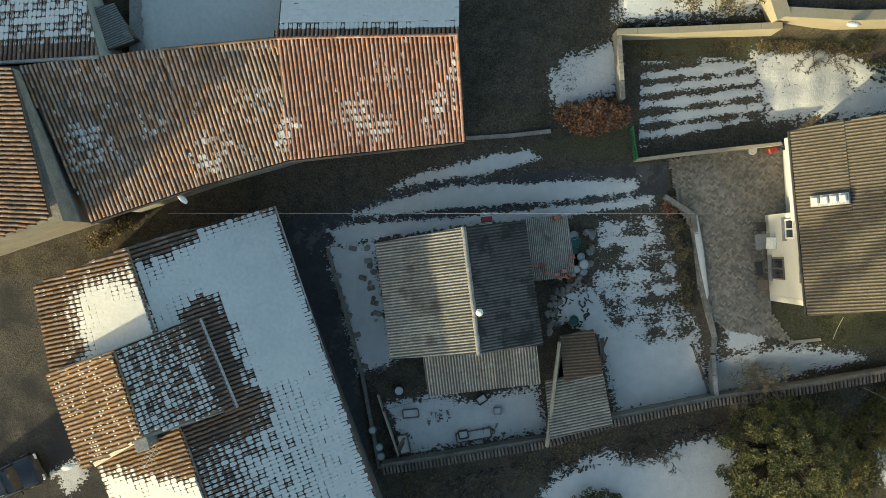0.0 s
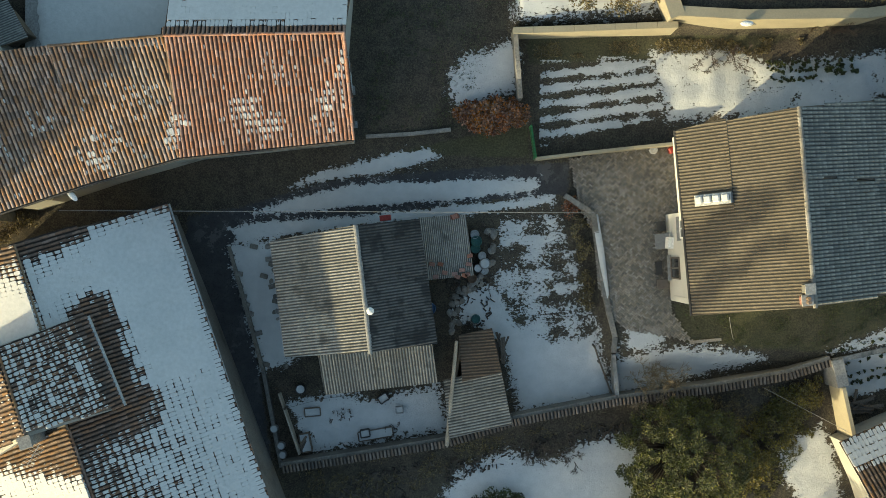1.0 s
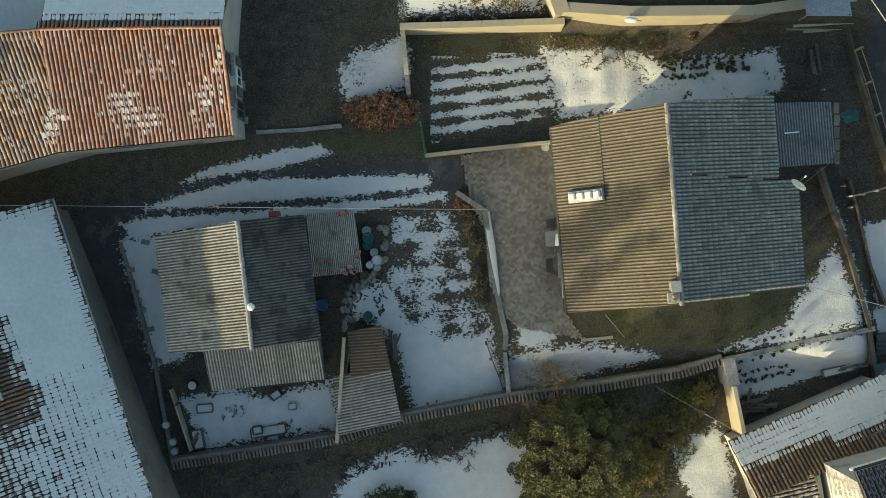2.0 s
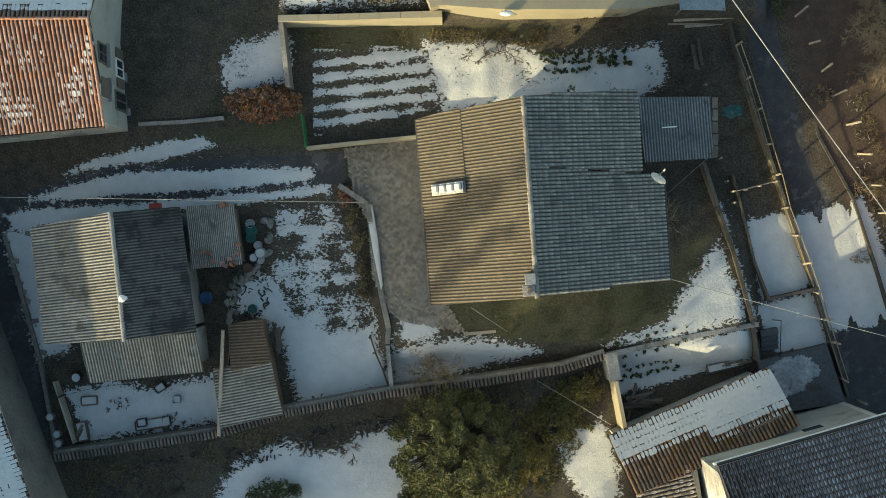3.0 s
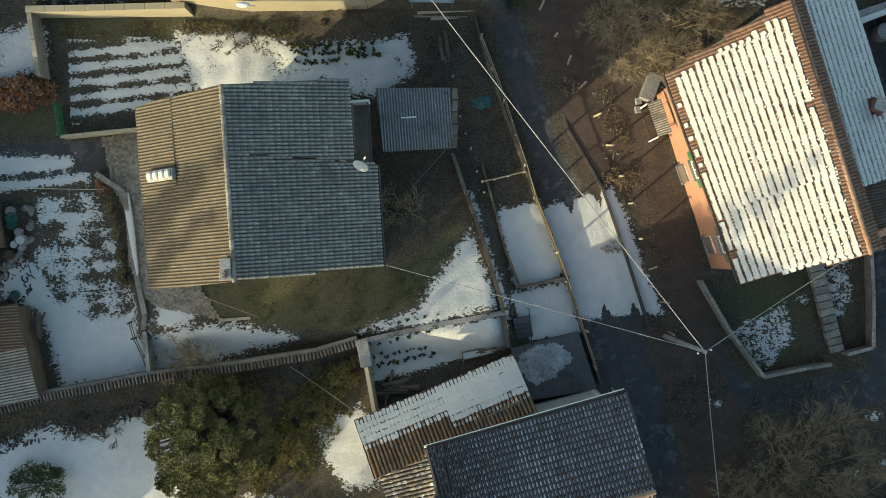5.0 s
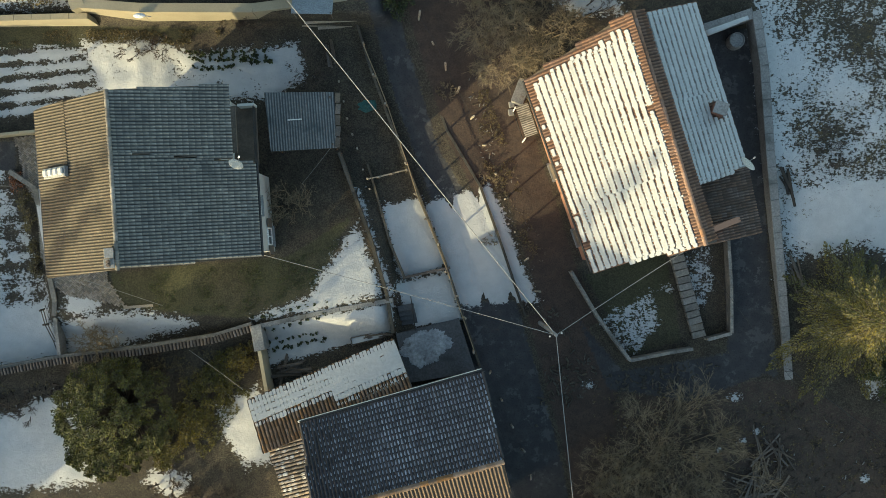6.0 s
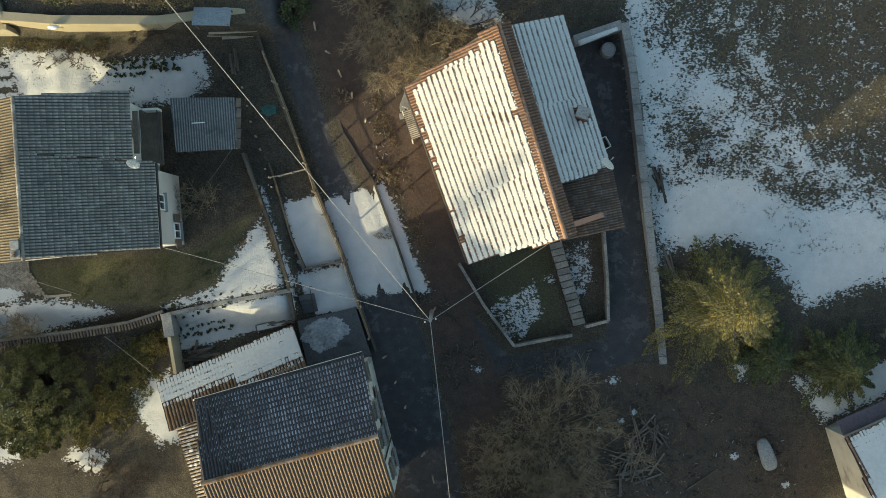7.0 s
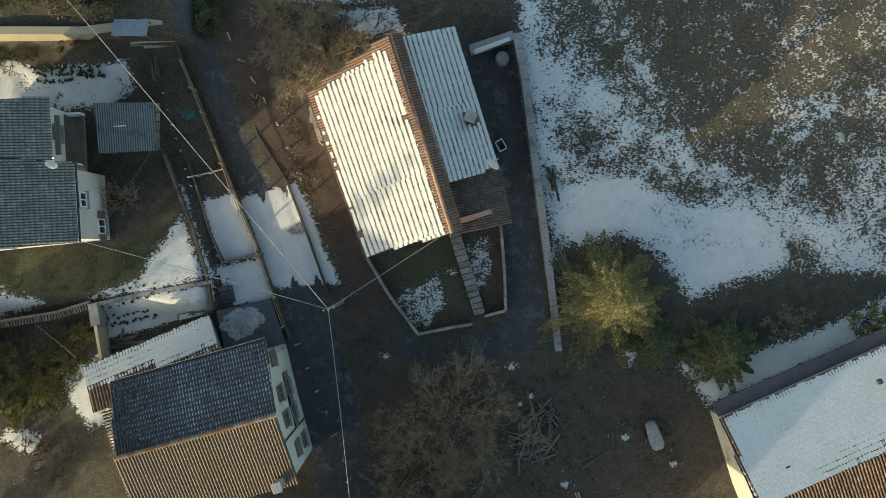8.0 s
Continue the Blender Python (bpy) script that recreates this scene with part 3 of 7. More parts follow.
ASPHALT = [
    [(-10.4, -14.0), (-8.4, 1.6), (-4.9, 2.3), (-0.6, 3.6), (6.2, 4.2), (12.0, 4.6), (12.0, 2.9), (6.5, 2.4), (0.5, 1.5), (-5.6, 0.2), (-4.0, -12.0)],
    [(30.6, 16.5), (33.0, 16.5), (34.6, 10.6), (36.6, 4.6), (38.4, 1.7), (36.4, 1.2), (34.2, 7.0), (32.6, 12.0)],
    [(37.9, -4.4), (41.3, -4.2), (42.7, -8.4), (44.3, -13.9), (45.6, -20.0), (46.0, -40.0), (41.4, -40.0), (41.2, -19.0), (39.0, -9.0)],
    [(53.6, 11.6), (54.6, 11.8), (57.0, -8.6), (54.0, -7.0), (53.2, 3.0), (49.0, 12.5)],
    [(45.0, -5.2), (47.8, -8.3), (54.6, -7.0), (56.4, -8.2), (52.0, -10.0), (47.0, -9.4)],
]
DIRT = [
    [(33.6, 16.5), (39.4, 16.5), (40.2, 11.5), (42.1, 5.5), (45.0, -2.5), (46.4, -5.6), (43.0, -5.0), (40.6, 2.2), (38.8, 1.9), (37.2, 5.0), (35.2, 10.6)],
    [(42.0, -5.0), (45.0, -4.6), (47.4, -8.6), (47.5, -20.0), (46.0, -20.0), (44.4, -13.0)],
]
LAWN = [
    [(17.6, -3.0), (28.0, -1.8), (31.6, 0.6), (29.6, -3.8), (25.5, -5.5), (18.2, -5.0)],
    [(9.6, 10.9), (24.0, 11.2), (21.0, 10.2), (9.8, 9.6)],
    [(45.4, -2.6), (50.0, -1.0), (51.2, -6.4), (48.2, -7.3)],
    [(2.0, 4.9), (9.8, 6.6), (9.8, 4.8), (5.0, 4.9)],
]
YARDS = [[(46.0, -9.6), (57.0, -8.6), (68.0, -13.0), (69.0, -40.0), (44.5, -40.0)]]
COBBLE = [[(-24.2, -14.6), (-17.6, -14.6), (-19.9, -6.0), (-20.6, -1.6), (-30.0, -1.0), (-60.0, -8.0), (-60.0, -30.0), (-24.0, -40.0)]]


def axis(a, b, step, far):
    mid = list(np.arange(a, b + step, step))
    out, d, p = [], step, b
    while p < far:
        d *= 1.35
        p += d
        out.append(p + step)
    low, d, p = [], step, a
    while p > -far:
        d *= 1.35
        p -= d
        low.append(p)
    return np.array(low[::-1] + mid + out)


gx, gy = axis(-29, 84, 0.2, 900), axis(-22, 20, 0.2, 900)
GX, GY = np.meshgrid(gx, gy, indexing="ij")
soft_noise = lambda s, o: np.array([noise.noise((x * s + o, y * s, o)) for x, y in zip(GX.ravel(), GY.ravel())]).reshape(GX.shape)
wob = soft_noise(0.9, 3.1)
wob2 = soft_noise(0.35, 9.7)
snow = np.full(GX.shape, -2.0)
for k, poly in enumerate(SNOW):
    soft = {18: 0.55, 7: 0.75, 0: 0.9, 22: 0.6, 19: 0.7}.get(k, 0.9)
    snow = np.maximum(snow, inside(GX, GY, poly) * soft + 0.12 * wob2)
snow = np.clip(snow, -1.2, 1.3)
for x, y, r in LEFTOVERS:
    snow = np.maximum(snow, 0.34 - 0.8 * np.hypot((GX - x) / 1.25, GY - y) / r)
front = inside(GX, GY, [(44.6, -2.4), (48.0, -7.6), (53.8, -6.3), (53.3, 0.2), (50.0, -0.6)])
snow = np.where(front > 0, np.minimum(snow, 0.02), snow)
rows_in = inside(GX, GY, FURROWS)
stripes = np.sin(((GY - 0.12 * (GX - 10)) - 5.0) * 2 * math.pi / 0.76 + 1.1 * wob2) * 0.34 + 0.05 + 0.34 * wob + 0.10 * np.clip((GX - 12.5) / 3, -1, 1)
snow = np.where(rows_in > 0, np.maximum(snow, np.minimum(stripes, rows_in * 1.5)), snow)
tr = inside(GX, GY, TRODDEN)
snow = np.maximum(snow, np.minimum(tr, 0.38 + 0.45 * wob))
bd = inside(GX, GY, BEDS)
beds = np.sin(((GY - 0.1 * (GX - 8))) * 2 * math.pi / 0.95) * 0.13 + wob * 0.5 + 0.03
snow = np.maximum(snow, np.minimum(bd, beds))
fl = inside(GX, GY, FIELD)
snow = np.maximum(snow, np.minimum(fl * 0.6, -0.05 - 0.10 * np.clip((GY - 4) / 10, -1, 1) + 0.34 * np.exp(-np.clip(GX - 56.2 + 0.12 * GY, 0, 99) / 2.2) + 0.22 * np.exp(-((GY - 9.5 + 0.55 * (GX - 57)) / 1.3) ** 2) - 0.10 * np.clip((GX - 61) / 4, 0, 1) * np.clip((78 - GX) / 8, -1, 1) + 0.18 * wob2 + 0.16 * wob))
# wheel tracks pressed into the snow of the lanes
def track(points, width):
    d = np.full(GX.shape, 99.0)
    for (x0, y0), (x1, y1) in zip(points, points[1:]):
        ex, ey = x1 - x0, y1 - y0
        k = np.clip(((GX - x0) * ex + (GY - y0) * ey) / (ex * ex + ey * ey), 0, 1)
        d = np.minimum(d, np.hypot(GX - x0 - k * ex, GY - y0 - k * ey))
    return np.clip(1 - d / width, 0, 1)


wheels = np.maximum(track([(37.2, 1.9), (38.5, -1.5), (39.7, -4.8)], 0.22), track([(38.7, 2.4), (40.0, -1.0), (41.2, -4.4)], 0.22))
asph, dirt, cobb = (np.full(GX.shape, -1.0) for _ in range(3))
for some, arr in ((ASPHALT, asph), (DIRT, dirt), (COBBLE, cobb)):
    for poly in some:
        np.maximum(arr, np.clip(inside(GX, GY, poly), -1, 1), out=arr)
lawn = np.full(GX.shape, -1.0)
for poly in LAWN:
    np.maximum(lawn, np.clip(inside(GX, GY, poly), -1, 1), out=lawn)
for poly in YARDS:
    np.maximum(dirt, np.clip(inside(GX, GY, poly), -1, 0.03), out=dirt)
height = ground_z(GX, GY) + 0.05 * wob * (asph < 0) + 0.12 * wob2 * (asph < 0) * (cobb < 0) + 0.05 * np.clip(snow * 4, 0, 1) + 0.10 * wob * np.clip(tr, 0, 1) - 0.08 * wheels
crisp = np.zeros(GX.shape)
for k in (1, 2, 3, 11, 12, 13, 14, 26):
    crisp = np.maximum(crisp, np.clip(1 + inside(GX, GY, SNOW[k]) * 2, 0, 1))
crisp = np.maximum(crisp, 0.3 * np.clip(rows_in * 2, 0, 1))
nx, ny = GX.shape
idx = np.arange(nx * ny).reshape(nx, ny)
quads = np.stack([idx[:-1, :-1], idx[1:, :-1], idx[1:, 1:], idx[:-1, 1:]], -1).reshape(-1, 4)
gm = bpy.data.meshes.new("ground")
gm.from_pydata(np.stack([GX, GY, height], -1).reshape(-1, 3).tolist(), [], quads.tolist())
for key, arr in (("snow", snow - 0.95 * wheels), ("asphalt", asph), ("dirt", dirt), ("cobble", cobb), ("lawn", lawn), ("crisp", crisp)):
    at = gm.attributes.new(key, "FLOAT", "POINT")
    at.data.foreach_set("value", arr.ravel().astype(np.float32))
gm.shade_smooth()


def ground_material():
    m = bpy.data.materials.new("winter_ground")
    m.use_nodes = True
    t = m.node_tree
    b = t.nodes["Principled BSDF"]
    geo = t.nodes.new("ShaderNodeNewGeometry")

    def attr(n):
        a = t.nodes.new("ShaderNodeAttribute")
        a.attribute_name = n
        return a.outputs["Fac"]

    def tex(s, detail=4, rough=0.6):
        n = t.nodes.new("ShaderNodeTexNoise")
        n.inputs["Scale"].default_value, n.inputs["Detail"].default_value, n.inputs["Roughness"].default_value = s, detail, rough
        t.links.new(geo.outputs["Position"], n.inputs["Vector"])
        return n.outputs[0]

    def calc(op, a, c):
        n = t.nodes.new("ShaderNodeMath")
        n.operation = op
        for sock, v in zip(n.inputs, (a, c)):
            if hasattr(v, "is_output"):
                t.links.new(v, sock)
            else:
                sock.default_value = v
        return n.outputs[0]

    def span(v, lo, hi, a=0.0, c=1.0):
        r = t.nodes.new("ShaderNodeMapRange")
        for i, x in enumerate((lo, hi, a, c)):
            r.inputs[i + 1].default_value = x
        t.links.new(v, r.inputs[0])
        return r.outputs[0]

    def mix(fac, a, c):
        x = t.nodes.new("ShaderNodeMix")
        x.data_type = "RGBA"
        for sock, v in ((x.inputs[0], fac), (x.inputs[6], a), (x.inputs[7], c)):
            if hasattr(v, "is_output"):
                t.links.new(v, sock)
            else:
                sock.default_value = v
        return x.outputs[2]

    n_broad, n_mid, n_fine, n_grain = tex(0.35), tex(1.6, 5), tex(5.5, 5, 0.65), tex(24, 4)
    n_clump = tex(11, 6, 0.72)
    turf = mix(span(n_broad, 0.35, 0.65), (0.062, 0.055, 0.038, 1), (0.075, 0.058, 0.044, 1))
    turf = mix(span(n_mid, 0.42, 0.62), turf, (0.038, 0.032, 0.025, 1))
    turf = mix(span(n_clump, 0.50, 0.62), turf, (0.022, 0.021, 0.016, 1))
    turf = mix(span(n_clump, 0.47, 0.34), turf, (0.110, 0.100, 0.064, 1))
    turf = mix(span(n_grain, 0.52, 0.75), turf, (0.130, 0.112, 0.075, 1))
    tar = mix(span(n_mid, 0.4, 0.62), (0.046, 0.046, 0.048, 1), (0.062, 0.061, 0.060, 1))
    tar = mix(span(n_clump, 0.52, 0.66), tar, (0.030, 0.030, 0.031, 1))
    tar = mix(span(tex(0.8, 8, 0.68), 0.575, 0.592), tar, (0.082, 0.080, 0.078, 1))
    tar = mix(span(tex(0.33, 8, 0.72), 0.60, 0.615), tar, (0.098, 0.095, 0.090, 1))
    mud = mix(span(n_mid, 0.35, 0.65), (0.080, 0.056, 0.042, 1), (0.050, 0.038, 0.031, 1))
    mud = mix(span(n_clump, 0.50, 0.64), mud, (0.036, 0.028, 0.022, 1))
    mud = mix(span(n_grain, 0.5, 0.72), mud, (0.105, 0.078, 0.058, 1))
    vor = t.nodes.new("ShaderNodeTexVoronoi")
    vor.feature = "DISTANCE_TO_EDGE"
    vor.inputs["Scale"].default_value = 9.0
    t.links.new(geo.outputs["Position"], vor.inputs["Vector"])
    cob = mix(span(vor.outputs["Distance"], 0.03, 0.12), (0.028, 0.026, 0.022, 1), (0.088, 0.080, 0.064, 1))
    cob = mix(span(n_broad, 0.45, 0.60), cob, (0.036, 0.035, 0.034, 1))
    ragged = calc("MULTIPLY", calc("SUBTRACT", n_fine, 0.5), 0.6)

    def edge(name):
        return span(calc("ADD", attr(name), ragged), -0.06, 0.06)

    green = mix(span(n_clump, 0.42, 0.6), (0.080, 0.077, 0.036, 1), (0.044, 0.047, 0.023, 1))
    turf = mix(calc("MULTIPLY", edge("lawn"), span(n_broad, 0.3, 0.6, 0.9, 0.5)), turf, green)
    col = mix(edge("dirt"), turf, mud)
    col = mix(edge("asphalt"), col, tar)
    col = mix(edge("cobble"), col, cob)
    stretch = t.nodes.new("ShaderNodeVectorMath")
    stretch.operation = "MULTIPLY"
    stretch.inputs[1].default_value = (0.65, 1.35, 1.0)
    t.links.new(geo.outputs["Position"], stretch.inputs[0])
    n_speck = tex(8.5, 6, 0.7)
    t.links.new(stretch.outputs[0], n_speck.node.inputs["Vector"])
    rag = calc("ADD", calc("MULTIPLY", calc("SUBTRACT", n_mid, 0.5), 1.0), calc("ADD", calc("MULTIPLY", calc("SUBTRACT", n_fine, 0.5), 1.5), calc("MULTIPLY", calc("SUBTRACT", n_speck, 0.5), 1.5)))
    rag = calc("MULTIPLY", rag, span(attr("crisp"), 0.0, 1.0, 1.0, 0.4))
    sn = span(calc("ADD", attr("snow"), rag), -0.012, 0.022)
    white = mix(span(n_mid, 0.3, 0.7), (0.53, 0.53, 0.51, 1), (0.45, 0.455, 0.44, 1))
    thin = calc("MULTIPLY", span(n_clump, 0.60, 0.72), span(calc("ADD", attr("snow"), rag), 0.9, 0.1))
    white = mix(thin, white, (0.30, 0.29, 0.26, 1))
    col = mix(sn, col, white)
    t.links.new(col, b.inputs["Base Color"])
    b.inputs["Roughness"].default_value = 0.88
    b.inputs["Specular IOR Level"].default_value = 0.25
    hgt = calc("ADD", calc("MULTIPLY", n_fine, 0.5), calc("ADD", calc("MULTIPLY", n_grain, 0.25), calc("MULTIPLY", sn, 0.8)))
    bp = t.nodes.new("ShaderNodeBump")
    bp.inputs["Strength"].default_value, bp.inputs["Distance"].default_value = 0.8, 0.08
    t.links.new(hgt, bp.inputs["Height"])
    t.links.new(bp.outputs[0], b.inputs["Normal"])
    return m


gm.materials.append(ground_material())
ground = tagged(new("ground", gm), "hillside ground with turf, lanes, cobbles and melting snow patches", "ground", kind="structure")

# ---- houses ----
def v3(p, z):
    return (p[0], p[1], z)


# big house with a tan sheet slope to the west and slate-grey tiles to the east
H = thing("house", (21.5, 1.8, 0.3), "tall pale house with tan corrugated and slate-grey tiled roof slopes", "house")
HR = [(20.64, 6.12, 11.75), (21.37, -2.51, 11.75)]
HW = [(16.05, 5.44, 8.4), (16.85, -3.1, 8.4)]
HE = [(25.98, 6.88, 8.4), (26.27, 3.08, 8.25), (27.31, 3.02, 8.4), (27.69, -1.77, 8.4)]
hw = Slope([HW[1], HW[0], HR[0], HR[1]])
deck(hw, H)
sheet_roof(hw, H, "sheet_tan", 0.15, 7, 0.026, 2.6)
heS = Slope([(27.31, 3.02, 8.4), (27.69, -1.77, 8.4), HR[1], (20.9, 3.02 + 0.1, 11.75)])
heN = Slope([(25.98, 6.88, 9.02), (26.27, 3.10, 9.0), (20.9, 3.12, 11.75), HR[0]])
for s in (heS, heN):
    deck(s, H)
    tile_roof(s, H, lambda w, l: rolled(w, l, 1, 0.06), 0.17, 0.31, "tile_slate", near=(24, 2, 10), singles=150, jitter=0.004)
ridge_cap(HR[0], HR[1], H, "stone", 0.24, 0.45)
walls(H, [(18.1, 5.25, 9.6), (18.3, 1.9, 9.4), (17.15, 1.8, 8.4), (17.45, -2.75, 8.3), (21.37, -2.25, 11.2), (27.2, -1.55, 8.2), (26.75, 2.75, 8.2), (25.6, 2.75, 8.8), (25.3, 6.55, 8.8), (20.64, 5.8, 11.2)], -0.6, "plaster_white")

# small house with grey corrugated roof
S = thing("house", (1.2, -2.0, -0.8), "low cottage under weathered grey corrugated sheets", "house")
SR = [(1.0, 1.09, 4.95), (1.78, -5.15, 4.95)]
sw = Slope([(-2.62, -5.55, 3.55), (-3.40, 0.30, 3.55), SR[0], SR[1]])
se = Slope([(4.11, 1.46, 3.7), (5.03, -4.83, 3.7), SR[1], SR[0]])
deck(sw, S)
deck(se, S)
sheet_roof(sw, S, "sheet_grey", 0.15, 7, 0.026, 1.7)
# darker sheets: blotches, plus the shade away from the sun put into the colour
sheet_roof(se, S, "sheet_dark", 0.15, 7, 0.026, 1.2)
ridge_cap(SR[0], SR[1], S, "concrete", 0.26, 0.9)
walls(S, [(-3.0, 0.15, 3.5), (-2.3, -5.3, 3.5), (1.78, -4.95, 4.7), (4.45, -4.6, 3.75), (3.6, 1.2, 3.75), (1.0, 0.9, 4.7)], -1.6, "concrete")

# long old house with orange barrel tiles
A = thing("house", (-8, 7, 0.5), "long old house with weathered orange barrel-tile roof", "house")
AR = [(-19.83, 8.55, 7.65), (-15.72, 9.08, 7.65), (-7.78, 9.87, 7.65), (0.64, 10.03, 7.65)]
AE = [(-17.01, 1.31, 6.1), (-11.83, 3.03, 6.1), (-7.41, 4.31, 6.1), (0.98, 5.21, 6.1)]
a_east = Slope([AE[2], AE[3], AR[3], AR[2]])
a_mid = Slope([AE[1], AE[2], AR[2], (-13.2, 9.35, 7.65)])
a_west = Slope([AE[0], AE[1], (-13.2, 9.35, 7.65), AR[0]], up=(-1.6, 6.6, 1.5))
for s, m, k in ((a_east, "tile_orange", 200), (a_mid, "tile_old", 100), (a_west, "tile_old", 100)):
    deck(s, A)
    tile_roof(s, A, barrel, 0.205, 0.36, m, near=(-3, 6, 6.4), singles=k)
a_n = Slope([(1.2, 14.5, 5.9), (-7.6, 14.6, 5.9), AR[2], AR[3]])
deck(a_n, A)
tile_roof(a_n, A, barrel, 0.205, 0.36, "tile_brown", singles=0)
a_l = Slope([(-17.9, 14.6, 5.9), (-28.0, 14.0, 5.9), (-28.0, 8.3, 7.7), (-16.1, 9.0, 7.7)])
deck(a_l, A)
tile_roof(a_l, A, barrel, 0.215, 0.37, "tile_brown", near=(-18, 10, 7), singles=80)
bm = bmesh.new()
for p, q in (((-28.0, 8.28, 7.74), (-16.1, 8.98, 7.74)),):
    rod(bm, p, q, 0.09)
part("ridge_mortar", bm, "concrete", A)
walls(A, [(-16.2, 1.95, 6.0), (-11.83, 3.4, 6.0), (-7.41, 4.65, 6.0), (0.62, 5.5, 6.0), (0.35, 10.0, 7.4), (0.75, 14.1, 5.8), (-7.6, 14.2, 5.8), (-7.78, 9.8, 7.4), (-13.2, 9.3, 7.5), (-16.3, 9.0, 7.4), (-18.1, 14.2, 5.8), (-27.6, 13.8, 5.8), (-27.8, 8.6, 7.4), (-19.4, 8.3, 7.2)], -0.4, "plaster_grey")

# west neighbour of the long house
B = thing("house", (-24, 5, 0.4), "old house with ochre barrel tiles behind a stone gable", "house")
b_s = Slope([(-26.0, 8.9, 6.6), (-26.5, -1.4, 6.6), (-17.48, 1.45, 8.7), (-19.8, 8.33, 8.7)], up=(6, 2.6, 2.0))
deck(b_s, B)
tile_roof(b_s, B, barrel, 0.205, 0.36, "tile_brown", near=(-19, 3, 7), singles=80)
walls(B, [(-26.0, 8.0, 6.4), (-25.8, -1.0, 6.4), (-17.75, 1.6, 8.5), (-19.95, 8.2, 8.5)], -0.6, "plaster_dark")

# snow-covered house
C = thing("house", (-11, -5, -0.8), "broad farmhouse with snow-covered barrel-tile roof and a raised middle bay", "house")
# south of y = -13 the house is unseen, drawn out to shade the gardens
c_e = Slope([(-8.55, 2.13, 3.8), (1.5, -26.4, 3.8), (-5.95, -26.5, 7.0), (-12.25, -8.68, 7.0), (-13.78, -4.15, 7.0), (-15.28, 0.03, 7.0)], up=(-6.8, -2.35, 3.1))
c_wn = Slope([(-19.18, -6.21, 5.2), (-20.06, -1.77, 5.2), (-15.28, 0.03, 7.8), (-13.78, -4.15, 7.8)], up=(4.6, 1.7, 1.7))
d_w = Slope([(-17.45, -10.62, 6.0), (-19.09, -6.12, 6.0), (-15.04, -4.68, 8.8), (-13.77, -8.56, 8.8)], up=(3.9, 1.3, 2.9))
d_e = Slope([(-11.71, -3.36, 6.5), (-9.92, -7.62, 6.5), (-13.77, -8.56, 8.8), (-15.04, -4.68, 8.8)], up=(-3.7, -1.3, 2.4))
c_ws = Slope([(-11.0, -26.8, 4.6), (-17.24, -10.31, 4.6), (-12.5, -8.42, 7.05), (-5.95, -26.5, 7.05)], up=(4.5, 1.75, 2.4))
for s, m, k in ((c_e, "tile_brown", 160), (c_wn, "tile_ochre", 120), (d_w, "tile_ochre", 120), (d_e, "tile_brown", 100), (c_ws, "tile_ochre", 60)):
    deck(s, C)
    tile_roof(s, C, barrel, 0.215, 0.37, m, near=(-14, -5, 7), singles=k)
walls(C, [(-9.25, 1.6, 3.85), (0.95, -26.1, 3.85), (-5.95, -26.2, 6.5), (-10.8, -26.4, 4.5), (-16.5, -10.9, 4.5), (-18.6, -6.2, 5.1), (-19.4, -1.9, 5.1), (-15.3, -0.3, 6.6)], -2.0, "plaster_dark")
walls(C, [(-12.2, -3.7, 6.3), (-10.4, -7.5, 6.3), (-13.95, -8.5, 8.4), (-17.0, -10.3, 5.9), (-18.6, -6.1, 5.9), (-15.1, -4.9, 8.4)], 3.0, "plaster_grey")

# white house with dark tiles, and its low annex
I = thing("house", (35.5, -13, -1), "white three-storey house with glossy dark tiles and brown sheeting", "house")
IR = [(30.78, -14.28, 10.9), (40.11, -11.57, 10.9)]
i_n = Slope([(39.13, -7.39, 8.9), (29.91, -10.2, 8.9), IR[0], IR[1]])
i_s = Slope([(31.9, -18.6, 8.9), (41.3, -15.9, 8.9), IR[1], IR[0]])
deck(i_n, I)
deck(i_s, I)
tile_roof(i_n, I, lambda w, l: rolled(w, l, 1), 0.18, 0.31, "tile_dark", near=(36, -10, 9.5), singles=200, jitter=0.004)
sheet_roof(i_s, I, "sheet_brown", 0.19, 6, 0.03, 2.4)
ridge_cap(IR[0], IR[1], I, "tile_ochre", 0.28, 0.42)
walls(I, [(30.45, -10.9, 8.7), (31.2, -14.2, 10.5), (32.2, -18.1, 8.8), (40.9, -15.7, 8.8), (39.75, -11.6, 10.5), (38.95, -8.4, 8.7)], -1.8, "plaster_white", closed=False)
# north wall is white as well; grey plaster puts its shade into the colour
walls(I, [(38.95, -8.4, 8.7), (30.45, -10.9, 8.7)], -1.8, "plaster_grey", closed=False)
N = thing("outbuilding", (30, -8.5, -1), "low tiled annex with snow on its roof", "outbuilding")
n_roof = Slope([(34.25, -6.38, 1.75), (26.03, -10.01, 1.75), (27.24, -12.75, 3.2), (35.46, -9.12, 3.2)])
n_low = Slope([(27.3, -12.6, 2.2), (29.3, -18.5, 2.2), (31.6, -17.6, 3.2), (29.9, -11.4, 3.2)])
deck(n_low, N)
tile_roof(n_low, N, barrel, 0.215, 0.36, "tile_grey", singles=0)
deck(n_roof, N)
tile_roof(n_roof, N, barrel, 0.215, 0.37, "tile_ochre", near=(28, -10, 2), singles=100)
walls(N, [(33.9, -6.9, 1.7), (26.5, -10.2, 1.7), (27.6, -12.6, 2.0), (29.5, -18.2, 2.0), (31.4, -17.4, 2.9), (30.3, -11.2, 2.9), (34.7, -8.9, 2.9)], -1.8, "plaster_grey")

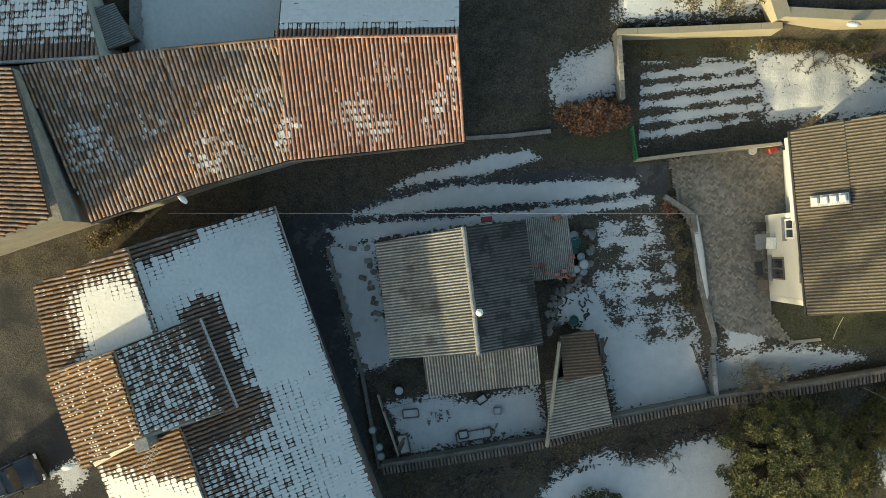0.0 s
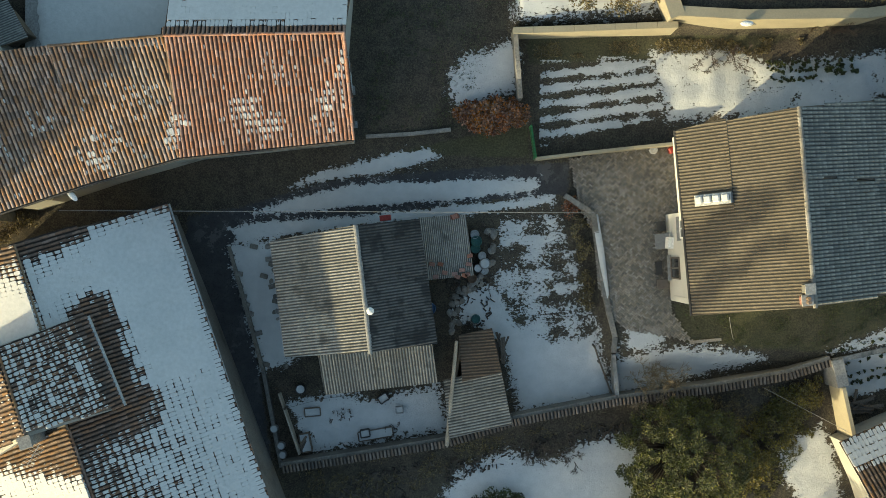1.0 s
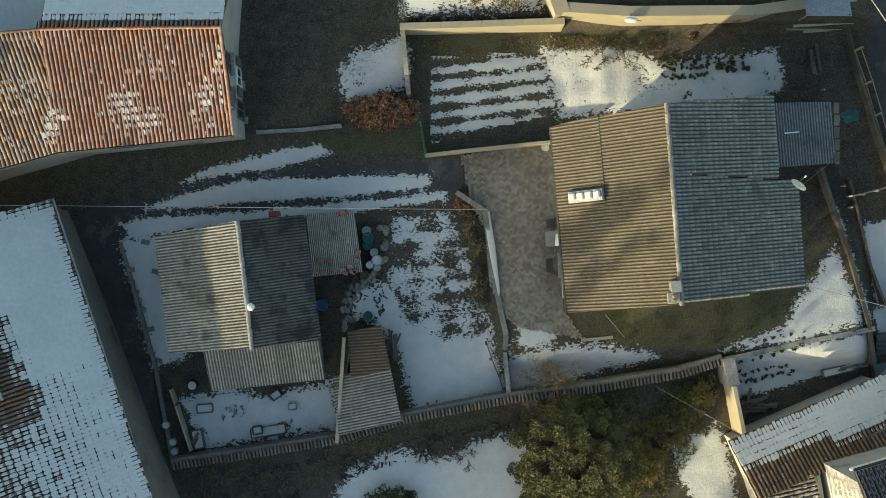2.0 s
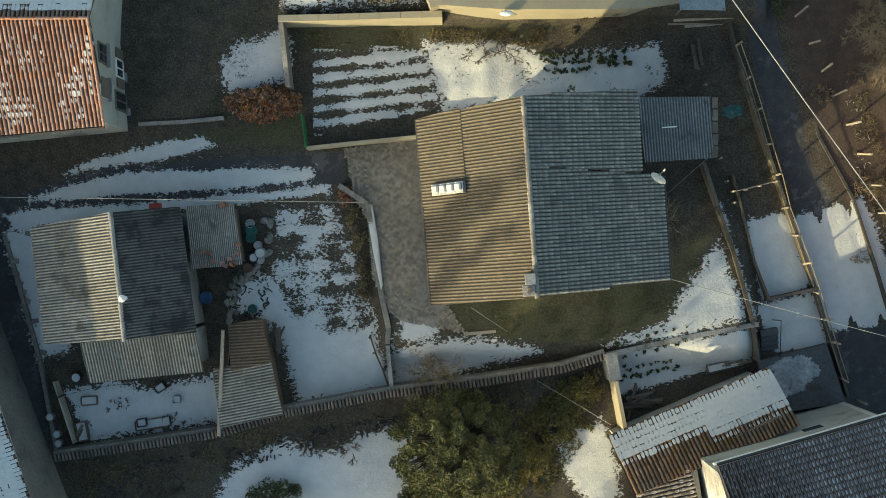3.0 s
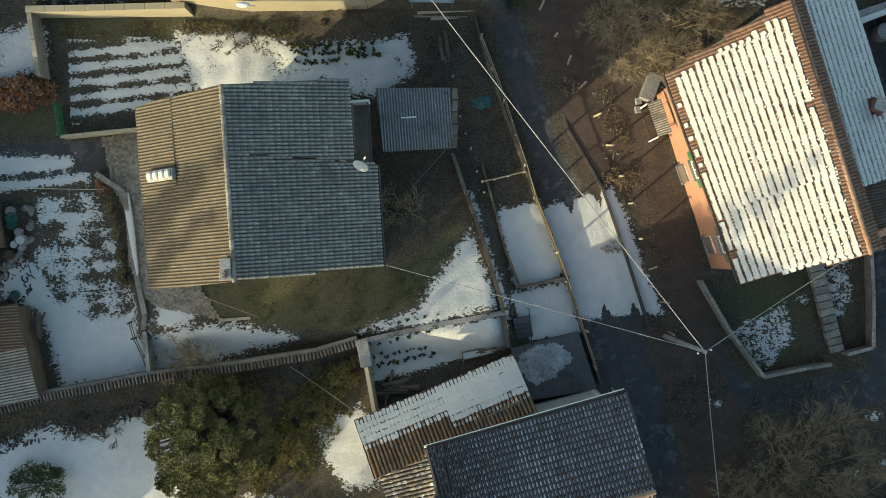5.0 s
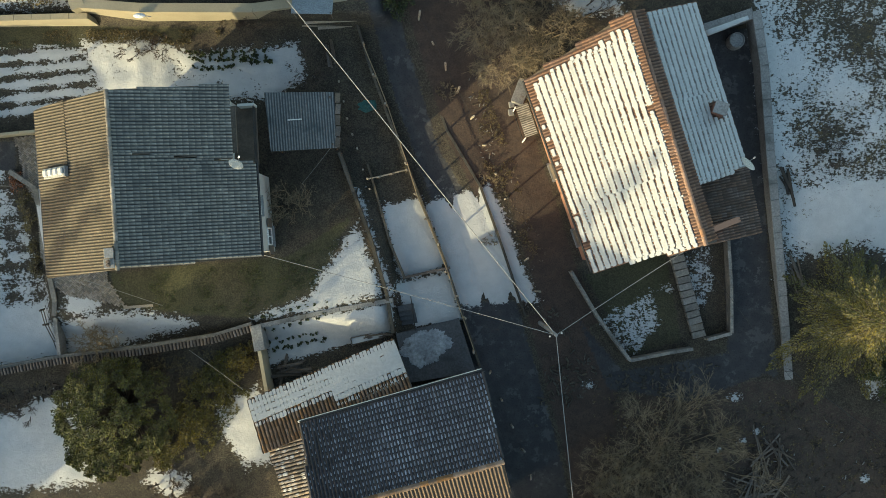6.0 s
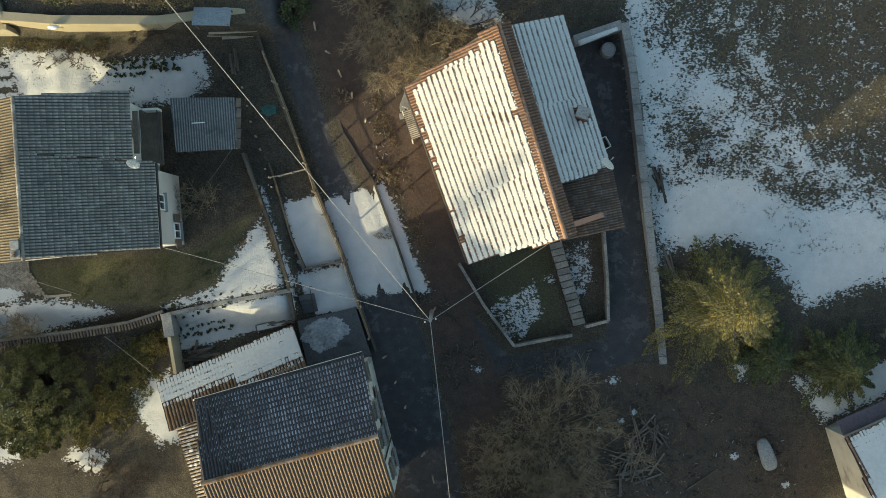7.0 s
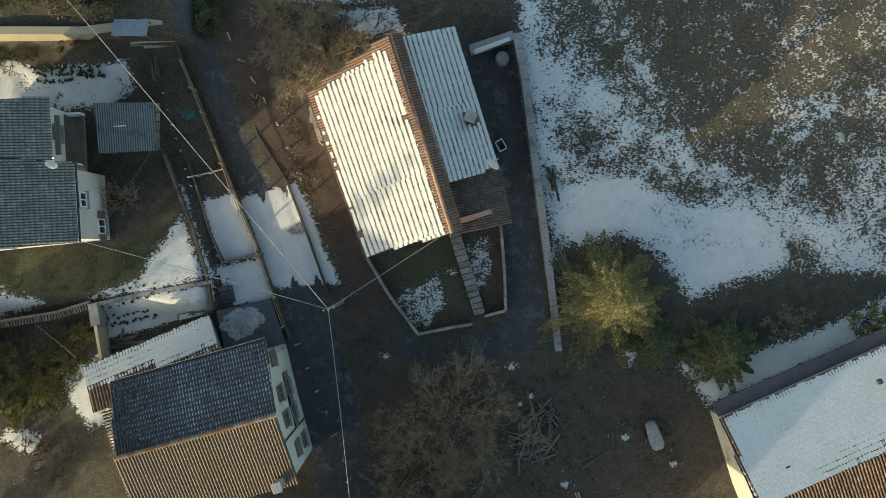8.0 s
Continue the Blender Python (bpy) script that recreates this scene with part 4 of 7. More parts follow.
# pink house
J = thing("house", (47, 4, 0), "pink house with snow-striped tile roof beside the dirt road", "house")
JR = [(46.23, 10.88, 9.4), (50.14, -0.77, 9.4)]
j_w = Slope([(44.88, -2.23, 6.5), (41.08, 7.74, 6.5), JR[0], JR[1]])
j_e = Slope([(50.09, 11.98, 6.3), (52.95, 3.45, 6.3), (49.55, 2.1, 8.4), (46.75, 11.0, 8.4)])
j_r = Slope([(46.85, 11.1, 9.0), (50.8, -0.6, 9.0), JR[1], JR[0]])
j_se = Slope([(53.07, 3.44, 6.0), (53.85, 0.05, 6.0), (50.16, -0.95, 7.4), (49.2, 2.3, 7.4)])
deck(j_w, J)
deck(j_e, J)
deck(j_r, J)
tile_roof(j_r, J, rolled, 0.34, 0.36, "tile_red", singles=0, jitter=0.005)
deck(j_se, J)
tile_roof(j_w, J, lambda w, l: rolled(w, l, 2, 0.05), 0.34, 0.36, "tile_red", near=(45, 4, 8), singles=250, jitter=0.005)
tile_roof(j_e, J, lambda w, l: rolled(w, l, 2, 0.05), 0.34, 0.36, "tile_red", near=(50, 6, 7), singles=60, jitter=0.005)
tile_roof(j_se, J, rolled, 0.30, 0.33, "tile_rust", singles=40, jitter=0.01)
ridge_cap(JR[0], JR[1], J, "tile_red", 0.28, 0.42)
walls(J, [(41.7, 7.5, 6.4), (45.2, -1.7, 6.4), (50.0, -0.4, 9.0), (53.2, 0.7, 5.9), (52.4, 3.3, 6.2), (49.7, 11.4, 6.2), (46.2, 10.4, 9.0)], -1.2, "plaster_pink")

# house with a snowy roof at the south-east
K = thing("house", (76, -14, -1), "low pale house with an even snow-covered roof", "house")
k_n = Slope([(80.6, -6.2, 4.0), (67.61, -12.24, 4.0), (69.6, -17.6, 5.9), (82.6, -11.5, 5.9)])
k_s = Slope([(71.6, -22.9, 4.0), (84.6, -16.8, 4.0), (82.6, -11.5, 5.9), (69.6, -17.6, 5.9)])
deck(k_n, K)
deck(k_s, K)
tile_roof(k_n, K, barrel, 0.215, 0.37, "tile_brown", singles=0)
tile_roof(k_s, K, barrel, 0.215, 0.37, "tile_ochre", singles=40, near=(72, -18, 5))
# pale walls in grey plaster: the shade on the end wall is in the colour
walls(K, [(80.2, -6.9, 3.9), (68.2, -12.5, 3.9), (70.0, -17.6, 5.5), (72.0, -22.2, 3.9), (84.0, -16.6, 3.9), (82.2, -11.6, 5.5)], -3.0, "plaster_grey")

# added house out of view below the white one, to shade yard and field
Q = thing("house", (38, -27, -2), "added tall house out of view that shades the yard", "house")
q_n = Slope([(52.0, -21.0, 8.6), (31.0, -23.2, 8.6), (31.6, -28.2, 10.9), (52.6, -26.0, 10.9)])
q_s = Slope([(32.2, -33.2, 8.6), (53.2, -31.0, 8.6), (52.6, -26.0, 10.9), (31.6, -28.2, 10.9)])
for s in (q_n, q_s):
    deck(s, Q)
    sheet_roof(s, Q, "sheet_brown", 0.19, 6, 0.03, 2.6)
walls(Q, [(51.7, -21.4, 8.5), (31.4, -23.5, 8.5), (31.9, -28.2, 10.5), (32.5, -32.8, 8.5), (52.8, -30.7, 8.5), (52.2, -26.0, 10.5)], -3.5, "plaster_grey")

box("gutter_slab", "tile_dark", K, (74.1 - 0.42 * 0.5, -9.22 + 0.907 * 0.5, 3.55), (14.4, 0.95, 0.16), 24.9, 0.02, "dark wet gutter slab along the eave")

# ---- snow on the roofs ----
def near_line(p, a, b):
    """Distance in plan from p to the segment a b."""
    ex, ey = b[0] - a[0], b[1] - a[1]
    k = max(0, min(1, ((p.x - a[0]) * ex + (p.y - a[1]) * ey) / (ex * ex + ey * ey)))
    return math.hypot(p.x - a[0] - k * ex, p.y - a[1] - k * ey)


def blobs(spots):
    return lambda p, a, b: max((q * (1 - math.hypot((p.x - x) / rx, (p.y - y) / ry)) for x, y, rx, ry, q in spots), default=0)


def ramp01(v, lo, hi):
    return max(0.0, min(1.0, (v - lo) / (hi - lo)))


D_EAVE = ((-11.71, -3.36), (-9.92, -7.62))
D_SOUTH = ((-9.92, -7.62), (-12.6, -8.6))


def c_south(p):
    # regular rows of tiles show through towards the bay, and the crust closes again towards the eave
    return 0.86 + 0.10 * (p.x + 9 - 0.33 * (-p.y - 9)) + 0.12 * noise.noise(p * 0.5)


def c_amount(p, a, b):
    melt = min(near_line(p, *D_EAVE) - 0.65, near_line(p, *D_SOUTH) - 0.8) + 0.45 * noise.noise(p * 1.9)
    edge = near_line(p, (-15.55, 0.03), (-8.55, 2.13))
    ridge = min(near_line(p, (-15.55, 0.03), (-14.02, -4.22)), near_line(p, (-12.46, -8.83), (-10.6, -13.9)))
    q = 1.7 if p.y > -6.6 + 0.35 * (p.x + 8) else min(1.5, c_south(p))
    q = min(q, 0.15 + 1.2 * ramp01(edge, 0.1, 1.1) + (0.45 if p.x > -12 else 0.0))
    q = min(q, 0.2 + 1.4 * ramp01(ridge, 0.1, 0.7))
    q -= 0.9 * max(0.0, 1 - math.hypot(p.x + 14.4, p.y - 0.2) / 2.3)
    return q * ramp01(melt, -0.1, 0.9)


roof_snow(c_e, C, 0.215, 0.37, c_amount, 0.13, seed=11)
roof_snow(d_e, C, 0.215, 0.28, lambda p, a, b: 0.70 * ramp01(near_line(p, *D_EAVE), 0.3, 0.8) - 0.12 * ramp01(p.y, -5.2, -4.2), 0.13, seed=12, dense=2)
roof_snow(c_wn, C, 0.215, 0.37, lambda p, a, b: 1.36 * ramp01(near_line(p, (-19.18, -6.21), (-20.06, -1.77)), 0.5, 3.3) * ramp01(-p.y, 0.6, 2.4) + 0.35 * noise.noise(p * 1.1), 0.13, seed=13)
roof_snow(d_w, C, 0.215, 0.25, lambda p, a, b: 0.04 + 0.25 * noise.noise(p * 0.9), 0.09, shift=1.0, fill=0.6, seed=14, dense=2)
roof_snow(c_ws, C, 0.215, 0.37, lambda p, a, b: 1.2 * ramp01(-p.y, 10.2, 11.6), 0.13, seed=15)
roof_snow(a_n, A, 0.205, 0.36, lambda p, a, b: 1.28 * ramp01(p.y, 10.15, 10.6), 0.12, seed=16)
roof_snow(a_l, A, 0.215, 0.37, lambda p, a, b: 0.8 * ramp01(p.y, 9.3, 10.0), 0.12, seed=17)
A_SPOTS = [(*(-7.67, 5.16), 0.7, 0.75, 1.15), (*(-12.98, 4.10), 0.75, 0.6, 1.1), (*(-11.30, 4.29), 1.0, 0.5, 1.1), (*(-11.33, 5.25), 0.9, 0.5, 0.9), (*(-10.12, 5.09), 0.6, 0.8, 0.8), (*(-2.71, 6.06), 0.8, 0.9, 1.15), (*(-4.38, 6.06), 0.5, 0.9, 1.0), (*(-3.47, 7.10), 0.5, 0.6, 0.8), (*(-0.38, 7.09), 0.7, 0.9, 0.9), (*(-8.86, 7.25), 0.9, 0.7, 0.55), (*(-4.93, 7.40), 0.6, 0.6, 0.55), (*(-6.98, 5.96), 0.5, 0.5, 0.9), (-12.6, 4.0, 1.3, 1.0, 1.2), (-11.4, 4.1, 1.5, 0.9, 1.1), (-10.4, 5.0, 1.5, 1.0, 0.8), (-7.6, 5.6, 0.8, 1.2, 1.3), (-4.0, 6.2, 1.7, 1.6, 1.0), (-3.2, 5.6, 1.2, 0.9, 1.0), (-0.3, 6.6, 1.0, 2.0, 1.0), (0.45, 8.4, 0.4, 2.6, 1.0), (-9.0, 7.0, 2.5, 1.8, 0.5), (-3.0, 8.0, 3.2, 1.8, 0.45)]
for s, k in ((a_east, 18), (a_mid, 19)):
    roof_snow(s, A, 0.205, 0.36, lambda p, a, b: max(-0.2, 1.15 * blobs(A_SPOTS)(p, a, b) - 0.32), 0.115, shift=0.8, fill=1.1, seed=k, dense=2)
roof_snow(a_west, A, 0.205, 0.36, lambda p, a, b: max(-0.15, blobs([(*(-16.93, 5.17), 1.5, 1.6, 1.15), (*(-16.13, 4.51), 1.2, 0.9, 0.9), (*(-17.22, 4.24), 1.0, 1.0, 0.9), (*(-13.88, 5.86), 1.1, 0.8, 0.9), (*(-15.68, 6.47), 1.6, 1.0, 0.35)])(p, a, b) * 1.1 - 0.3), 0.115, shift=0.8, fill=1.0, seed=20, dense=2)
roof_snow(b_s, B, 0.205, 0.36, blobs([(-21.0, 6.6, 1.0, 1.0, 0.7), (-21.0, 2.6, 1.2, 2.0, 0.4), (-23.0, 3.0, 1.5, 3.0, 0.5)]), 0.08, fill=0.8, seed=21)
roof_snow(n_roof, N, 0.215, 0.37, lambda p, a, b: min((1.5 - 0.35 * ramp01(b, 1.2, 2.2)) * ramp01(2.75 - b, 0.0, 0.9), 1.3) if a < 4.4 else 1.1 * ramp01(1.85 - b, 0.0, 0.3), 0.135, seed=22)
roof_snow(n_low, N, 0.215, 0.37, lambda p, a, b: 0.38, 0.12, seed=27, dense=2)


def j_amount(p, a, b):
    e = near_line(p, JR[0], JR[1])
    q = 1.3 * ramp01(e, 0.2, 0.7) * ramp01(near_line(p, (41.08, 7.74), (42.4, 4.3)), 0.1, 0.4) * ramp01(near_line(p, (41.08, 7.74), (46.23, 10.88)), 0.2, 0.7 + 0.14 * (p.x - 41))
    q *= ramp01(near_line(p, (42.4, 4.3), (44.88, -2.23)), 0.05, 0.35)
    bare = math.hypot((p.x - 46.6) / 1.5, (p.y - 5.9) / 0.7) + 0.5 * noise.noise(p * 1.5)
    return q * (0.3 + 0.7 * ramp01(bare, 0.3, 1.0))


roof_snow(j_w, J, 0.17, 0.36, j_amount, 0.115, shift=0.0, fill=1.0, seed=23, runs=True)
roof_snow(j_e, J, 0.17, 0.36, lambda p, a, b: 1.1 * ramp01(math.hypot(p.x - (51.13, 6.30)[0], p.y - (51.13, 6.30)[1]), 0.3, 0.8), 0.115, shift=0.0, fill=1.0, seed=24, runs=True)
roof_snow(k_n, K, 0.215, 0.37, lambda p, a, b: 1.7 * ramp01(near_line(p, (67.61, -12.24), (69.6, -17.6)), 0.05, 0.4) - 0.75 * ramp01(b, 3.6, 5.2) * ramp01(-a, -14, -9), 0.12, seed=25)
# pale flecks on the tile lips: sky glints put in as colour, with rime
roof_snow(i_n, I, 0.18, 0.31, lambda p, a, b: 0.24 + 0.66 * ramp01(near_line(p, (29.91, -10.2), (30.78, -14.28)), 0.8, 4.2) - 0.30 * ramp01(b, 3.0, 4.5), 0.05, shift=0.0, fill=0.6, seed=26, dense=1.9, squash=0.85, material="frost_glint", label="sky glints and rime painted pale on the tile lips")

# ---- garden walls, terraces, steps ----
def garden_wall(label, pts, thick, material, foot=1.2, coping=None, name="garden_wall", over=0.05, cop_h=0.07, cop_mat="concrete"):
    """A wall along points (x, y, top), with a coping of slabs or of barrel tiles laid across it."""
    x, y, z = pts[0]
    w = thing(name, (x, y, z - foot), label, "wall", kind="structure")
    for (x0, y0, t0), (x1, y1, t1) in zip(pts, pts[1:]):
        d = Vector((x1 - x0, y1 - y0, 0))
        ln = d.length
        d.normalize()
        s = Vector((-d.y, d.x, 0)) * thick / 2
        a, b = Vector((x0, y0, 0)), Vector((x1, y1, 0))
        v = [(*p.xy, q) for p, q in ((a - s, t0 - foot), (b - s, t1 - foot), (b + s, t1 - foot), (a + s, t0 - foot), (a - s, t0), (b - s, t1), (b + s, t1), (a + s, t0))]
        raw("wall_run", v, [(3, 2, 1, 0), (4, 5, 6, 7), (0, 1, 5, 4), (1, 2, 6, 5), (2, 3, 7, 6), (3, 0, 4, 7)], material, w)
        if coping == "slab":
            n = max(1, round(ln / 1.0))
            for k in range(n):
                p = (a + (b - a) * ((k + 0.5) / n))
                z = t0 + (t1 - t0) * (k + 0.5) / n
                box("coping_slab", cop_mat, w, (p.x, p.y, z + 0.004), (ln / n - 0.012, thick + 2 * over, cop_h), math.degrees(math.atan2(d.y, d.x)), 0.012, tilt=(rng.uniform(-1, 1), -math.degrees(math.atan2(t1 - t0, ln))))
        elif coping == "tile":
            n = max(1, round(ln / 0.2))
            v0, f0, ch = barrel(0.2, 0.36)
            me = bpy.data.meshes.new("coping_tile")
            me.from_pydata(v0, [], f0)
            channels(me, ch)
            me.materials.append(M["tile_mossy"])
            ang = math.atan2(d.y, d.x)
            for k in range(n):
                p = a + (b - a) * ((k + 0.5) / n)
                z = t0 + (t1 - t0) * (k + 0.5) / n
                ob = put("coping_tile", me, None, w)
                ob.matrix_basis = Matrix.Translation((p.x, p.y, z + 0.03)) @ Matrix.Rotation(ang, 4, "Z") @ Matrix.Translation((0, -thick / 2 - 0.12, -0.02)) @ pose(0, 0, 0, 14 + rng.uniform(-3, 3), rng.uniform(-3, 3), rng.uniform(-5, 5))
    return w


garden_wall("boundary wall with a row of old roof tiles on top", [(-3.3, -11.76, 0.05), (0.18, -11.22, 0.05), (5.62, -10.31, 0.05), (9.1, -9.19, 0.1), (14.7, -8.04, 0.2), (19.53, -7.38, 0.3), (23.7, -6.62, 0.4), (25.94, -5.88, 0.5)], 0.42, "stone", 1.9, "tile")
garden_wall("thick rendered wall beside the kitchen terrace", [(26.2, -5.85, 0.75), (26.5, -7.3, 0.85)], 0.62, "concrete", 2.2, "slab", over=0.0)
garden_wall("thin ochre-rendered wall below the terrace", [(26.48, -7.3, 1.0), (26.95, -9.6, 1.1), (27.35, -11.6, 1.1)], 0.2, "plaster_yellow", 2.6)
garden_wall("low terrace kerb of rough concrete", [(26.2, -5.95, 0.45), (30.0, -5.05, 0.4), (34.1, -4.25, 0.3)], 0.22, "concrete", 1.2, "slab", over=0.02)
garden_wall("retaining wall of the paved yard under a strip of snow", [(11.76, 2.80, 0.70), (13.29, 1.82, 0.60), (13.60, -0.09, 0.50), (13.83, -1.73, 0.45), (14.16, -3.37, 0.45), (14.48, -4.72, 0.45), (14.42, -5.56, 0.40)], 0.24, "stone", 1.6, "slab", over=0.02, cop_mat="stone")
garden_wall("low wall along the yard with a pale coping", [(10.12, 4.67, 1.50), (12.60, 4.97, 1.50), (15.26, 5.27, 1.50), (17.72, 5.52, 1.60)], 0.13, "plaster_yellow", 1.4, "slab", over=0.02, cop_h=0.05, cop_mat="plaster_yellow")
garden_wall("rendered wall beside the kitchen garden", [(8.96, 10.89, 3.20), (9.09, 9.56, 2.90), (9.27, 7.73, 2.50)], 0.22, "stone", 1.6, "slab", over=0.01, cop_mat="stone")
garden_wall("pale garden wall with stone coping", [(8.83, 11.01, 3.30), (11.91, 11.10, 3.40), (17.11, 11.27, 3.70)], 0.30, "plaster_yellow", 2.2, "slab", over=0.02, cop_mat="plaster_yellow")
garden_wall("tall ochre-rendered retaining wall", [(16.75, 11.77, 4.70), (20.23, 11.58, 4.70), (26.35, 11.70, 4.60), (31.44, 12.48, 4.40)], 0.5, "plaster_yellow", 3.9)
garden_wall("ochre-rendered wall running up the slope", [(16.89, 11.49, 4.70), (16.27, 13.12, 4.90), (15.63, 15.49, 5.40)], 0.75, "plaster_yellow", 3.0)
garden_wall("long concrete wall between the court and the field", [(54.09, 12.31, 3.39), (54.78, 9.42, 2.75), (55.53, 4.77, 1.60), (56.49, -0.82, 0.40), (57.25, -5.42, -0.60), (57.76, -9.0, -1.27)], 0.5, "concrete", 3.0, "slab", over=0.0, cop_h=0.05)
garden_wall("end wall of the court with snow on top", [(51.14, 11.26, 2.90), (53.96, 12.20, 3.30)], 0.5, "concrete", 3.0, "slab")
garden_wall("low concrete wall round the front garden", [(44.45, -2.38, 0.30), (46.09, -5.03, 0.10), (48.05, -7.56, 0.00), (50.34, -7.05, 0.00), (51.71, -6.80, 0.00)], 0.15, "stone", 1.4, "slab", over=0.02, cop_mat="stone")
garden_wall("low concrete wall round the front garden", [(52.54, -6.25, 0.00), (53.95, -5.84, 0.00), (53.80, -3.16, 0.30), (53.46, 0.07, 0.60)], 0.15, "stone", 1.4, "slab", over=0.02, cop_mat="stone")
garden_wall("mossy kerb wall along the narrow strip", [(30.89, 4.21, 1.20), (31.72, 1.97, 0.90), (32.72, -0.62, 0.60), (33.72, -3.89, 0.40), (34.13, -6.19, 0.30)], 0.2, "stone_dark", 1.6)
garden_wall("low wall beside the small garden plot", [(32.50, 3.61, 0.90), (33.11, 1.68, 0.60), (33.86, -0.92, 0.30), (34.71, -2.89, 0.10)], 0.12, "stone_dark", 1.2)
garden_wall("dark plank edging across the snow", [(34.65, -2.96, 0.00), (36.03, -2.63, 0.00), (37.41, -2.31, 0.00)], 0.14, "wood", 0.7)
garden_wall("stone wall beside the lane below the fence", [(31.64, 12.11, 2.30), (32.63, 9.00, 1.90), (33.78, 6.04, 1.30), (35.29, 2.37, 0.70), (37.18, -2.18, 0.00), (38.59, -6.16, -0.50), (39.30, -8.17, -0.70)], 0.14, "stone_dark", 1.3)
garden_wall("rubble kerb on the far side of the lane", [(35.14, 11.70, 1.50), (35.73, 9.17, 1.20), (37.03, 5.67, 0.80), (39.07, 2.47, 0.30), (40.47, -1.13, -0.10), (41.90, -5.10, -0.50)], 0.14, "stone_dark", 0.9)
garden_wall("concrete wall between the kitchen garden and cottage", [(14.43, -5.65, 0.30), (14.66, -7.84, 0.10)], 0.18, "concrete", 1.4, "slab", over=0.02)
garden_wall("low stone kerb under the orange shrub", [(1.22, 5.85, 1.00), (3.61, 6.00, 1.00), (5.70, 6.24, 1.00)], 0.2, "stone", 0.5)
garden_wall("plinth wall of the cottage yard", [(-6.21, 0.03, -0.20), (-4.42, -6.72, -0.70), (-3.45, -11.98, -0.90)], 0.2, "stone", 0.9)
garden_wall("wooden board fence of the cottage yard", [(-3.54, -7.91, -0.40), (-2.41, -11.21, -0.40)], 0.08, "wood_pale", 0.9)
garden_wall("boards along the kitchen garden", [(9.31, -9.25, -0.20), (12.03, -8.72, -0.10), (14.38, -8.10, 0.00)], 0.08, "wood", 0.9)

# steps down to the kitchen terrace
st = thing("steps", (34.96, -5.25, -0.88), "dark concrete steps between snowy terraces", "steps")
for k in range(6):
    p0, p1 = Vector((34.84, -4.72, -0.20)), Vector((35.17, -6.11, -1.20))
    p = p0.lerp(p1, k / 5)
    box("step", "concrete_wet", st, (p.x, p.y, p.z - 0.5), (0.95, 0.34, 0.5), 12, 0.01)
bm = bmesh.new()
rod(bm, (35.15, -4.01, 0.80), (35.43, -6.03, -0.20), 0.025)
rod(bm, (35.15, -4.01, 0.80), (35.11, -4.07, -0.60), 0.025)
rod(bm, (35.43, -6.03, -0.20), (35.40, -6.11, -1.20), 0.025)
part("handrail", bm, "iron", st)
fs = thing("steps", (51.02, -2.07, -0.57), "concrete path and steps up to the pink house", "steps")
for k in range(14):
    p0, p1 = Vector((50.40, -0.75, 0.50)), Vector((52.17, -5.98, -0.60))
    p = p0.lerp(p1, k / 13)
    box("step", "stone", fs, (p.x, p.y, p.z - 0.5 + rng.uniform(-0.02, 0.02)), (0.78, 0.38, 0.5), 16 + rng.uniform(-3, 3), 0.012)
# flat garage roof
gr = thing("outbuilding", (36.26, -6.92, -1.01), "flat concrete garage roof with a film of snow", "garage")
bm = bmesh.new()
pts = [(34.28, -6.27, 0.00), (37.96, -5.31, 0.00), (39.02, -8.43, 0.00), (34.99, -9.17, 0.00)]
lo = [bm.verts.new((x, y, -2.0)) for x, y, _ in pts]
hi = [bm.verts.new((x, y, -0.35)) for x, y, _ in pts]
bm.faces.new(hi[::-1])
for k in range(4):
    bm.faces.new((lo[k], hi[k], hi[(k + 1) % 4], lo[(k + 1) % 4]))
bmesh.ops.recalc_face_normals(bm, faces=bm.faces)
part("roof_slab", bm, "concrete_wet", gr)


def drift(label, outline, z, thick=0.06, name="snow_patch", rag=0.10, n=90, material="snow"):
    """A flat patch of lying snow with a ragged rounded edge."""
    cx, cy = sum(p[0] for p in outline) / len(outline), sum(p[1] for p in outline) / len(outline)
    ring = []
    per = list(zip(outline, outline[1:] + outline[:1]))
    for k in range(n):
        s = k / n * len(per)
        (x0, y0), (x1, y1) = per[int(s)]
        f = s - int(s)
        x, y = x0 + (x1 - x0) * f, y0 + (y1 - y0) * f
        g = 1 + rag * (noise.noise((x * 3, y * 3, 1.7)) + 0.6 * noise.noise((x * 9, y * 9, 4.1)))
        ring.append((cx + (x - cx) * g, cy + (y - cy) * g))
    verts = [(x, y, z) for x, y in ring] + [(cx + (x - cx) * 0.97, cy + (y - cy) * 0.97, z + thick * 0.8) for x, y in ring] + [(cx + (x - cx) * 0.86, cy + (y - cy) * 0.86, z + thick) for x, y in ring] + [(cx, cy, z + thick * 1.05)]
    faces = []
    for r in (0, n):
        faces += [(r + k, r + (k + 1) % n, r + n + (k + 1) % n, r + n + k) for k in range(n)]
    faces += [(2 * n + k, 2 * n + (k + 1) % n, 3 * n) for k in range(n)]
    ob = raw(name, verts, faces, material, None, smooth=True)
    return tagged(ob, label, "snow", kind="stuff")


drift("thin wet snow on the garage roof", [(36.05 + 1.4 * math.cos(w) * (1 + 0.12 * math.cos(4 * w)), -7.0 + 1.05 * math.sin(w) * (1 + 0.10 * math.sin(3 * w)) + 0.25 * math.cos(w)) for w in (k / 40 * 2 * math.pi for k in range(40))], -0.345, 0.012, rag=0.22, n=240, material="slush")

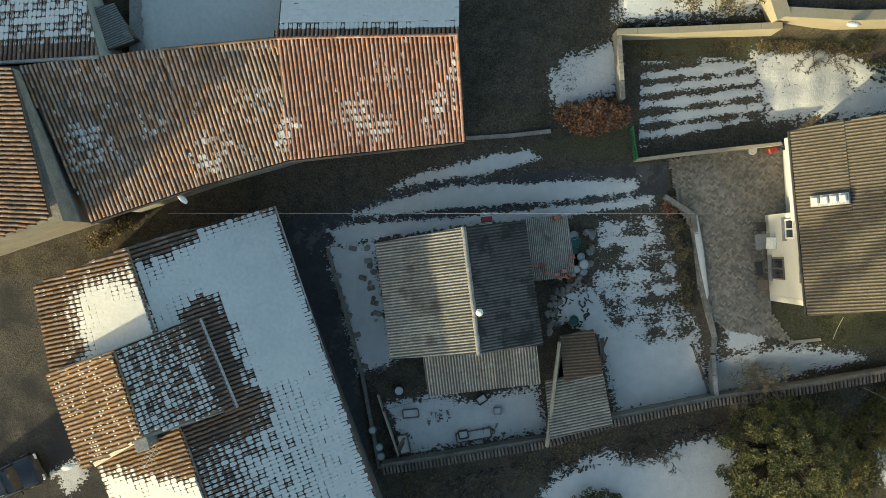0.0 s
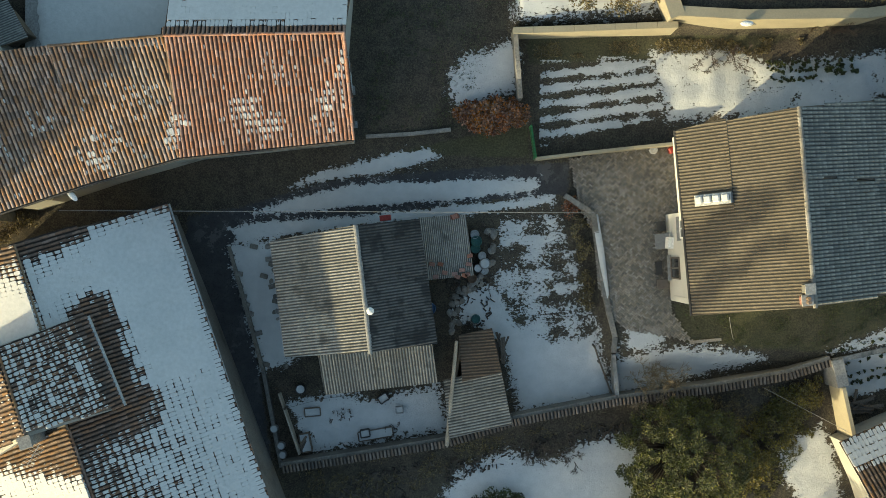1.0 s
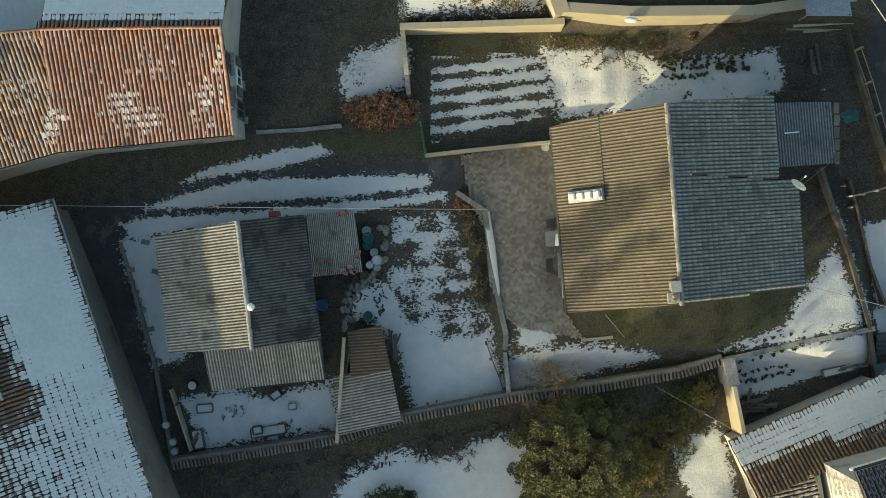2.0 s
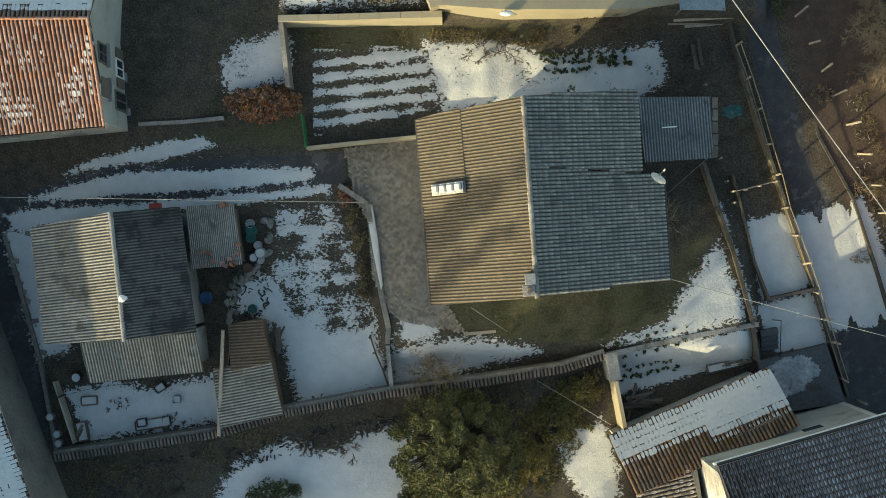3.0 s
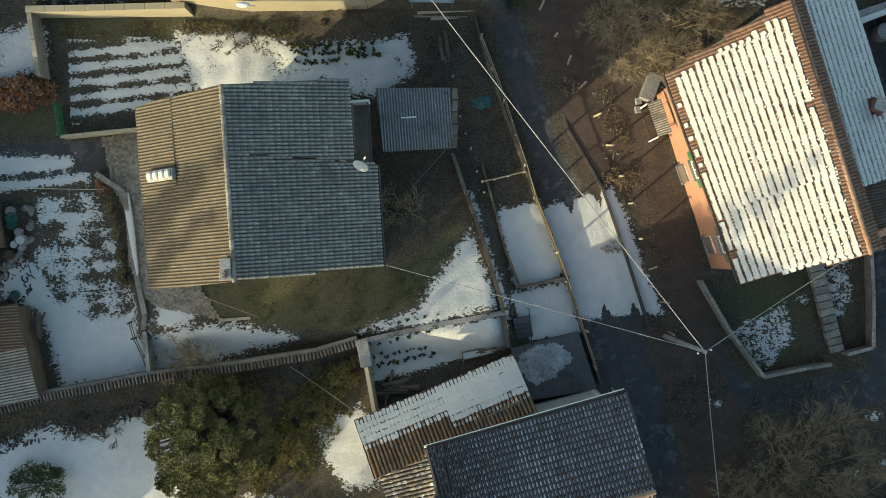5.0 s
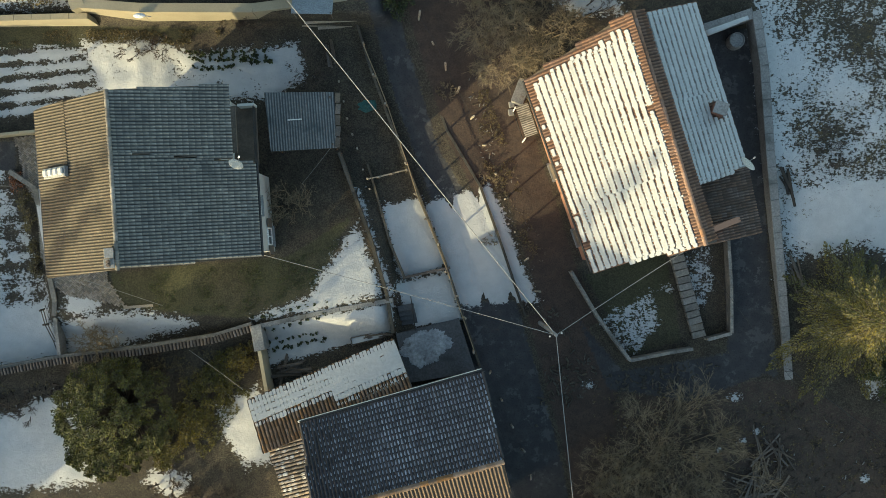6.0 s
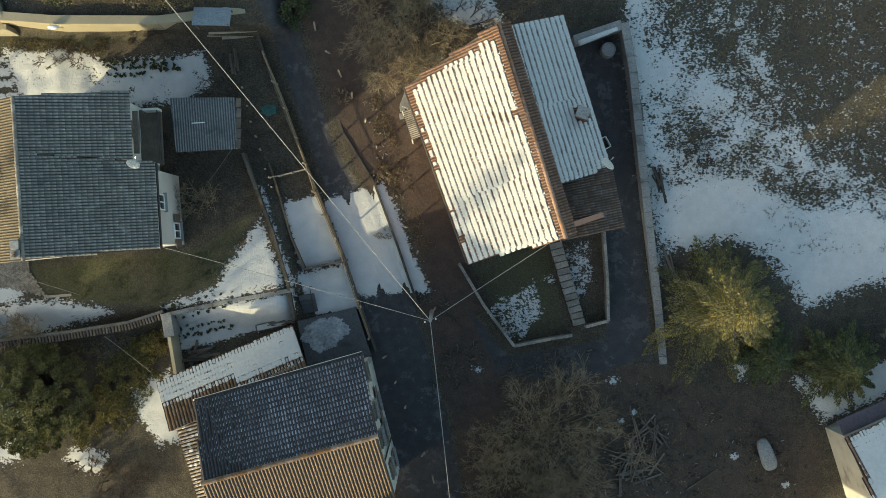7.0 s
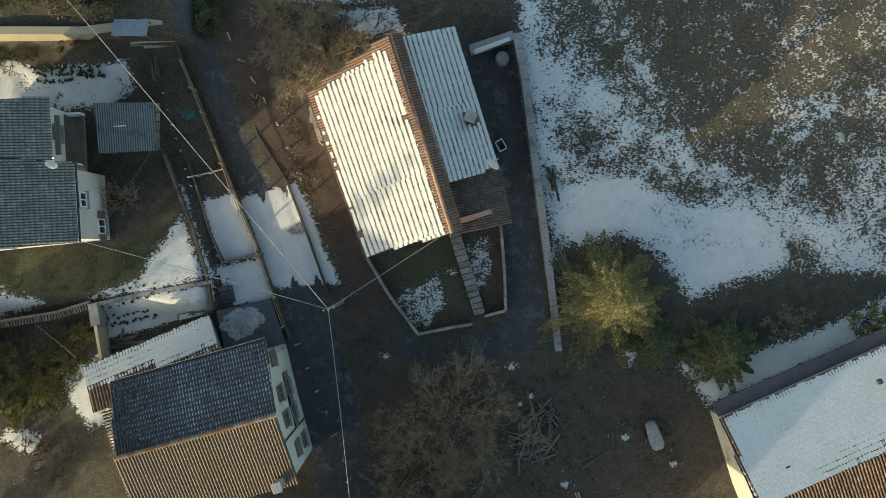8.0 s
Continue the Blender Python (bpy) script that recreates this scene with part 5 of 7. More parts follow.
# ---- details of the houses ----
def chimney(parent, at, size=(0.5, 0.6), h=1.1, turn=8, material="brick", pot=True):
    x, y, z = at
    c = box("chimney", material, parent, (x, y, z - 1.0), (size[0], size[1], h + 1.0), turn, 0.015)
    box("chimney_cap", "concrete", c, (x, y, z + h + 0.003), (size[0] + 0.12, size[1] + 0.12, 0.07), turn, 0.015)
    if pot:
        for s in (-1, 1):
            o = Vector((math.cos(radians(turn + 90)), math.sin(radians(turn + 90)), 0)) * s * size[1] * 0.22
            bm = bmesh.new()
            rod(bm, (x + o.x, y + o.y, z + h + 0.08), (x + o.x, y + o.y, z + h + 0.36), 0.09, 0.075, 8)
            part("chimney_pot", bm, "tile_ochre", c)
    return c


def dish(label, at, facing, r=0.45):
    """A satellite dish on a short mast; facing: heading in degrees."""
    t = thing("satellite_dish", at, label, "satellite dish")
    bm = bmesh.new()
    rod(bm, at, (at[0], at[1], at[2] + 1.3), 0.03)
    part("mast", bm, "zinc", t)
    c = Matrix.Translation((at[0], at[1], at[2] + 1.25)) @ pose(0, 0, 0, 55, 0, facing)
    bm = bmesh.new()
    rings = []
    for k in range(5):
        rr = r * k / 4
        rings.append([bm.verts.new(c @ Vector((math.cos(q * math.pi / 8) * rr, math.sin(q * math.pi / 8) * rr, 0.12 + 0.35 * rr * rr))) for q in range(16)] if k else [bm.verts.new(c @ Vector((0, 0, 0.12)))])
    for q in range(16):
        bm.faces.new((rings[0][0], rings[1][q], rings[1][(q + 1) % 16]))
        for k in range(1, 4):
            bm.faces.new((rings[k][q], rings[k + 1][q], rings[k + 1][(q + 1) % 16], rings[k][(q + 1) % 16]))
    bmesh.ops.solidify(bm, geom=bm.faces[:], thickness=0.015)
    part("reflector", bm, "white_paint", t)
    bm = bmesh.new()
    rod(bm, c @ Vector((0, -r * 0.9, 0.15)), c @ Vector((0, 0, 0.62)), 0.014)
    box_at(bm, c @ Matrix.Translation((0, 0, 0.6)), 0.07, 0.07, 0.12)
    part("feed_arm", bm, "zinc", t)
    return t


def antenna(label, at, turn=20, h=1.8):
    t = thing("aerial", at, label, "aerial")
    bm = bmesh.new()
    rod(bm, at, (at[0], at[1], at[2] + h), 0.025)
    part("mast", bm, "zinc", t)
    d = Vector((math.cos(radians(turn)), math.sin(radians(turn)), 0))
    s = Vector((-d.y, d.x, 0))
    top = Vector((at[0], at[1], at[2] + h - 0.1))
    bm = bmesh.new()
    rod(bm, top - d * 0.6, top + d * 0.6, 0.014)
    boom = part("boom", bm, "zinc", t)
    for k in range(9):
        p = top + d * (k / 8 * 1.2 - 0.6)
        bm = bmesh.new()
        rod(bm, p - s * 0.28, p + s * 0.28, 0.008, sides=4)
        part("crossbar", bm, "zinc", boom)


# big house
sub = Slope([hw.at(*[(hw.ab[1][0]) * 0.52, 0.0]), HW[0], hw.at(hw.ab[1][0] + 0.20, 2.45, 0), hw.at(hw.ab[1][0] * 0.52 + 0.2, 2.45, 0)])
sub.poly = [p + hw.n * 0.05 for p in sub.poly]
sub.o = sub.poly[0]
sheet_roof(sub, H, "sheet_tan", 0.15, 7, 0.026, 2.6, noun="newer_sheet")
bm = bmesh.new()
sp = [Vector((16.79, 2.02, 9.00)), Vector((18.29, 2.20, 9.90))]
mid = (sp[0] + sp[1]) / 2
rot = Matrix([[hw.v[i], -hw.x[i], hw.n[i]] for i in range(3)]).to_4x4()
box_at(bm, Matrix.Translation(mid) @ rot @ Matrix.Translation((0, 0.12, -0.1)), (sp[1] - sp[0]).length, 0.52, 0.24, 0.02)
sky_ob = part("skylight", bm, "zinc", H, "skylight under a ridge of snow")
for k in range(4):
    bm = bmesh.new()
    box_at(bm, Matrix.Translation(mid) @ rot @ Matrix.Translation(((k - 1.5) * 0.42, 0.14, 0.14)), 0.36, 0.36, 0.14, 0.06)
    part("snow_ridge", bm, "snow", sky_ob)
chimney(H, (21.03, -1.72, 11.60), (0.34, 0.36), 0.5, 5, "plaster_dark", False)
chimney(H, (20.99, -2.22, 11.50), (0.4, 0.36), 0.35, 5, "brick", True)
dish("white satellite dish on a short mast above grey tiles", (26.65, 2.62, 9.20), 150, 0.38)
bm = bmesh.new()
box_at(bm, pose(*(16.36, 3.28, 7.30), 0, 0, 95), 3.9, 0.22, 0.5, 0.01)
part("loggia_beam", bm, "plaster_white", H)
WX = lambda y: 17.45 - (y + 2.75) * (0.30 / 4.55) - 0.005
window(H, (WX(-1.0), -1.0, 1.2), (-1, -0.05), 1.15, 2.1, 0, "shutter", "door")
window(H, (WX(-1.0), -1.0, 6.3), (-1, -0.05), 1.1, 1.3, 2)
window(H, (WX(1.0), 1.0, 4.0), (-1, -0.05), 1.0, 1.3, 0)
box("meter_box", "white_paint", H, (WX(0.3) - 0.15, 0.3, 1.4), (0.3, 0.6, 0.8), -4)
window(H, (27.06, 0.9, 5.2), (1, 0.1), 0.95, 1.2, 0)
window(H, (27.12, -0.7, 1.4), (1, 0.1), 1.0, 1.4, 2)
window(H, (25.46, 5.0, 5.4), (1, 0.1), 1.0, 1.7, 1)
bal = thing("balcony", (26.2, 4.7, 4.6), "white rendered balcony on the back of the house", "balcony")
box("slab", "wood", bal, (26.1, 4.75, 4.4), (1.3, 3.3, 0.18), 4)
box("parapet", "plaster_white", bal, (26.25, 6.3, 4.584), (0.9, 0.14, 1.0), 4)
box("parapet", "plaster_white", bal, (26.2, 3.12, 4.584), (0.9, 0.12, 1.0), 4)
for z in (4.9, 5.25, 5.55):
    bm = bmesh.new()
    rod(bm, (26.83, 3.15, z), (26.62, 6.3, z), 0.022)
    part("rail", bm, "iron", bal)
box("awning_box", "shutter", bal, (26.0, 4.75, 7.4), (0.3, 2.4, 0.2), 4)
# eaves gutters
def gutter(parent, a, b, r=0.07, material="zinc"):
    bm = bmesh.new()
    rod(bm, a, b, r, r, 8)
    part("gutter", bm, material, parent)


gutter(H, (HW[0][0] - 0.06, HW[0][1], 8.30), (HW[1][0] - 0.06, HW[1][1], 8.30), material="iron")
gutter(H, (27.38, 3.0, 8.30), (27.76, -1.77, 8.30), material="iron")
gutter(J, (44.82, -2.26, 6.42), (41.02, 7.72, 6.42), material="iron")
gutter(C, (-8.5, 2.15, 3.68), (-3.0, -14.0, 3.68))
gutter(C, (-11.66, -3.34, 6.46), (-9.87, -7.60, 6.46), 0.10)
gutter(A, (-7.4, 4.24, 6.0), (0.98, 5.14, 6.0), material="iron")
gutter(A, (-17.0, 1.24, 6.0), (-11.83, 2.96, 6.0), material="iron")
gutter(A, (-11.83, 2.96, 6.0), (-7.4, 4.24, 6.0), material="iron")

# long house: end wall, gable to the west, court
EX = lambda y: 0.62 - (y - 5.5) * 0.06 + 0.005
window(A, (EX(8.9), 8.9, 4.1), (1, 0.06), 1.0, 1.3, 0, "shutter")
window(A, (EX(8.6), 8.6, 1.2), (1, 0.06), 1.0, 1.3, 2)
window(A, (EX(6.9), 6.9, 0.9), (1, 0.06), 1.0, 2.0, 0, "shutter", "door")
window(A, (EX(7.2), 7.2, 4.1), (1, 0.06), 1.0, 1.3, 1)
for x, z in ((-4.5, 3.6), (-1.5, 3.6), (-6.2, 3.6)):
    window(A, (x, 4.65 + (x + 7.41) * 0.106 - 0.005, z), (0.1, -1), 0.9, 1.2, 0, "shutter")
gab = thing("parapet_wall", (-18.8, 5, 0), "grey rough stone gable rising between two roofs", "wall", kind="structure")
raw("gable", [(-20.2, 8.35, -0.5), (-17.9, 1.45, -0.5), (-17.45, 1.3, -0.5), (-19.75, 8.3, -0.5), (-20.2, 8.35, 8.62), (-17.9, 1.45, 8.62), (-17.45, 1.3, 8.68), (-19.75, 8.3, 8.68)], [(3, 2, 1, 0), (4, 5, 6, 7), (0, 1, 5, 4), (1, 2, 6, 5), (2, 3, 7, 6), (3, 0, 4, 7)], "stone", gab)
ter = thing("terrace_roof", (-12, 12, 1.0), "flat roof terrace buried under smooth snow", "terrace")
raw("slab", [(-16.0, 9.2, 1.0), (-7.7, 10.0, 1.0), (-7.5, 16.5, 1.0), (-16.0, 16.0, 1.0), (-16.0, 9.2, 3.0), (-7.7, 10.0, 3.0), (-7.5, 16.5, 3.0), (-16.0, 16.0, 3.0)], [(3, 2, 1, 0), (4, 5, 6, 7), (0, 1, 5, 4), (1, 2, 6, 5), (2, 3, 7, 6), (3, 0, 4, 7)], "concrete", ter)
drift("smooth snow on the flat terrace", [(-15.2, 9.6), (-12.0, 9.75), (-8.0, 10.2), (-7.9, 13.0), (-8.0, 16.2), (-15.4, 15.8), (-15.4, 12.6)], 3.004, 0.10, rag=0.04)
lt = thing("lean_to", (-16.6, 11.4, 3.0), "small lean-to with a sheet-metal roof", "shed")
ls = Slope([(-16.42, 12.27, 4.20), (-15.41, 10.41, 4.20), (-16.58, 9.89, 4.60), (-17.54, 11.91, 4.60)])
deck(ls, lt)
sheet_roof(ls, lt, "sheet_metal", 0.12, 7, 0.014, 3.0)
walls(lt, [(-16.5, 12.0, 4.1), (-15.4, 10.6, 4.1), (-16.6, 10.1, 4.4), (-17.4, 11.8, 4.4)][::-1], 3.0, "wood", 0.06)

# snow-covered house: chimney on the raised bay
chimney(C, (-13.88, -9.02, 7.40), (0.5, 0.5), 1.1, 18, "concrete", False)
chimney(C, (-14.10, -8.72, 7.60), (0.7, 0.35), 0.5, 18, "brick", False)
antenna("thin aerial beside the chimney", (-13.51, -9.62, 7.00), 60, 1.6)
for y in (-1.0, -5.0, -9.5):
    x = -9.25 + (1.6 - y) * (9.55 / 26.7)
    window(C, (x + 0.01, y, 0.6), (0.945, 0.327), 0.9, 1.2, 0, "shutter")
    box("buttress", "stone", C, (x + 0.3, y - 2.4, -1.6), (0.5, 0.7, 2.6), 19, 0.03)
# barge strips along the verges
def verge(parent, a, b, material="tile_ochre"):
    ridge_cap(a, b, parent, material, 0.15, 0.40)


verge(C, (-19.1, -6.1, 6.08), (-15.04, -4.68, 8.88))
verge(C, (-15.04, -4.68, 8.88), (-13.77, -8.56, 8.88), "tile_ochre")
verge(C, (-12.35, -8.68, 7.05), (-5.95, -26.5, 7.05), "tile_brown")
verge(A, (-7.78, 9.87, 7.7), (0.64, 10.03, 7.7), "tile_orange")
verge(A, (-13.2, 9.35, 7.7), (-7.78, 9.87, 7.7), "tile_ochre")
verge(A, (0.64, 10.03, 7.68), (0.98, 5.21, 6.13), "tile_orange")

# cottage: lean-to roof, flat roof with bricks, chimney pipe
l_s = Slope([(-0.75, -7.6, 2.2), (5.06, -6.93, 2.2), (4.74, -4.65, 3.0), (-1.04, -5.5, 3.0)])
deck(l_s, S)
sheet_roof(l_s, S, "sheet_grey", 0.15, 6, 0.026, 2.6, noun="lean_to_sheet")
walls(S, [(-0.5, -7.2, 2.1), (4.7, -6.6, 2.1), (4.5, -4.8, 2.9), (-0.8, -5.4, 2.9)], -1.6, "plaster_grey", 0.2)
f_s = Slope([(4.30, -1.72, 1.75), (6.92, -1.42, 1.75), (6.48, 1.72, 1.95), (4.0, 1.55, 1.95)])
deck(f_s, S, thick=0.1)
sheet_roof(f_s, S, "sheet_grey", 0.10, 9, 0.010, 3.4, noun="flat_sheet")
walls(S, [(4.35, -1.5, 1.6), (6.7, -1.25, 1.6), (6.3, 1.5, 1.8), (4.1, 1.35, 1.8)], -1.6, "wood", 0.1)
bm = bmesh.new()
rod(bm, (1.78, -3.1, 4.6), (1.78, -3.1, 5.45), 0.11, 0.11, 12)
pipe = part("flue", bm, "white_paint", S)
bm = bmesh.new()
rod(bm, (1.78, -3.1, 5.47), (1.78, -3.1, 5.60), 0.19, 0.06, 12)
part("flue_cap", bm, "white_paint", pipe)
for n, (px_, py_) in enumerate([(4.74, -0.85), (5.18, -0.85), (5.41, -1.29), (5.92, -1.35), (6.30, -1.15), (6.44, -1.44), (6.65, -0.85), (6.71, -0.41), (6.59, -1.38), (6.06, -1.50), (4.94, -1.50)]):
    b = box("brick", "brick", None, (px_, py_, 1.85), (0.29, 0.2, 0.16), rng.uniform(-25, 25), 0.015)
    tagged(b, "loose red brick weighing down the sheet roof", "brick", "bricks on the flat roof")
bk = thing("brick_stack", (6.05, 1.62, 1.90), "small stack of red bricks by the eave", "bricks")
for k in range(3):
    box("brick", "brick", bk, (*(5.91, 1.62), 1.9 + k * 0.125), (0.5 - 0.1 * k, 0.25, 0.12), 8 + 9 * k, 0.01)
red = box("crate", "red_plastic", None, (*(2.29, 1.55), 1.2), (0.6, 0.3, 0.35), 6, 0.03)
tagged(red, "faded red plastic crate under the eave", "crate")

# garden shed of the cottage
G2 = thing("shed", (7.4, -7, -1), "ramshackle shed under rusty corrugated sheets", "shed")
g1 = Slope([(7.90, -4.2, 1.25), (6.15, -4.6, 1.25), (6.35, -7.0, 1.45), (8.40, -6.5, 1.45)])
g2 = Slope([(5.70, -10.05, 0.75), (9.0, -9.35, 0.75), (8.35, -6.25, 1.25), (5.35, -6.95, 1.25)])
for s, m in ((g1, "sheet_brown"), (g2, "sheet_grey")):
    deck(s, G2, thick=0.06)
    sheet_roof(Slope([s.poly[1], s.poly[2], s.poly[3], s.poly[0]], up=tuple(s.poly[0] - s.poly[1])), G2, m, 0.16, 5, 0.028, 1.8)
walls(G2, [(5.6, -9.8, 0.7), (8.8, -9.2, 0.7), (7.8, -4.4, 1.0), (6.3, -4.7, 1.0)], -1.6, "wood", 0.08)
pl = thing("pole", (5.56, -10.55, 0.20), "long pale timber pole leaning over the shed", "pole")
bm = bmesh.new()
rod(bm, (6.03, -4.83, 2.10), (5.55, -10.53, 0.35), 0.09, 0.12, 8)
part("shaft", bm, "wood_pale", pl)

# white house
IW = lambda k: (38.8 + (40.9 - 38.8) * k + 0.012, -7.75 + (-15.7 + 7.75) * k)
for k, z, sh in ((0.13, 5.2, 1), (0.40, 5.3, 0), (0.40, 2.0, 2), (0.60, 5.3, 0), (0.60, 2.0, 2), (0.86, 3.8, 1), (0.86, 0.6, 0)):
    x, y = IW(k)
    window(I, (x, y, z), (0.967, 0.255), 1.0, 1.4, sh, "shutter")
bm = bmesh.new()
x, y = IW(0.72)
rod(bm, (x + 0.06, y, 8.6), (x + 0.06, y, -1.0), 0.05, 0.05, 8)
part("downpipe", bm, "iron", I)
chimney(I, (40.27, -15.77, 10.00), (0.45, 0.5), 0.9, 16, "concrete", False)
bm = bmesh.new()
box_at(bm, pose(36.0, -9.25, 3.4, 90, 0, 17), 1.0, 0.6, 0.05, 0.01)
part("hatch", bm, "glass_dark", I)
gutter(I, (39.1, -7.32, 8.82), (29.88, -10.13, 8.82), material="iron")
box("barge_board", "white_paint", I, (34.4, -8.72, 8.55), (9.7, 0.10, 0.2), 17)

# pink house
JW = lambda k: (41.7 + (45.2 - 41.7) * k - 0.012, 7.5 + (-1.7 - 7.5) * k)
for k, z in ((0.45, 3.6), (0.45, 0.6), (0.86, 3.6), (0.86, 0.6)):
    x, y = JW(k)
    w = window(J, (x, y, z), (-0.935, -0.355), 0.95, 1.3, 2 if z > 3 else 1)
    if k < 0.5 and z > 3:
        for c in w.children:
            if c.name.startswith("shutter"):
                c.data.materials.clear()
                c.data.materials.append(M["green_paint"])
chimney(J, (51.13, 6.29, 7.10), (0.6, 0.55), 0.8, -18, "brick", False)
bm = bmesh.new()
box_at(bm, pose(*(48.53, 4.07, 8.90), 0, 0, -18), 0.26, 0.26, 0.3, 0.02)
part("vent_tile", bm, "tile_red", J)
dish("white satellite dish on the pink house", (52.46, 3.33, 6.60), 140, 0.45)
por = thing("porch", (41.6, 6.2, 0.5), "small porch under a flat grey canopy on thin posts", "porch")
ps = Slope([(40.85, 6.75, 3.2), (41.45, 5.05, 3.2), (42.1, 5.3, 3.4), (41.5, 7.0, 3.4)])
deck(ps, por, "wood", 0.05)
sheet_roof(ps, por, "sheet_grey", 0.12, 8, 0.008, 2.6)
for p in ps.poly[:2]:
    bm = bmesh.new()
    rod(bm, (p.x, p.y, 0.3), (p.x, p.y, p.z - 0.1), 0.045)
    part("post", bm, "white_paint", por)
bm = bmesh.new()
rod(bm, (ps.poly[0].x, ps.poly[0].y, 1.3), (ps.poly[1].x, ps.poly[1].y, 1.3), 0.03)
part("handrail", bm, "iron", por)
hut = thing("cupboard", (41.2, 7.75, 0.6), "tall pale metal cupboard with a sloping lid beside the porch", "cupboard")
box("body", "zinc", hut, (41.2, 7.75, 0.6), (0.6, 1.25, 1.7), -20, 0.02)
box("lid", "concrete", hut, (41.2, 7.75, 2.304), (0.72, 1.4, 0.06), -20, 0.015)
for k in range(2):
    box("planter", "concrete", None, (40.75 - 0.02 * k, 7.15 - 0.45 * k, gz(40.75, 7.0)), (0.32, 0.36, 0.35), 10, 0.03)
for o in [o for o in scene.objects if o.name.startswith("planter") and o.parent is None and "label" not in o]:
    tagged(o, "square concrete planter beside the porch", "planter")

# shed behind the big house
E2 = thing("shed", (29, 5.8, 0.6), "open shed with a grey corrugated metal roof", "shed")
e_s = Slope([(30.98, 4.30, 3.1), (30.72, 7.40, 3.1), (26.9, 7.24, 3.6), (27.35, 3.98, 3.6)])
deck(e_s, E2, thick=0.08)
sheet_roof(Slope([e_s.poly[3], e_s.poly[0], e_s.poly[1], e_s.poly[2]], up=tuple(e_s.poly[2] - e_s.poly[3])), E2, "sheet_metal", 0.15, 6, 0.02, 3.4)
for q in ((27.6, 4.2), (30.7, 4.5), (30.5, 7.1), (27.2, 7.0)):
    bm = bmesh.new()
    rod(bm, (q[0], q[1], -0.2), (q[0], q[1], 3.25), 0.07)
    part("post", bm, "wood", E2)
for k in range(5):
    box("edge_board", "wood", E2, (30.93 + rng.uniform(-0.04, 0.08), 4.6 + 0.62 * k, 3.14), (0.28, 0.56, 0.05), rng.uniform(-6, 4), 0.01)
walls(E2, [(30.5, 7.1, 3.1), (27.2, 7.0, 3.4), (27.3, 6.2, 3.4)], 0.0, "wood", 0.06, closed=False)
bm = bmesh.new()
rod(bm, (28.21, 5.75, 3.50), (28.99, 5.83, 3.40), 0.035)
tagged(part("batten", bm, "white_paint", E2), "white batten nailed to the roof")

# snowy south-east house: vents
for q in ((77.32, -9.58, 5.00), (71.57, -15.11, 5.20), (76.22, -14.38, 5.60)):
    bm = bmesh.new()
    box_at(bm, pose(*q, 0, 0, 24), 0.3, 0.3, 0.35, 0.02)
    part("roof_vent", bm, "iron", K)

# ---- trees and shrubs ----
def leaf_mesh(name, pts, dirs, size, material, parent, seed=1, aspect=2.2):
    """Many small pointed leaves at the given places."""
    r = np.random.RandomState(seed)
    n = len(pts)
    pts = np.array(pts, float)
    d = np.array(dirs, float) + r.normal(0, 0.35, (n, 3))
    d /= np.linalg.norm(d, axis=1, keepdims=True) + 1e-9
    s = np.cross(d, r.normal(0, 1, (n, 3)) * [0.4, 0.4, 1.0])
    s /= np.linalg.norm(s, axis=1, keepdims=True) + 1e-9
    ln = size * r.uniform(0.6, 1.35, (n, 1))
    w = ln / aspect
    v = np.stack([pts - d * ln * 0.5, pts + s * w * 0.5, pts + d * ln * 0.5, pts - s * w * 0.5], 1).reshape(-1, 3)
    f = np.arange(n * 4).reshape(n, 4)
    return raw(name, v.tolist(), f.tolist(), material, parent)


def conifer(label, base, h, r, mat_leaf="leaf_conifer", seed=1, whorls=16, lean=(0, 0), leaf=0.19, taper=0.75):
    """A fir-like tree: tapered trunk, drooping boughs in whorls, needles in sprays."""
    q = random.Random(seed)
    t = thing("conifer", base, label, "tree")
    b = Vector(base)
    top = b + Vector((lean[0], lean[1], h))
    bm = bmesh.new()
    rod(bm, b, b.lerp(top, 0.5), 0.22, 0.13, 8)
    rod(bm, b.lerp(top, 0.5), top, 0.13, 0.02, 8)
    part("trunk", bm, "bark", t)
    bm = bmesh.new()
    pts, dirs = [], []
    for k in range(whorls):
        f = k / (whorls - 1)
        z = 0.10 + 0.88 * f
        cnt = q.randint(6, 9)
        for j in range(cnt):
            a = (j + q.uniform(-0.35, 0.35)) / cnt * 2 * math.pi + k * 0.7
            ln = r * (1 - f) ** taper * q.uniform(0.7, 1.15) + 0.25
            o = b.lerp(top, z)
            tip = o + Vector((math.cos(a) * ln, math.sin(a) * ln, -0.22 * ln + 0.12 * ln * f + q.uniform(-0.15, 0.15)))
            rod(bm, o, tip, 0.035, 0.008, 4)
            out = (tip - o).normalized()
            side = Vector((-out.y, out.x, 0)).normalized()
            m = int(34 + ln * 150)
            for i in range(m):
                u = q.uniform(0.12, 1.04)
                wide = 0.24 * ln * max(0.0, 1 - u) ** 0.8 + 0.09 + 0.05 * math.sin(u * 22)
                s = q.uniform(-1, 1)
                p = o.lerp(tip, u) + side * s * wide + Vector((0, 0, q.uniform(-0.10, 0.06)))
                pts.append(p)
                dirs.append(out + side * s * 0.9 + Vector((0, 0, -0.1)))
    part("bough_spray", bm, "bark", t, kind="stuff")
    leaf_mesh("crown", pts, dirs, leaf, mat_leaf, t, seed, 3.2)
    return t


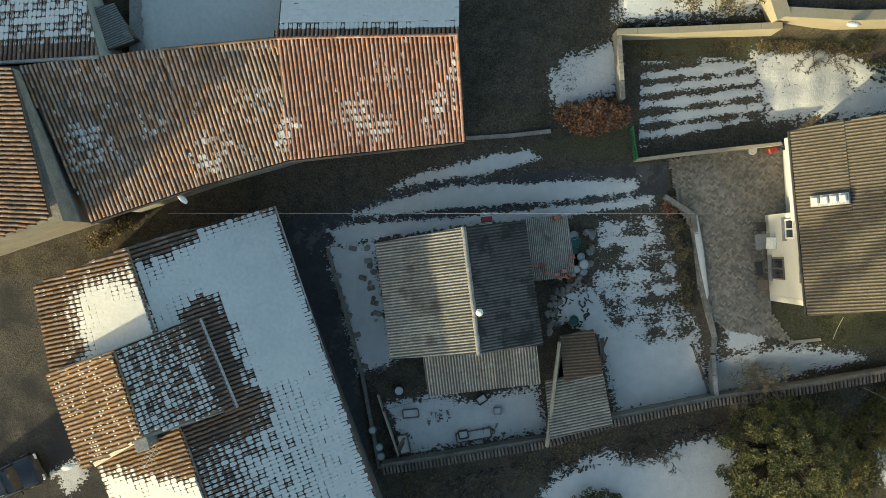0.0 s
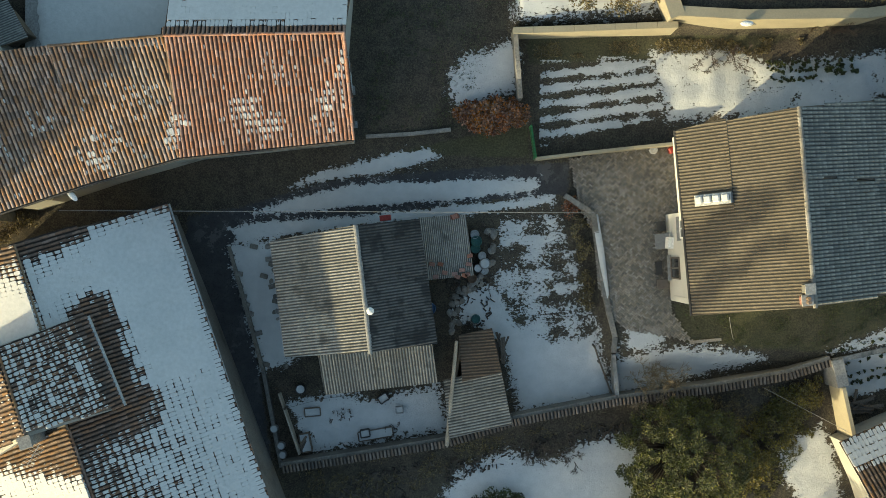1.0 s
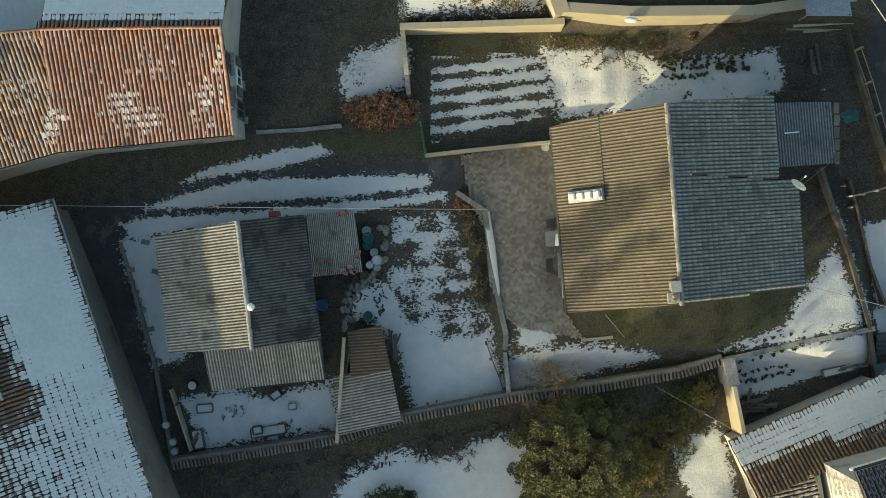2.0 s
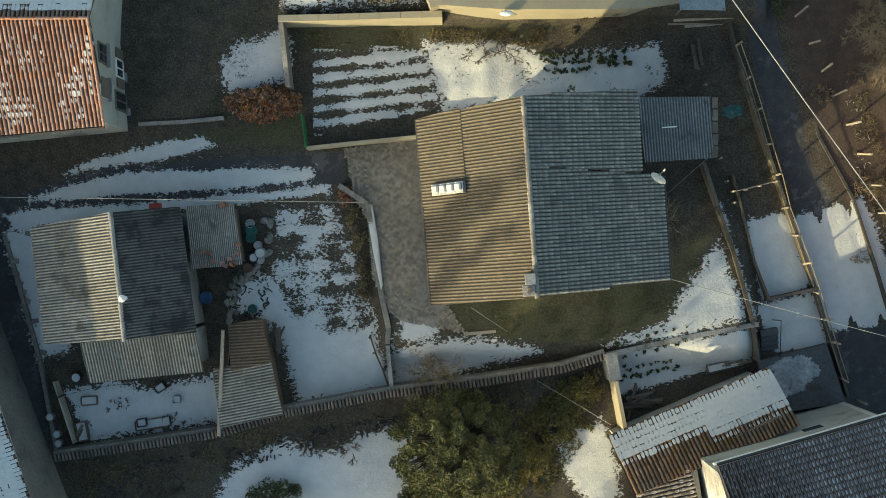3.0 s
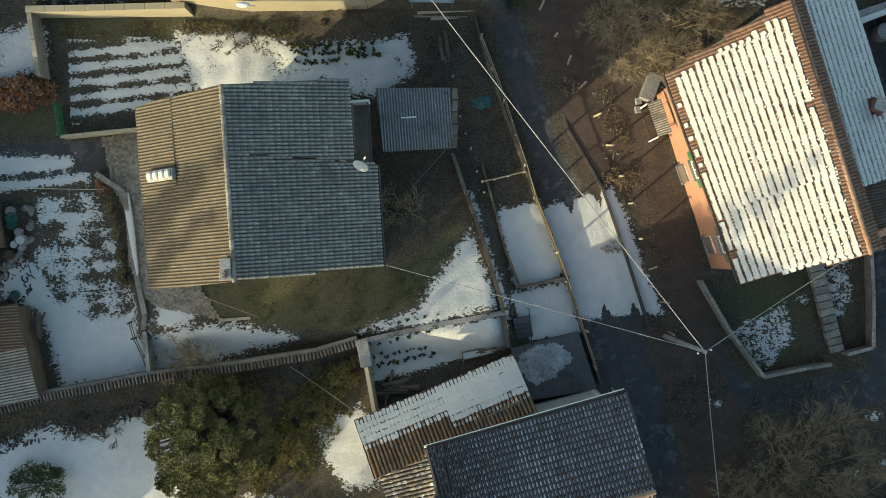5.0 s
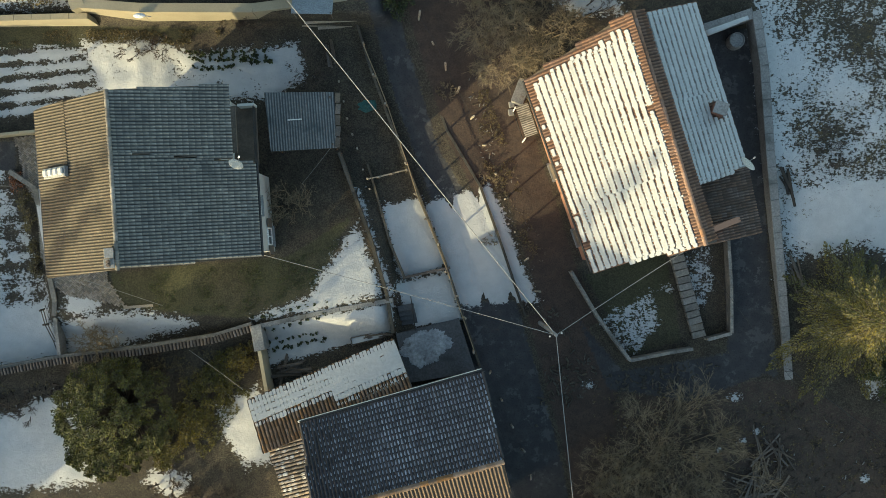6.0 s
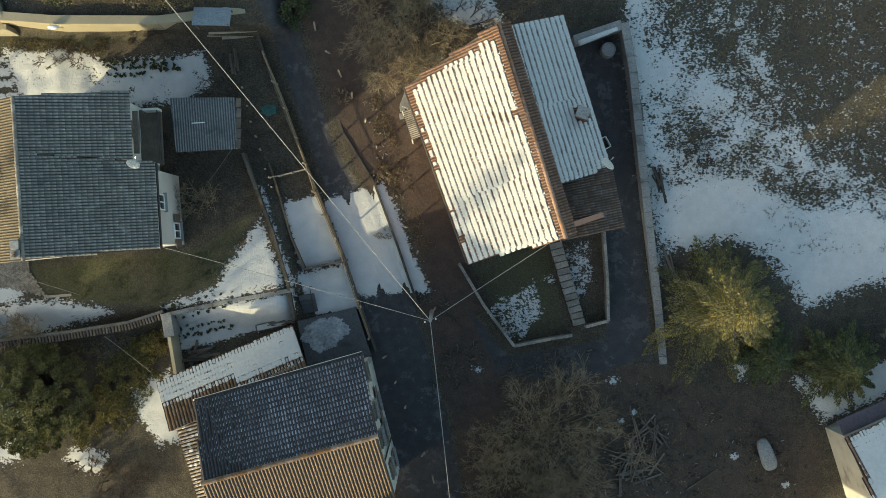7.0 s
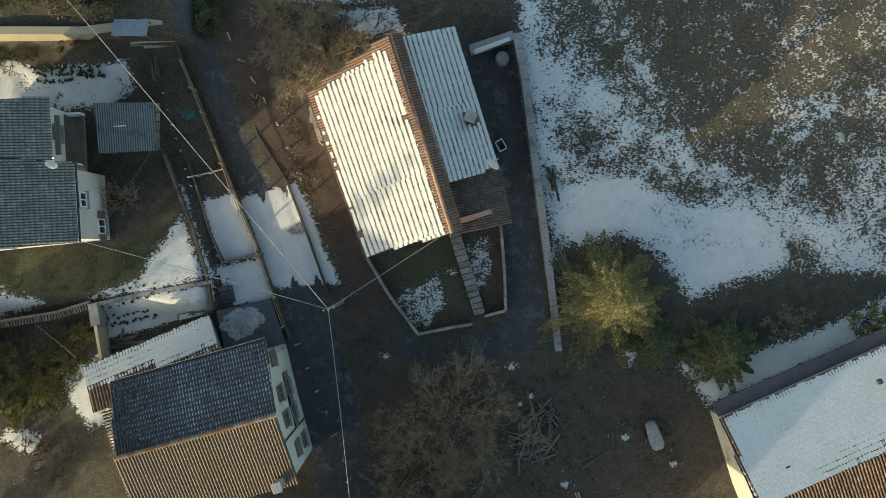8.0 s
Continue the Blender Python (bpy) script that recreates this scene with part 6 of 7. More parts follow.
def bushy(label, base, rx, ry, h, mat_leaf="leaf_green", seed=1, clumps=40, per=70, leaf=0.14, turn=0.0, name="shrub", clump=1.0):
    """A leafy shrub of many uneven clumps on limbs."""
    q = random.Random(seed)
    t = thing(name, base, label, "shrub" if name == "shrub" else "tree")
    b = Vector(base)
    bm = bmesh.new()
    pts, dirs = [], []
    ct, st_ = math.cos(radians(turn)), math.sin(radians(turn))
    for k in range(clumps):
        a, rad = q.uniform(0, 2 * math.pi), math.sqrt(q.random())
        x, y = math.cos(a) * rad * rx, math.sin(a) * rad * ry
        top = h * (1 - 0.65 * rad ** 2.2) * q.uniform(0.55, 1.08)
        c = b + Vector((x * ct - y * st_, x * st_ + y * ct, top))
        rod(bm, b + Vector((x * 0.15, y * 0.15, -0.1)), c, 0.045, 0.012, 5)
        cr = q.uniform(0.16, 0.34) * (rx + ry) / 2.2 * 0.55 + min(0.12, rx * 0.3)
        cr *= clump
        for i in range(per):
            d = Vector((q.gauss(0, 1), q.gauss(0, 1), q.gauss(0.25, 0.8))).normalized()
            p = c + d * cr * q.uniform(0.45, 1.15)
            if p.z < b.z + 0.02:
                continue
            pts.append(p)
            dirs.append(d + Vector((0, 0, 0.3)))
    part("trunk", bm, "bark", t)
    leaf_mesh("crown", pts, dirs, leaf, mat_leaf, t, seed, 1.7)
    return t


def bare_tree(label, base, h, r, seed=1, stems=5, material="twig", levels=4, name="bare_shrub", thick=0.05, droop=0.0, fine=0.009, spread=0.3):
    """A leafless shrub or tree: stems that fork again and again into fine twigs."""
    q = random.Random(seed)
    t = thing(name, base, label, "shrub" if h < 4 else "tree")
    limbs, twigs = [], []

    def grow(p, d, ln, rad, lev):
        e = p + d * ln
        (limbs if lev > levels - 2 else twigs).append((p, e, rad, rad * 0.65))
        if lev <= 0:
            return
        for _ in range(q.randint(3, 4) if lev > 1 else q.randint(4, 6)):
            k = q.uniform(0.45, 1.0)
            nd = (d + Vector((q.gauss(0, 0.55), q.gauss(0, 0.55), q.gauss(0.02 - droop, 0.34)))).normalized()
            grow(p.lerp(e, k), nd, ln * q.uniform(0.5, 0.8), max(fine, rad * 0.55), lev - 1)

    b = Vector(base)
    for k in range(stems):
        a = k / stems * 2 * math.pi + q.uniform(-0.4, 0.4)
        out = r / h * q.uniform(0.05, 0.75)
        d = Vector((math.cos(a) * out, math.sin(a) * out, 1)).normalized()
        foot = r * spread * math.sqrt(q.random())
        grow(b + Vector((math.cos(a) * foot, math.sin(a) * foot, -0.1)), d, h * 0.42 * q.uniform(0.7, 1.15), thick, levels)
    sticks("trunk", limbs, 5, "bark" if material == "twig_dark" else material, t)
    sticks("twig_spray", twigs, 3, material, t, "stuff")
    return t


def sticks(name, segments, sides, material, parent, kind=""):
    """Tapered round sticks from point to point, joined in one mesh."""
    p = np.array([s[0] for s in segments])
    e = np.array([s[1] for s in segments])
    rad = np.array([(s[2], s[3]) for s in segments])
    d = (e - p) / (np.linalg.norm(e - p, axis=1, keepdims=True) + 1e-9)
    side = np.cross(d, np.where(np.abs(d[:, 2:]) > 0.9, [1.0, 0, 0], [0, 0, 1.0]))
    side /= np.linalg.norm(side, axis=1, keepdims=True)
    other = np.cross(d, side)
    rings = []
    for end, k in ((p, 0), (e, 1)):
        for j in range(sides):
            w = 2 * math.pi * j / sides
            rings.append(end + (side * math.cos(w) + other * math.sin(w)) * rad[:, k:k + 1])
    verts = np.stack(rings, 1).reshape(-1, 3)
    base = np.arange(len(segments))[:, None] * 2 * sides
    quad = np.array([(j, (j + 1) % sides, sides + (j + 1) % sides, sides + j) for j in range(sides)])
    faces = (base[:, :, None] + quad[None]).reshape(-1, 4)
    return raw(name, verts.tolist(), faces.tolist(), material, parent, kind=kind)


conifer("tall golden-green fir lit by low sun beside the wall", (60.6, -4.7, gz(60.6, -4.7)), 11.0, 4.7, seed=3, whorls=18, taper=1.1, leaf=0.14)
conifer("low dark yew-like conifer by the snowy slope", (68.5, -8.4, gz(68.5, -8.4)), 4.6, 3.0, "leaf_olive", seed=5, whorls=9)
conifer("small conifer in the shade behind the fir", (64.0, -7.8, gz(64, -7.8)), 4.0, 2.2, "leaf_green", seed=6, whorls=8)
# tall trees to the south-west, whose shade falls across the roofs
for x, y, top, r, seed in ((-12.6, -25.6, 20.9, 1.15, 701), (-14.4, -27.3, 20.1, 1.1, 702), (-14.6, -29.7, 19.4, 1.1, 703)):
    bushy("tall slender evergreen on the lower slope", (x, y, gz(x, y)), r, r, (top - gz(x, y)) / 1.04, "leaf_green", seed, 210, 60, 0.34, name="evergreen_tree")
conifer("slender tree at the foot of the bank", (15.4, -24.4, gz(15.4, -24.4)), 19.6, 1.0, "leaf_green", 704, 26, leaf=0.34, taper=0.3)
bushy("yellow-green shrub on the snowy slope", (78.60, -6.00, -0.94), 1.5, 1.2, 2.2, "leaf_conifer", 7, 30, 70)
bushy("large evergreen tree with tufted yellow-green crown", (18.2, -11.0, gz(18.2, -11.0)), 3.5, 3.0, 5.8, "leaf_olive", 8, 300, 150, 0.11, name="evergreen_tree", clump=0.55)
bushy("evergreen shrub at the foot of the tree", (17.4, -13.6, gz(17.4, -13.6)), 2.2, 1.5, 3.0, "leaf_olive", 9, 80, 160, 0.13, clump=0.7)
bushy("yellowish shrub over the sunlit bank", (22.7, -10.8, gz(22.7, -10.8)), 4.4, 1.0, 0.9, "leaf_conifer", 10, 150, 110, 0.10, 57, clump=0.6)
bushy("yellowish shrub under the boundary wall", (24.8, -8.2, gz(24.8, -8.2)), 1.5, 0.8, 0.9, "leaf_conifer", 11, 36, 110, 0.09, 50)
bushy("rust-coloured shrub beside the green gate", (7.84, 6.91, 0.93), 1.85, 0.85, 1.5, "leaf_rust", 12, 60, 90, 0.15, 3)
bushy("dark round shrub at the edge of the snow", (8.40, -14.48, -1.45), 1.5, 1.3, 1.6, "leaf_green", 13, 40, 80, 0.12)
bushy("clipped evergreen at the corner of the lane", (33.89, 13.39, 2.25), 1.1, 1.7, 2.4, "leaf_green", 14, 50, 90, 0.13)
for n, (q, rx) in enumerate((((21.75, 13.77, 2.34), 2.6), ((25.46, 13.83, 2.36), 2.4), ((28.80, 14.00, 2.40), 1.8), ((13.80, 12.71, 2.08), 2.6), ((21.64, 13.32, 2.23), 3.0), ((26.60, 13.13, 2.18), 3.0))):
    bushy("straggling yellow-green hedge above the retaining wall", (q[0], q[1] + 0.5, gz(q[0], q[1] + 0.5)), rx, 1.3, 1.3, "leaf_dry" if n % 2 else "leaf_green", 20 + n, 44, 70, 0.13)
bare_tree("tan leafless shrub against the boundary wall", (16.92, -7.17, -1.03), 2.9, 2.6, 31, 9, levels=4, thick=0.035)
bare_tree("leafless bush with pale stems behind the house", (28.17, 1.23, 0.35), 2.6, 2.6, 32, 10, levels=3, thick=0.035)
bare_tree("tan leafless tree beside the dirt road", (41.00, 10.84, 1.67), 4.0, 4.2, 33, 30, levels=4, thick=0.03, fine=0.007, spread=0.5)
bare_tree("tan leafless tree beside the dirt road", (39.52, 12.78, 2.09), 3.4, 3.8, 34, 26, levels=4, thick=0.03, fine=0.007, spread=0.5)
bare_tree("grey leafless bush above the pink house", (43.99, 12.16, 1.94), 2.4, 3.0, 35, 8, "twig_dark", levels=4)
bare_tree("spreading leafless tree with sunlit top twigs", (50.47, -13.57, -1.38), 4.4, 5.6, 36, 46, levels=4, thick=0.03, fine=0.007, spread=0.5)
bare_tree("spreading leafless tree over the woodpile", (48.4, -16.8, -1.66), 3.8, 4.6, 37, 34, levels=4, thick=0.03, fine=0.007, spread=0.5)
bare_tree("dark leafless bush on the shaded bank", (22.97, -16.89, -1.69), 1.6, 3.2, 38, 10, "twig_dark", levels=4)
bare_tree("dark leafless bush on the shaded bank", (20.9, -15.6, -1.55), 1.1, 2.0, 39, 8, "twig_dark", levels=4)
bare_tree("low leafless shrub in the snowy field", (59.41, 4.74, 0.55), 1.3, 1.8, 40, 9, "twig_dark", levels=3, thick=0.03)
bare_tree("tan leafless shrub on the snowy slope", (72.99, -6.22, -0.96), 1.8, 2.6, 41, 10, levels=4, thick=0.03)
bare_tree("leafless climber on the shed roof", (29.35, 8.72, 1.25), 2.4, 2.0, 42, 6, "twig_dark", levels=3, thick=0.03)
bare_tree("small leafless shrub in the kitchen garden", (20.54, 10.00, 1.50), 1.3, 1.3, 43, 7, "twig_dark", levels=3, thick=0.025)
bare_tree("low leafless shrub under the gable", (18.92, 9.64, 1.43), 1.2, 1.2, 44, 7, "twig_dark", levels=3, thick=0.025)
bare_tree("leafless fruit bush at the snow's edge", (12.27, -11.28, -1.26), 1.4, 1.6, 45, 7, "twig_dark", levels=3, thick=0.025)
bare_tree("leafless fruit bush at the snow's edge", (10.10, -11.12, -1.26), 1.2, 1.5, 46, 7, "twig_dark", levels=3, thick=0.025)
bare_tree("dry stalks along the wall of the lane", (36.99, 7.75, 1.08), 0.9, 1.2, 47, 8, "twig", levels=3, thick=0.02)
bare_tree("dry stalks along the wall of the lane", (39.55, 3.14, 0.23), 0.8, 1.1, 48, 8, "twig", levels=3, thick=0.02)
bare_tree("dry stalks in the snow beside the tracks", (39.65, -0.65, -0.37), 0.7, 1.0, 49, 8, "twig", levels=3, thick=0.02)
bare_tree("leafless twigs hanging over the ochre wall", (25.47, 11.91, 1.88), 1.8, 2.0, 50, 7, "twig_dark", levels=4, thick=0.025)
for n, q in enumerate(((12.16, 2.15, 0.03), (12.57, 1.11, -0.12), (12.81, -0.09, -0.29), (13.05, -1.76, -0.53), (13.11, -2.68, -0.66))):
    bushy("dry yellowed shrub below the yard wall", q, 0.42, 0.62, 0.8, "leaf_dry" if n != 0 else "leaf_rust", 60 + n, 14, 40, 0.10)
bushy("dry brush on the sunlit wall by the lamp", (-17.76, 0.94, -0.15), 1.6, 0.5, 0.9, "leaf_dry", 70, 26, 60, 0.10, 30)


def tufts(label, outline, n, size, material, seed, zoff=0.0):
    """Scattered tufts of dead grass and litter."""
    q = random.Random(seed)
    xs, ys = [p[0] for p in outline], [p[1] for p in outline]
    pts, dirs = [], []
    while len(pts) < n * 7:
        x, y = q.uniform(min(xs), max(xs)), q.uniform(min(ys), max(ys))
        if inside(np.array([x]), np.array([y]), outline)[0] < 0 or noise.noise((x * 0.8, y * 0.8, seed)) < -0.1:
            continue
        for _ in range(7):
            d = Vector((q.gauss(0, 0.8), q.gauss(0, 0.8), 0.6)).normalized()
            pts.append((x + q.gauss(0, 0.05), y + q.gauss(0, 0.05), gz(x, y) + 0.05 + zoff))
            dirs.append(d)
    return tagged(leaf_mesh("grass_tufts", pts, dirs, size, material, None, seed, 5), label, "grass", kind="stuff")


tufts("dead grass along the verge of the lane", [(38.2, 9.0), (38.9, 9.2), (40.8, 4.2), (42.6, -1.0), (41.9, -2.4), (39.4, 3.4)], 600, 0.11, "leaf_dry", 81)
tufts("frosted grass in the patchy field", [(57, 14), (80, 15), (80, -1), (66, -1.5), (60, 0), (57.4, 1)], 2600, 0.13, "leaf_dry", 82)
tufts("frosted turf behind the big house", [(18, -3.3), (28, -2.0), (31, -1), (29.5, -3.5), (25.5, -5.2), (19.5, -5)], 900, 0.10, "leaf_green", 83)
tufts("long grass under the ochre wall", [(10, 10.7), (24, 11.0), (24, 10.2), (16.5, 10.2), (10, 9.9)], 900, 0.16, "leaf_dry", 84)
tufts("rough grass on the sunlit bank", [(21.5, -9.0), (25.5, -7.4), (26.0, -9.6), (23.0, -14.0), (20.5, -13.0)], 900, 0.18, "leaf_conifer", 85)
tufts("litter and weeds in the shaded yard", [(46, -9.4), (57, -9.4), (66, -13.5), (66, -20), (46, -20)], 1500, 0.13, "leaf_dry", 86)
tufts("rough turf beside the long house", [(1.2, 5.8), (8.4, 6.4), (8.6, 14), (1.4, 14)], 900, 0.10, "leaf_green", 87)
tufts("dead leaves under the boundary wall", [(-2.5, -12.4), (14.5, -9.0), (26, -7.0), (22, -9.0), (12, -10.0), (5, -12.5), (2, -14.5), (-2, -14.5)], 1200, 0.12, "leaf_dry", 88)

# ---- fences, poles, cables ----
def fence(label, pts, h, rails=0, material="concrete", lean=4, rail_mat="wood"):
    """Posts at the given places, with rails or wires between them."""
    f = thing("fence", (pts[0][0], pts[0][1], gz(*pts[0][:2])), label, "fence")
    tops = []
    for x, y in [p[:2] for p in pts]:
        g = gz(x, y)
        bm = bmesh.new()
        box_at(bm, pose(x, y, g - 0.2, rng.uniform(-lean, lean), rng.uniform(-lean, lean), rng.uniform(0, 30)), 0.10, 0.10, h + 0.2, 0.012)
        part("post", bm, material, f)
        tops.append(Vector((x, y, g + h)))
    for a, b in zip(tops, tops[1:]):
        for k in range(rails):
            o = Vector((0, 0, -0.1 - k * (h - 0.2) / max(1, rails - 0.5)))
            bm = bmesh.new()
            rod(bm, a + o, b + o + Vector((0, 0, rng.uniform(-0.04, 0.04))), 0.03 if rail_mat != "iron" else 0.008, None, 5)
            part("rail" if rail_mat != "iron" else "wire", bm, rail_mat, f)
    return f


W_POSTS = [(32.26, 10.18), (32.98, 8.53), (33.61, 6.97), (34.22, 5.25), (34.83, 3.63), (35.38, 1.92), (36.00, 0.51), (36.66, -1.07), (37.25, -2.52), (37.75, -3.99), (38.18, -5.19), (38.89, -7.14)]
fence("fence of pale posts and dry rails beside the asphalt lane", W_POSTS, 1.5, 2, "wood_pale", 5, "twig")
E_POSTS = [(35.33, 11.75), (36.21, 10.46), (36.94, 9.02), (37.60, 7.78), (38.42, 6.32), (39.17, 4.85), (39.92, 3.25), (40.52, 1.75), (41.18, -0.15), (41.77, -1.86), (42.43, -3.59), (43.03, -5.24)]
fence("row of pale posts along the dirt road", E_POSTS, 1.7, 1, "wood_pale", 6, "iron")
S_POSTS = [(39.95, -8.42), (40.57, -10.08), (41.22, -11.64), (41.82, -13.07), (42.5, -14.64), (43.02, -16.14), (43.6, -17.7), (44.2, -19.3)]
fence("row of pale posts below the white house", S_POSTS, 1.7, 1, "wood_pale", 5, "iron")
fence("low wooden fence across the garden plot", [(32.55, 2.74), (33.20, 2.88), (33.95, 3.09), (34.77, 3.31)], 0.8, 2, "wood_pale", 3, "wood_pale")
fence("line of short stakes beside the shed", [(30.81, 8.27), (31.06, 7.18), (31.28, 6.24), (31.61, 5.28), (31.86, 4.47), (32.21, 3.32), (32.65, 2.18)], 0.5, 0, "wood_pale", 6)
fence("rickety wire fence of the snowy yard", [(-3.15, -8.69), (-1.21, -8.16), (0.49, -7.94)], 0.9, 1, "wood", 6, "iron")
fence("leaning wooden fence along the kitchen garden", [(13.46, -5.19), (13.76, -6.11), (14.16, -7.07), (14.49, -8.00)], 0.8, 2, "wood", 9)

gate = thing("gate", (10.19, 5.58, 0.70), "green-painted garden gate standing open", "gate")
a, b = Vector((9.87, 6.35, 1.90)), Vector((10.11, 4.73, 1.90))
for p in (a, b):
    bm = bmesh.new()
    box_at(bm, pose(p.x, p.y, 0.5), 0.09, 0.09, 1.5, 0.01)
    part("gate_post", bm, "green_paint", gate)
for k in range(10):
    p = a.lerp(b, (k + 0.5) / 10)
    box("board", "green_paint", gate, (p.x, p.y, 0.75), (0.05, 0.13, 1.1), 5, 0.006)
for z in (0.9, 1.7):
    bm = bmesh.new()
    rod(bm, (a.x + 0.05, a.y, z), (b.x + 0.05, b.y, z), 0.03)
    part("crossbar", bm, "green_paint", gate)

TOP = Vector((42.8, -5.5, 8.6))
up = thing("utility_pole", (TOP.x, TOP.y, gz(TOP.x, TOP.y)), "concrete utility pole with cables meeting at its head", "utility pole")
bm = bmesh.new()
rod(bm, (TOP.x, TOP.y, gz(TOP.x, TOP.y) - 0.3), tuple(TOP), 0.14, 0.09, 10)
part("shaft", bm, "concrete", up)
bm = bmesh.new()
rod(bm, TOP + Vector((-0.35, -0.1, -0.3)), TOP + Vector((0.35, 0.1, -0.3)), 0.035)
part("crossarm", bm, "iron", up)
for s in (-0.3, 0, 0.3):
    bm = bmesh.new()
    rod(bm, TOP + Vector((s, s * 0.3, -0.28)), TOP + Vector((s, s * 0.3, -0.08)), 0.05, 0.03, 8)
    part("insulator", bm, "white_paint", up)


def cable(label, a, b, sag=0.5, r=0.018, material="wire", n=16):
    c = thing("cable", a, label, "cable")
    bm = bmesh.new()
    a, b = Vector(a), Vector(b)
    pts = [a.lerp(b, k / n) - Vector((0, 0, 4 * sag * (k / n) * (1 - k / n))) for k in range(n + 1)]
    rings = []
    for k, p in enumerate(pts):
        d = (pts[min(k + 1, n)] - pts[max(k - 1, 0)]).to_track_quat("Z", "Y").to_matrix()
        rings.append([bm.verts.new(p + d @ Vector((math.cos(j * 1.2566) * r, math.sin(j * 1.2566) * r, 0))) for j in range(5)])
    for p, q in zip(rings, rings[1:]):
        for j in range(5):
            bm.faces.new((p[j], p[(j + 1) % 5], q[(j + 1) % 5], q[j]))
    bm.faces.new(rings[0][::-1])
    bm.faces.new(rings[-1])
    part("strand", bm, material, c)
    return c


TP = tuple(TOP + Vector((0, 0, -0.05)))
cable("twisted pale overhead cable", TP, (20.3, 21.2, 15.4), 0.6, 0.024)
cable("twisted pale overhead cable", TP, (44.9, -22.0, 8.6), 0.6, 0.022)
cable("thin overhead service cable", TP, (27.3, -1.6, 7.9), 0.5, 0.016)
cable("thin overhead service cable", TP, (49.9, -0.7, 8.4), 0.3, 0.018)
cable("thin wire stretched over the lane", (-13.5, 1.75, 5.2), (1.05, 1.75, 5.1), 0.05, 0.014)
cable("thin wire stretched over the lane", (1.05, 1.75, 5.1), (13.4, 1.75, 4.6), 0.10, 0.014)
cable("thin dark cable across the yard", (57.47, -7.91, -0.40), (68.39, -16.33, 3.40), 0.2, 0.02, "iron")
cable("thin dark cable above the front garden", (50.16, -1.01, 7.00), (57.34, -8.55, 1.00), 0.2, 0.012, "iron")
cable("thin cable from the shed to the bare bush", (30.60, 4.28, 3.20), (28.81, 2.38, 1.20), 0.1, 0.012)
cable("stay wire on the shaded bank", (22.36, -7.37, 0.60), (25.94, -9.29, 3.00), 0.1, 0.012)
cable("stay wire beside the lawn", (18.63, -3.18, 8.00), (20.77, -4.83, 0.50), 0.1, 0.014)


def street_lamp(label, wall, head):
    t = thing("street_lamp", wall, label, "street lamp")
    a, b = Vector(wall), Vector(head)
    bm = bmesh.new()
    rod(bm, a, b, 0.03, 0.025, 6)
    part("arm", bm, "zinc", t)
    d = (b - a)
    d.z = 0
    d.normalize()
    bm = bmesh.new()
    m = Matrix.Translation(b) @ Matrix.Rotation(math.atan2(d.y, d.x), 4, "Z")
    bmesh.ops.create_uvsphere(bm, u_segments=12, v_segments=8, radius=1, matrix=m @ Matrix.Translation((0.22, 0, 0)) @ Matrix.Diagonal((0.34, 0.15, 0.10, 1)))
    part("lantern", bm, "white_paint", t, smooth=True)


street_lamp("street lamp on a bracket below the orange eaves", (-12.98, 2.78, 5.60), (-12.80, 2.60, 5.80))
street_lamp("street lamp on a bracket over the cobbled lane", (-17.79, -10.50, 5.20), (-18.08, -10.58, 5.50))
street_lamp("street lamp on the ochre wall", (20.79, 11.13, 4.50), (20.48, 11.12, 4.80))

# ---- yards and clutter ----
def planks(label, a, b, n, spread, seed, material="wood", name="woodpile", size=(0.12, 0.05), cross=0.3, z=0.0):
    """A loose heap of boards between two places."""
    q = random.Random(seed)
    a, b = Vector((*a[:2], 0)), Vector((*b[:2], 0))
    t = thing(name, (a.x, a.y, gz(a.x, a.y) + z), label, "timber")
    d = b - a
    side = Vector((-d.y, d.x, 0)).normalized()
    for k in range(n):
        ln = d.length * (q.uniform(0.25, 0.6) if cross > 1 else q.uniform(0.45, 1.0))
        c = a.lerp(b, q.uniform(0.1, 0.9) if cross > 1 else q.uniform(0.35, 0.65)) + side * q.uniform(-spread, spread)
        ang = math.degrees(math.atan2(d.y, d.x)) + q.gauss(0, 30 * cross)
        box("board", material, t, (c.x, c.y, gz(c.x, c.y) + z + 0.02 + k * 0.35 / n), (ln, q.uniform(0.6, 1.4) * size[0], size[1]), ang, 0.006, tilt=(q.uniform(-5, 5), q.uniform(-6, 6)))
    return t


planks("tangled heap of old boards in the shaded yard", (55.82, -17.04), (56.87, -12.27), 34, 1.0, 91, "wood", size=(0.09, 0.05), cross=1.1)
planks("tangled heap of old boards in the shaded yard", (54.61, -15.67), (57.71, -14.82), 22, 0.8, 92, "wood", size=(0.10, 0.05), cross=1.2)
planks("dark poles lying in the snow", (56.38, 4.50), (57.44, 1.69), 7, 0.18, 93, "wood_dark", cross=0.25)
planks("dark posts leaning behind the concrete wall", (57.35, -1.18), (58.19, -3.28), 6, 0.3, 94, "wood", cross=0.3)
planks("thin branch lying along the wall", (55.30, 8.56), (55.74, 6.54), 2, 0.1, 95, "wood", cross=0.1)
planks("stacked boards beside the fence", (30.16, 10.45), (30.42, 9.05), 7, 0.25, 96, "wood", cross=0.1)
planks("boards leaning on the terrace edge", (32.41, -6.64), (33.92, -6.26), 5, 0.2, 97, "wood", cross=0.1)
planks("firewood and branches below the annex", (26.83, -8.94), (29.12, -8.13), 14, 0.3, 98, "wood", cross=0.8)
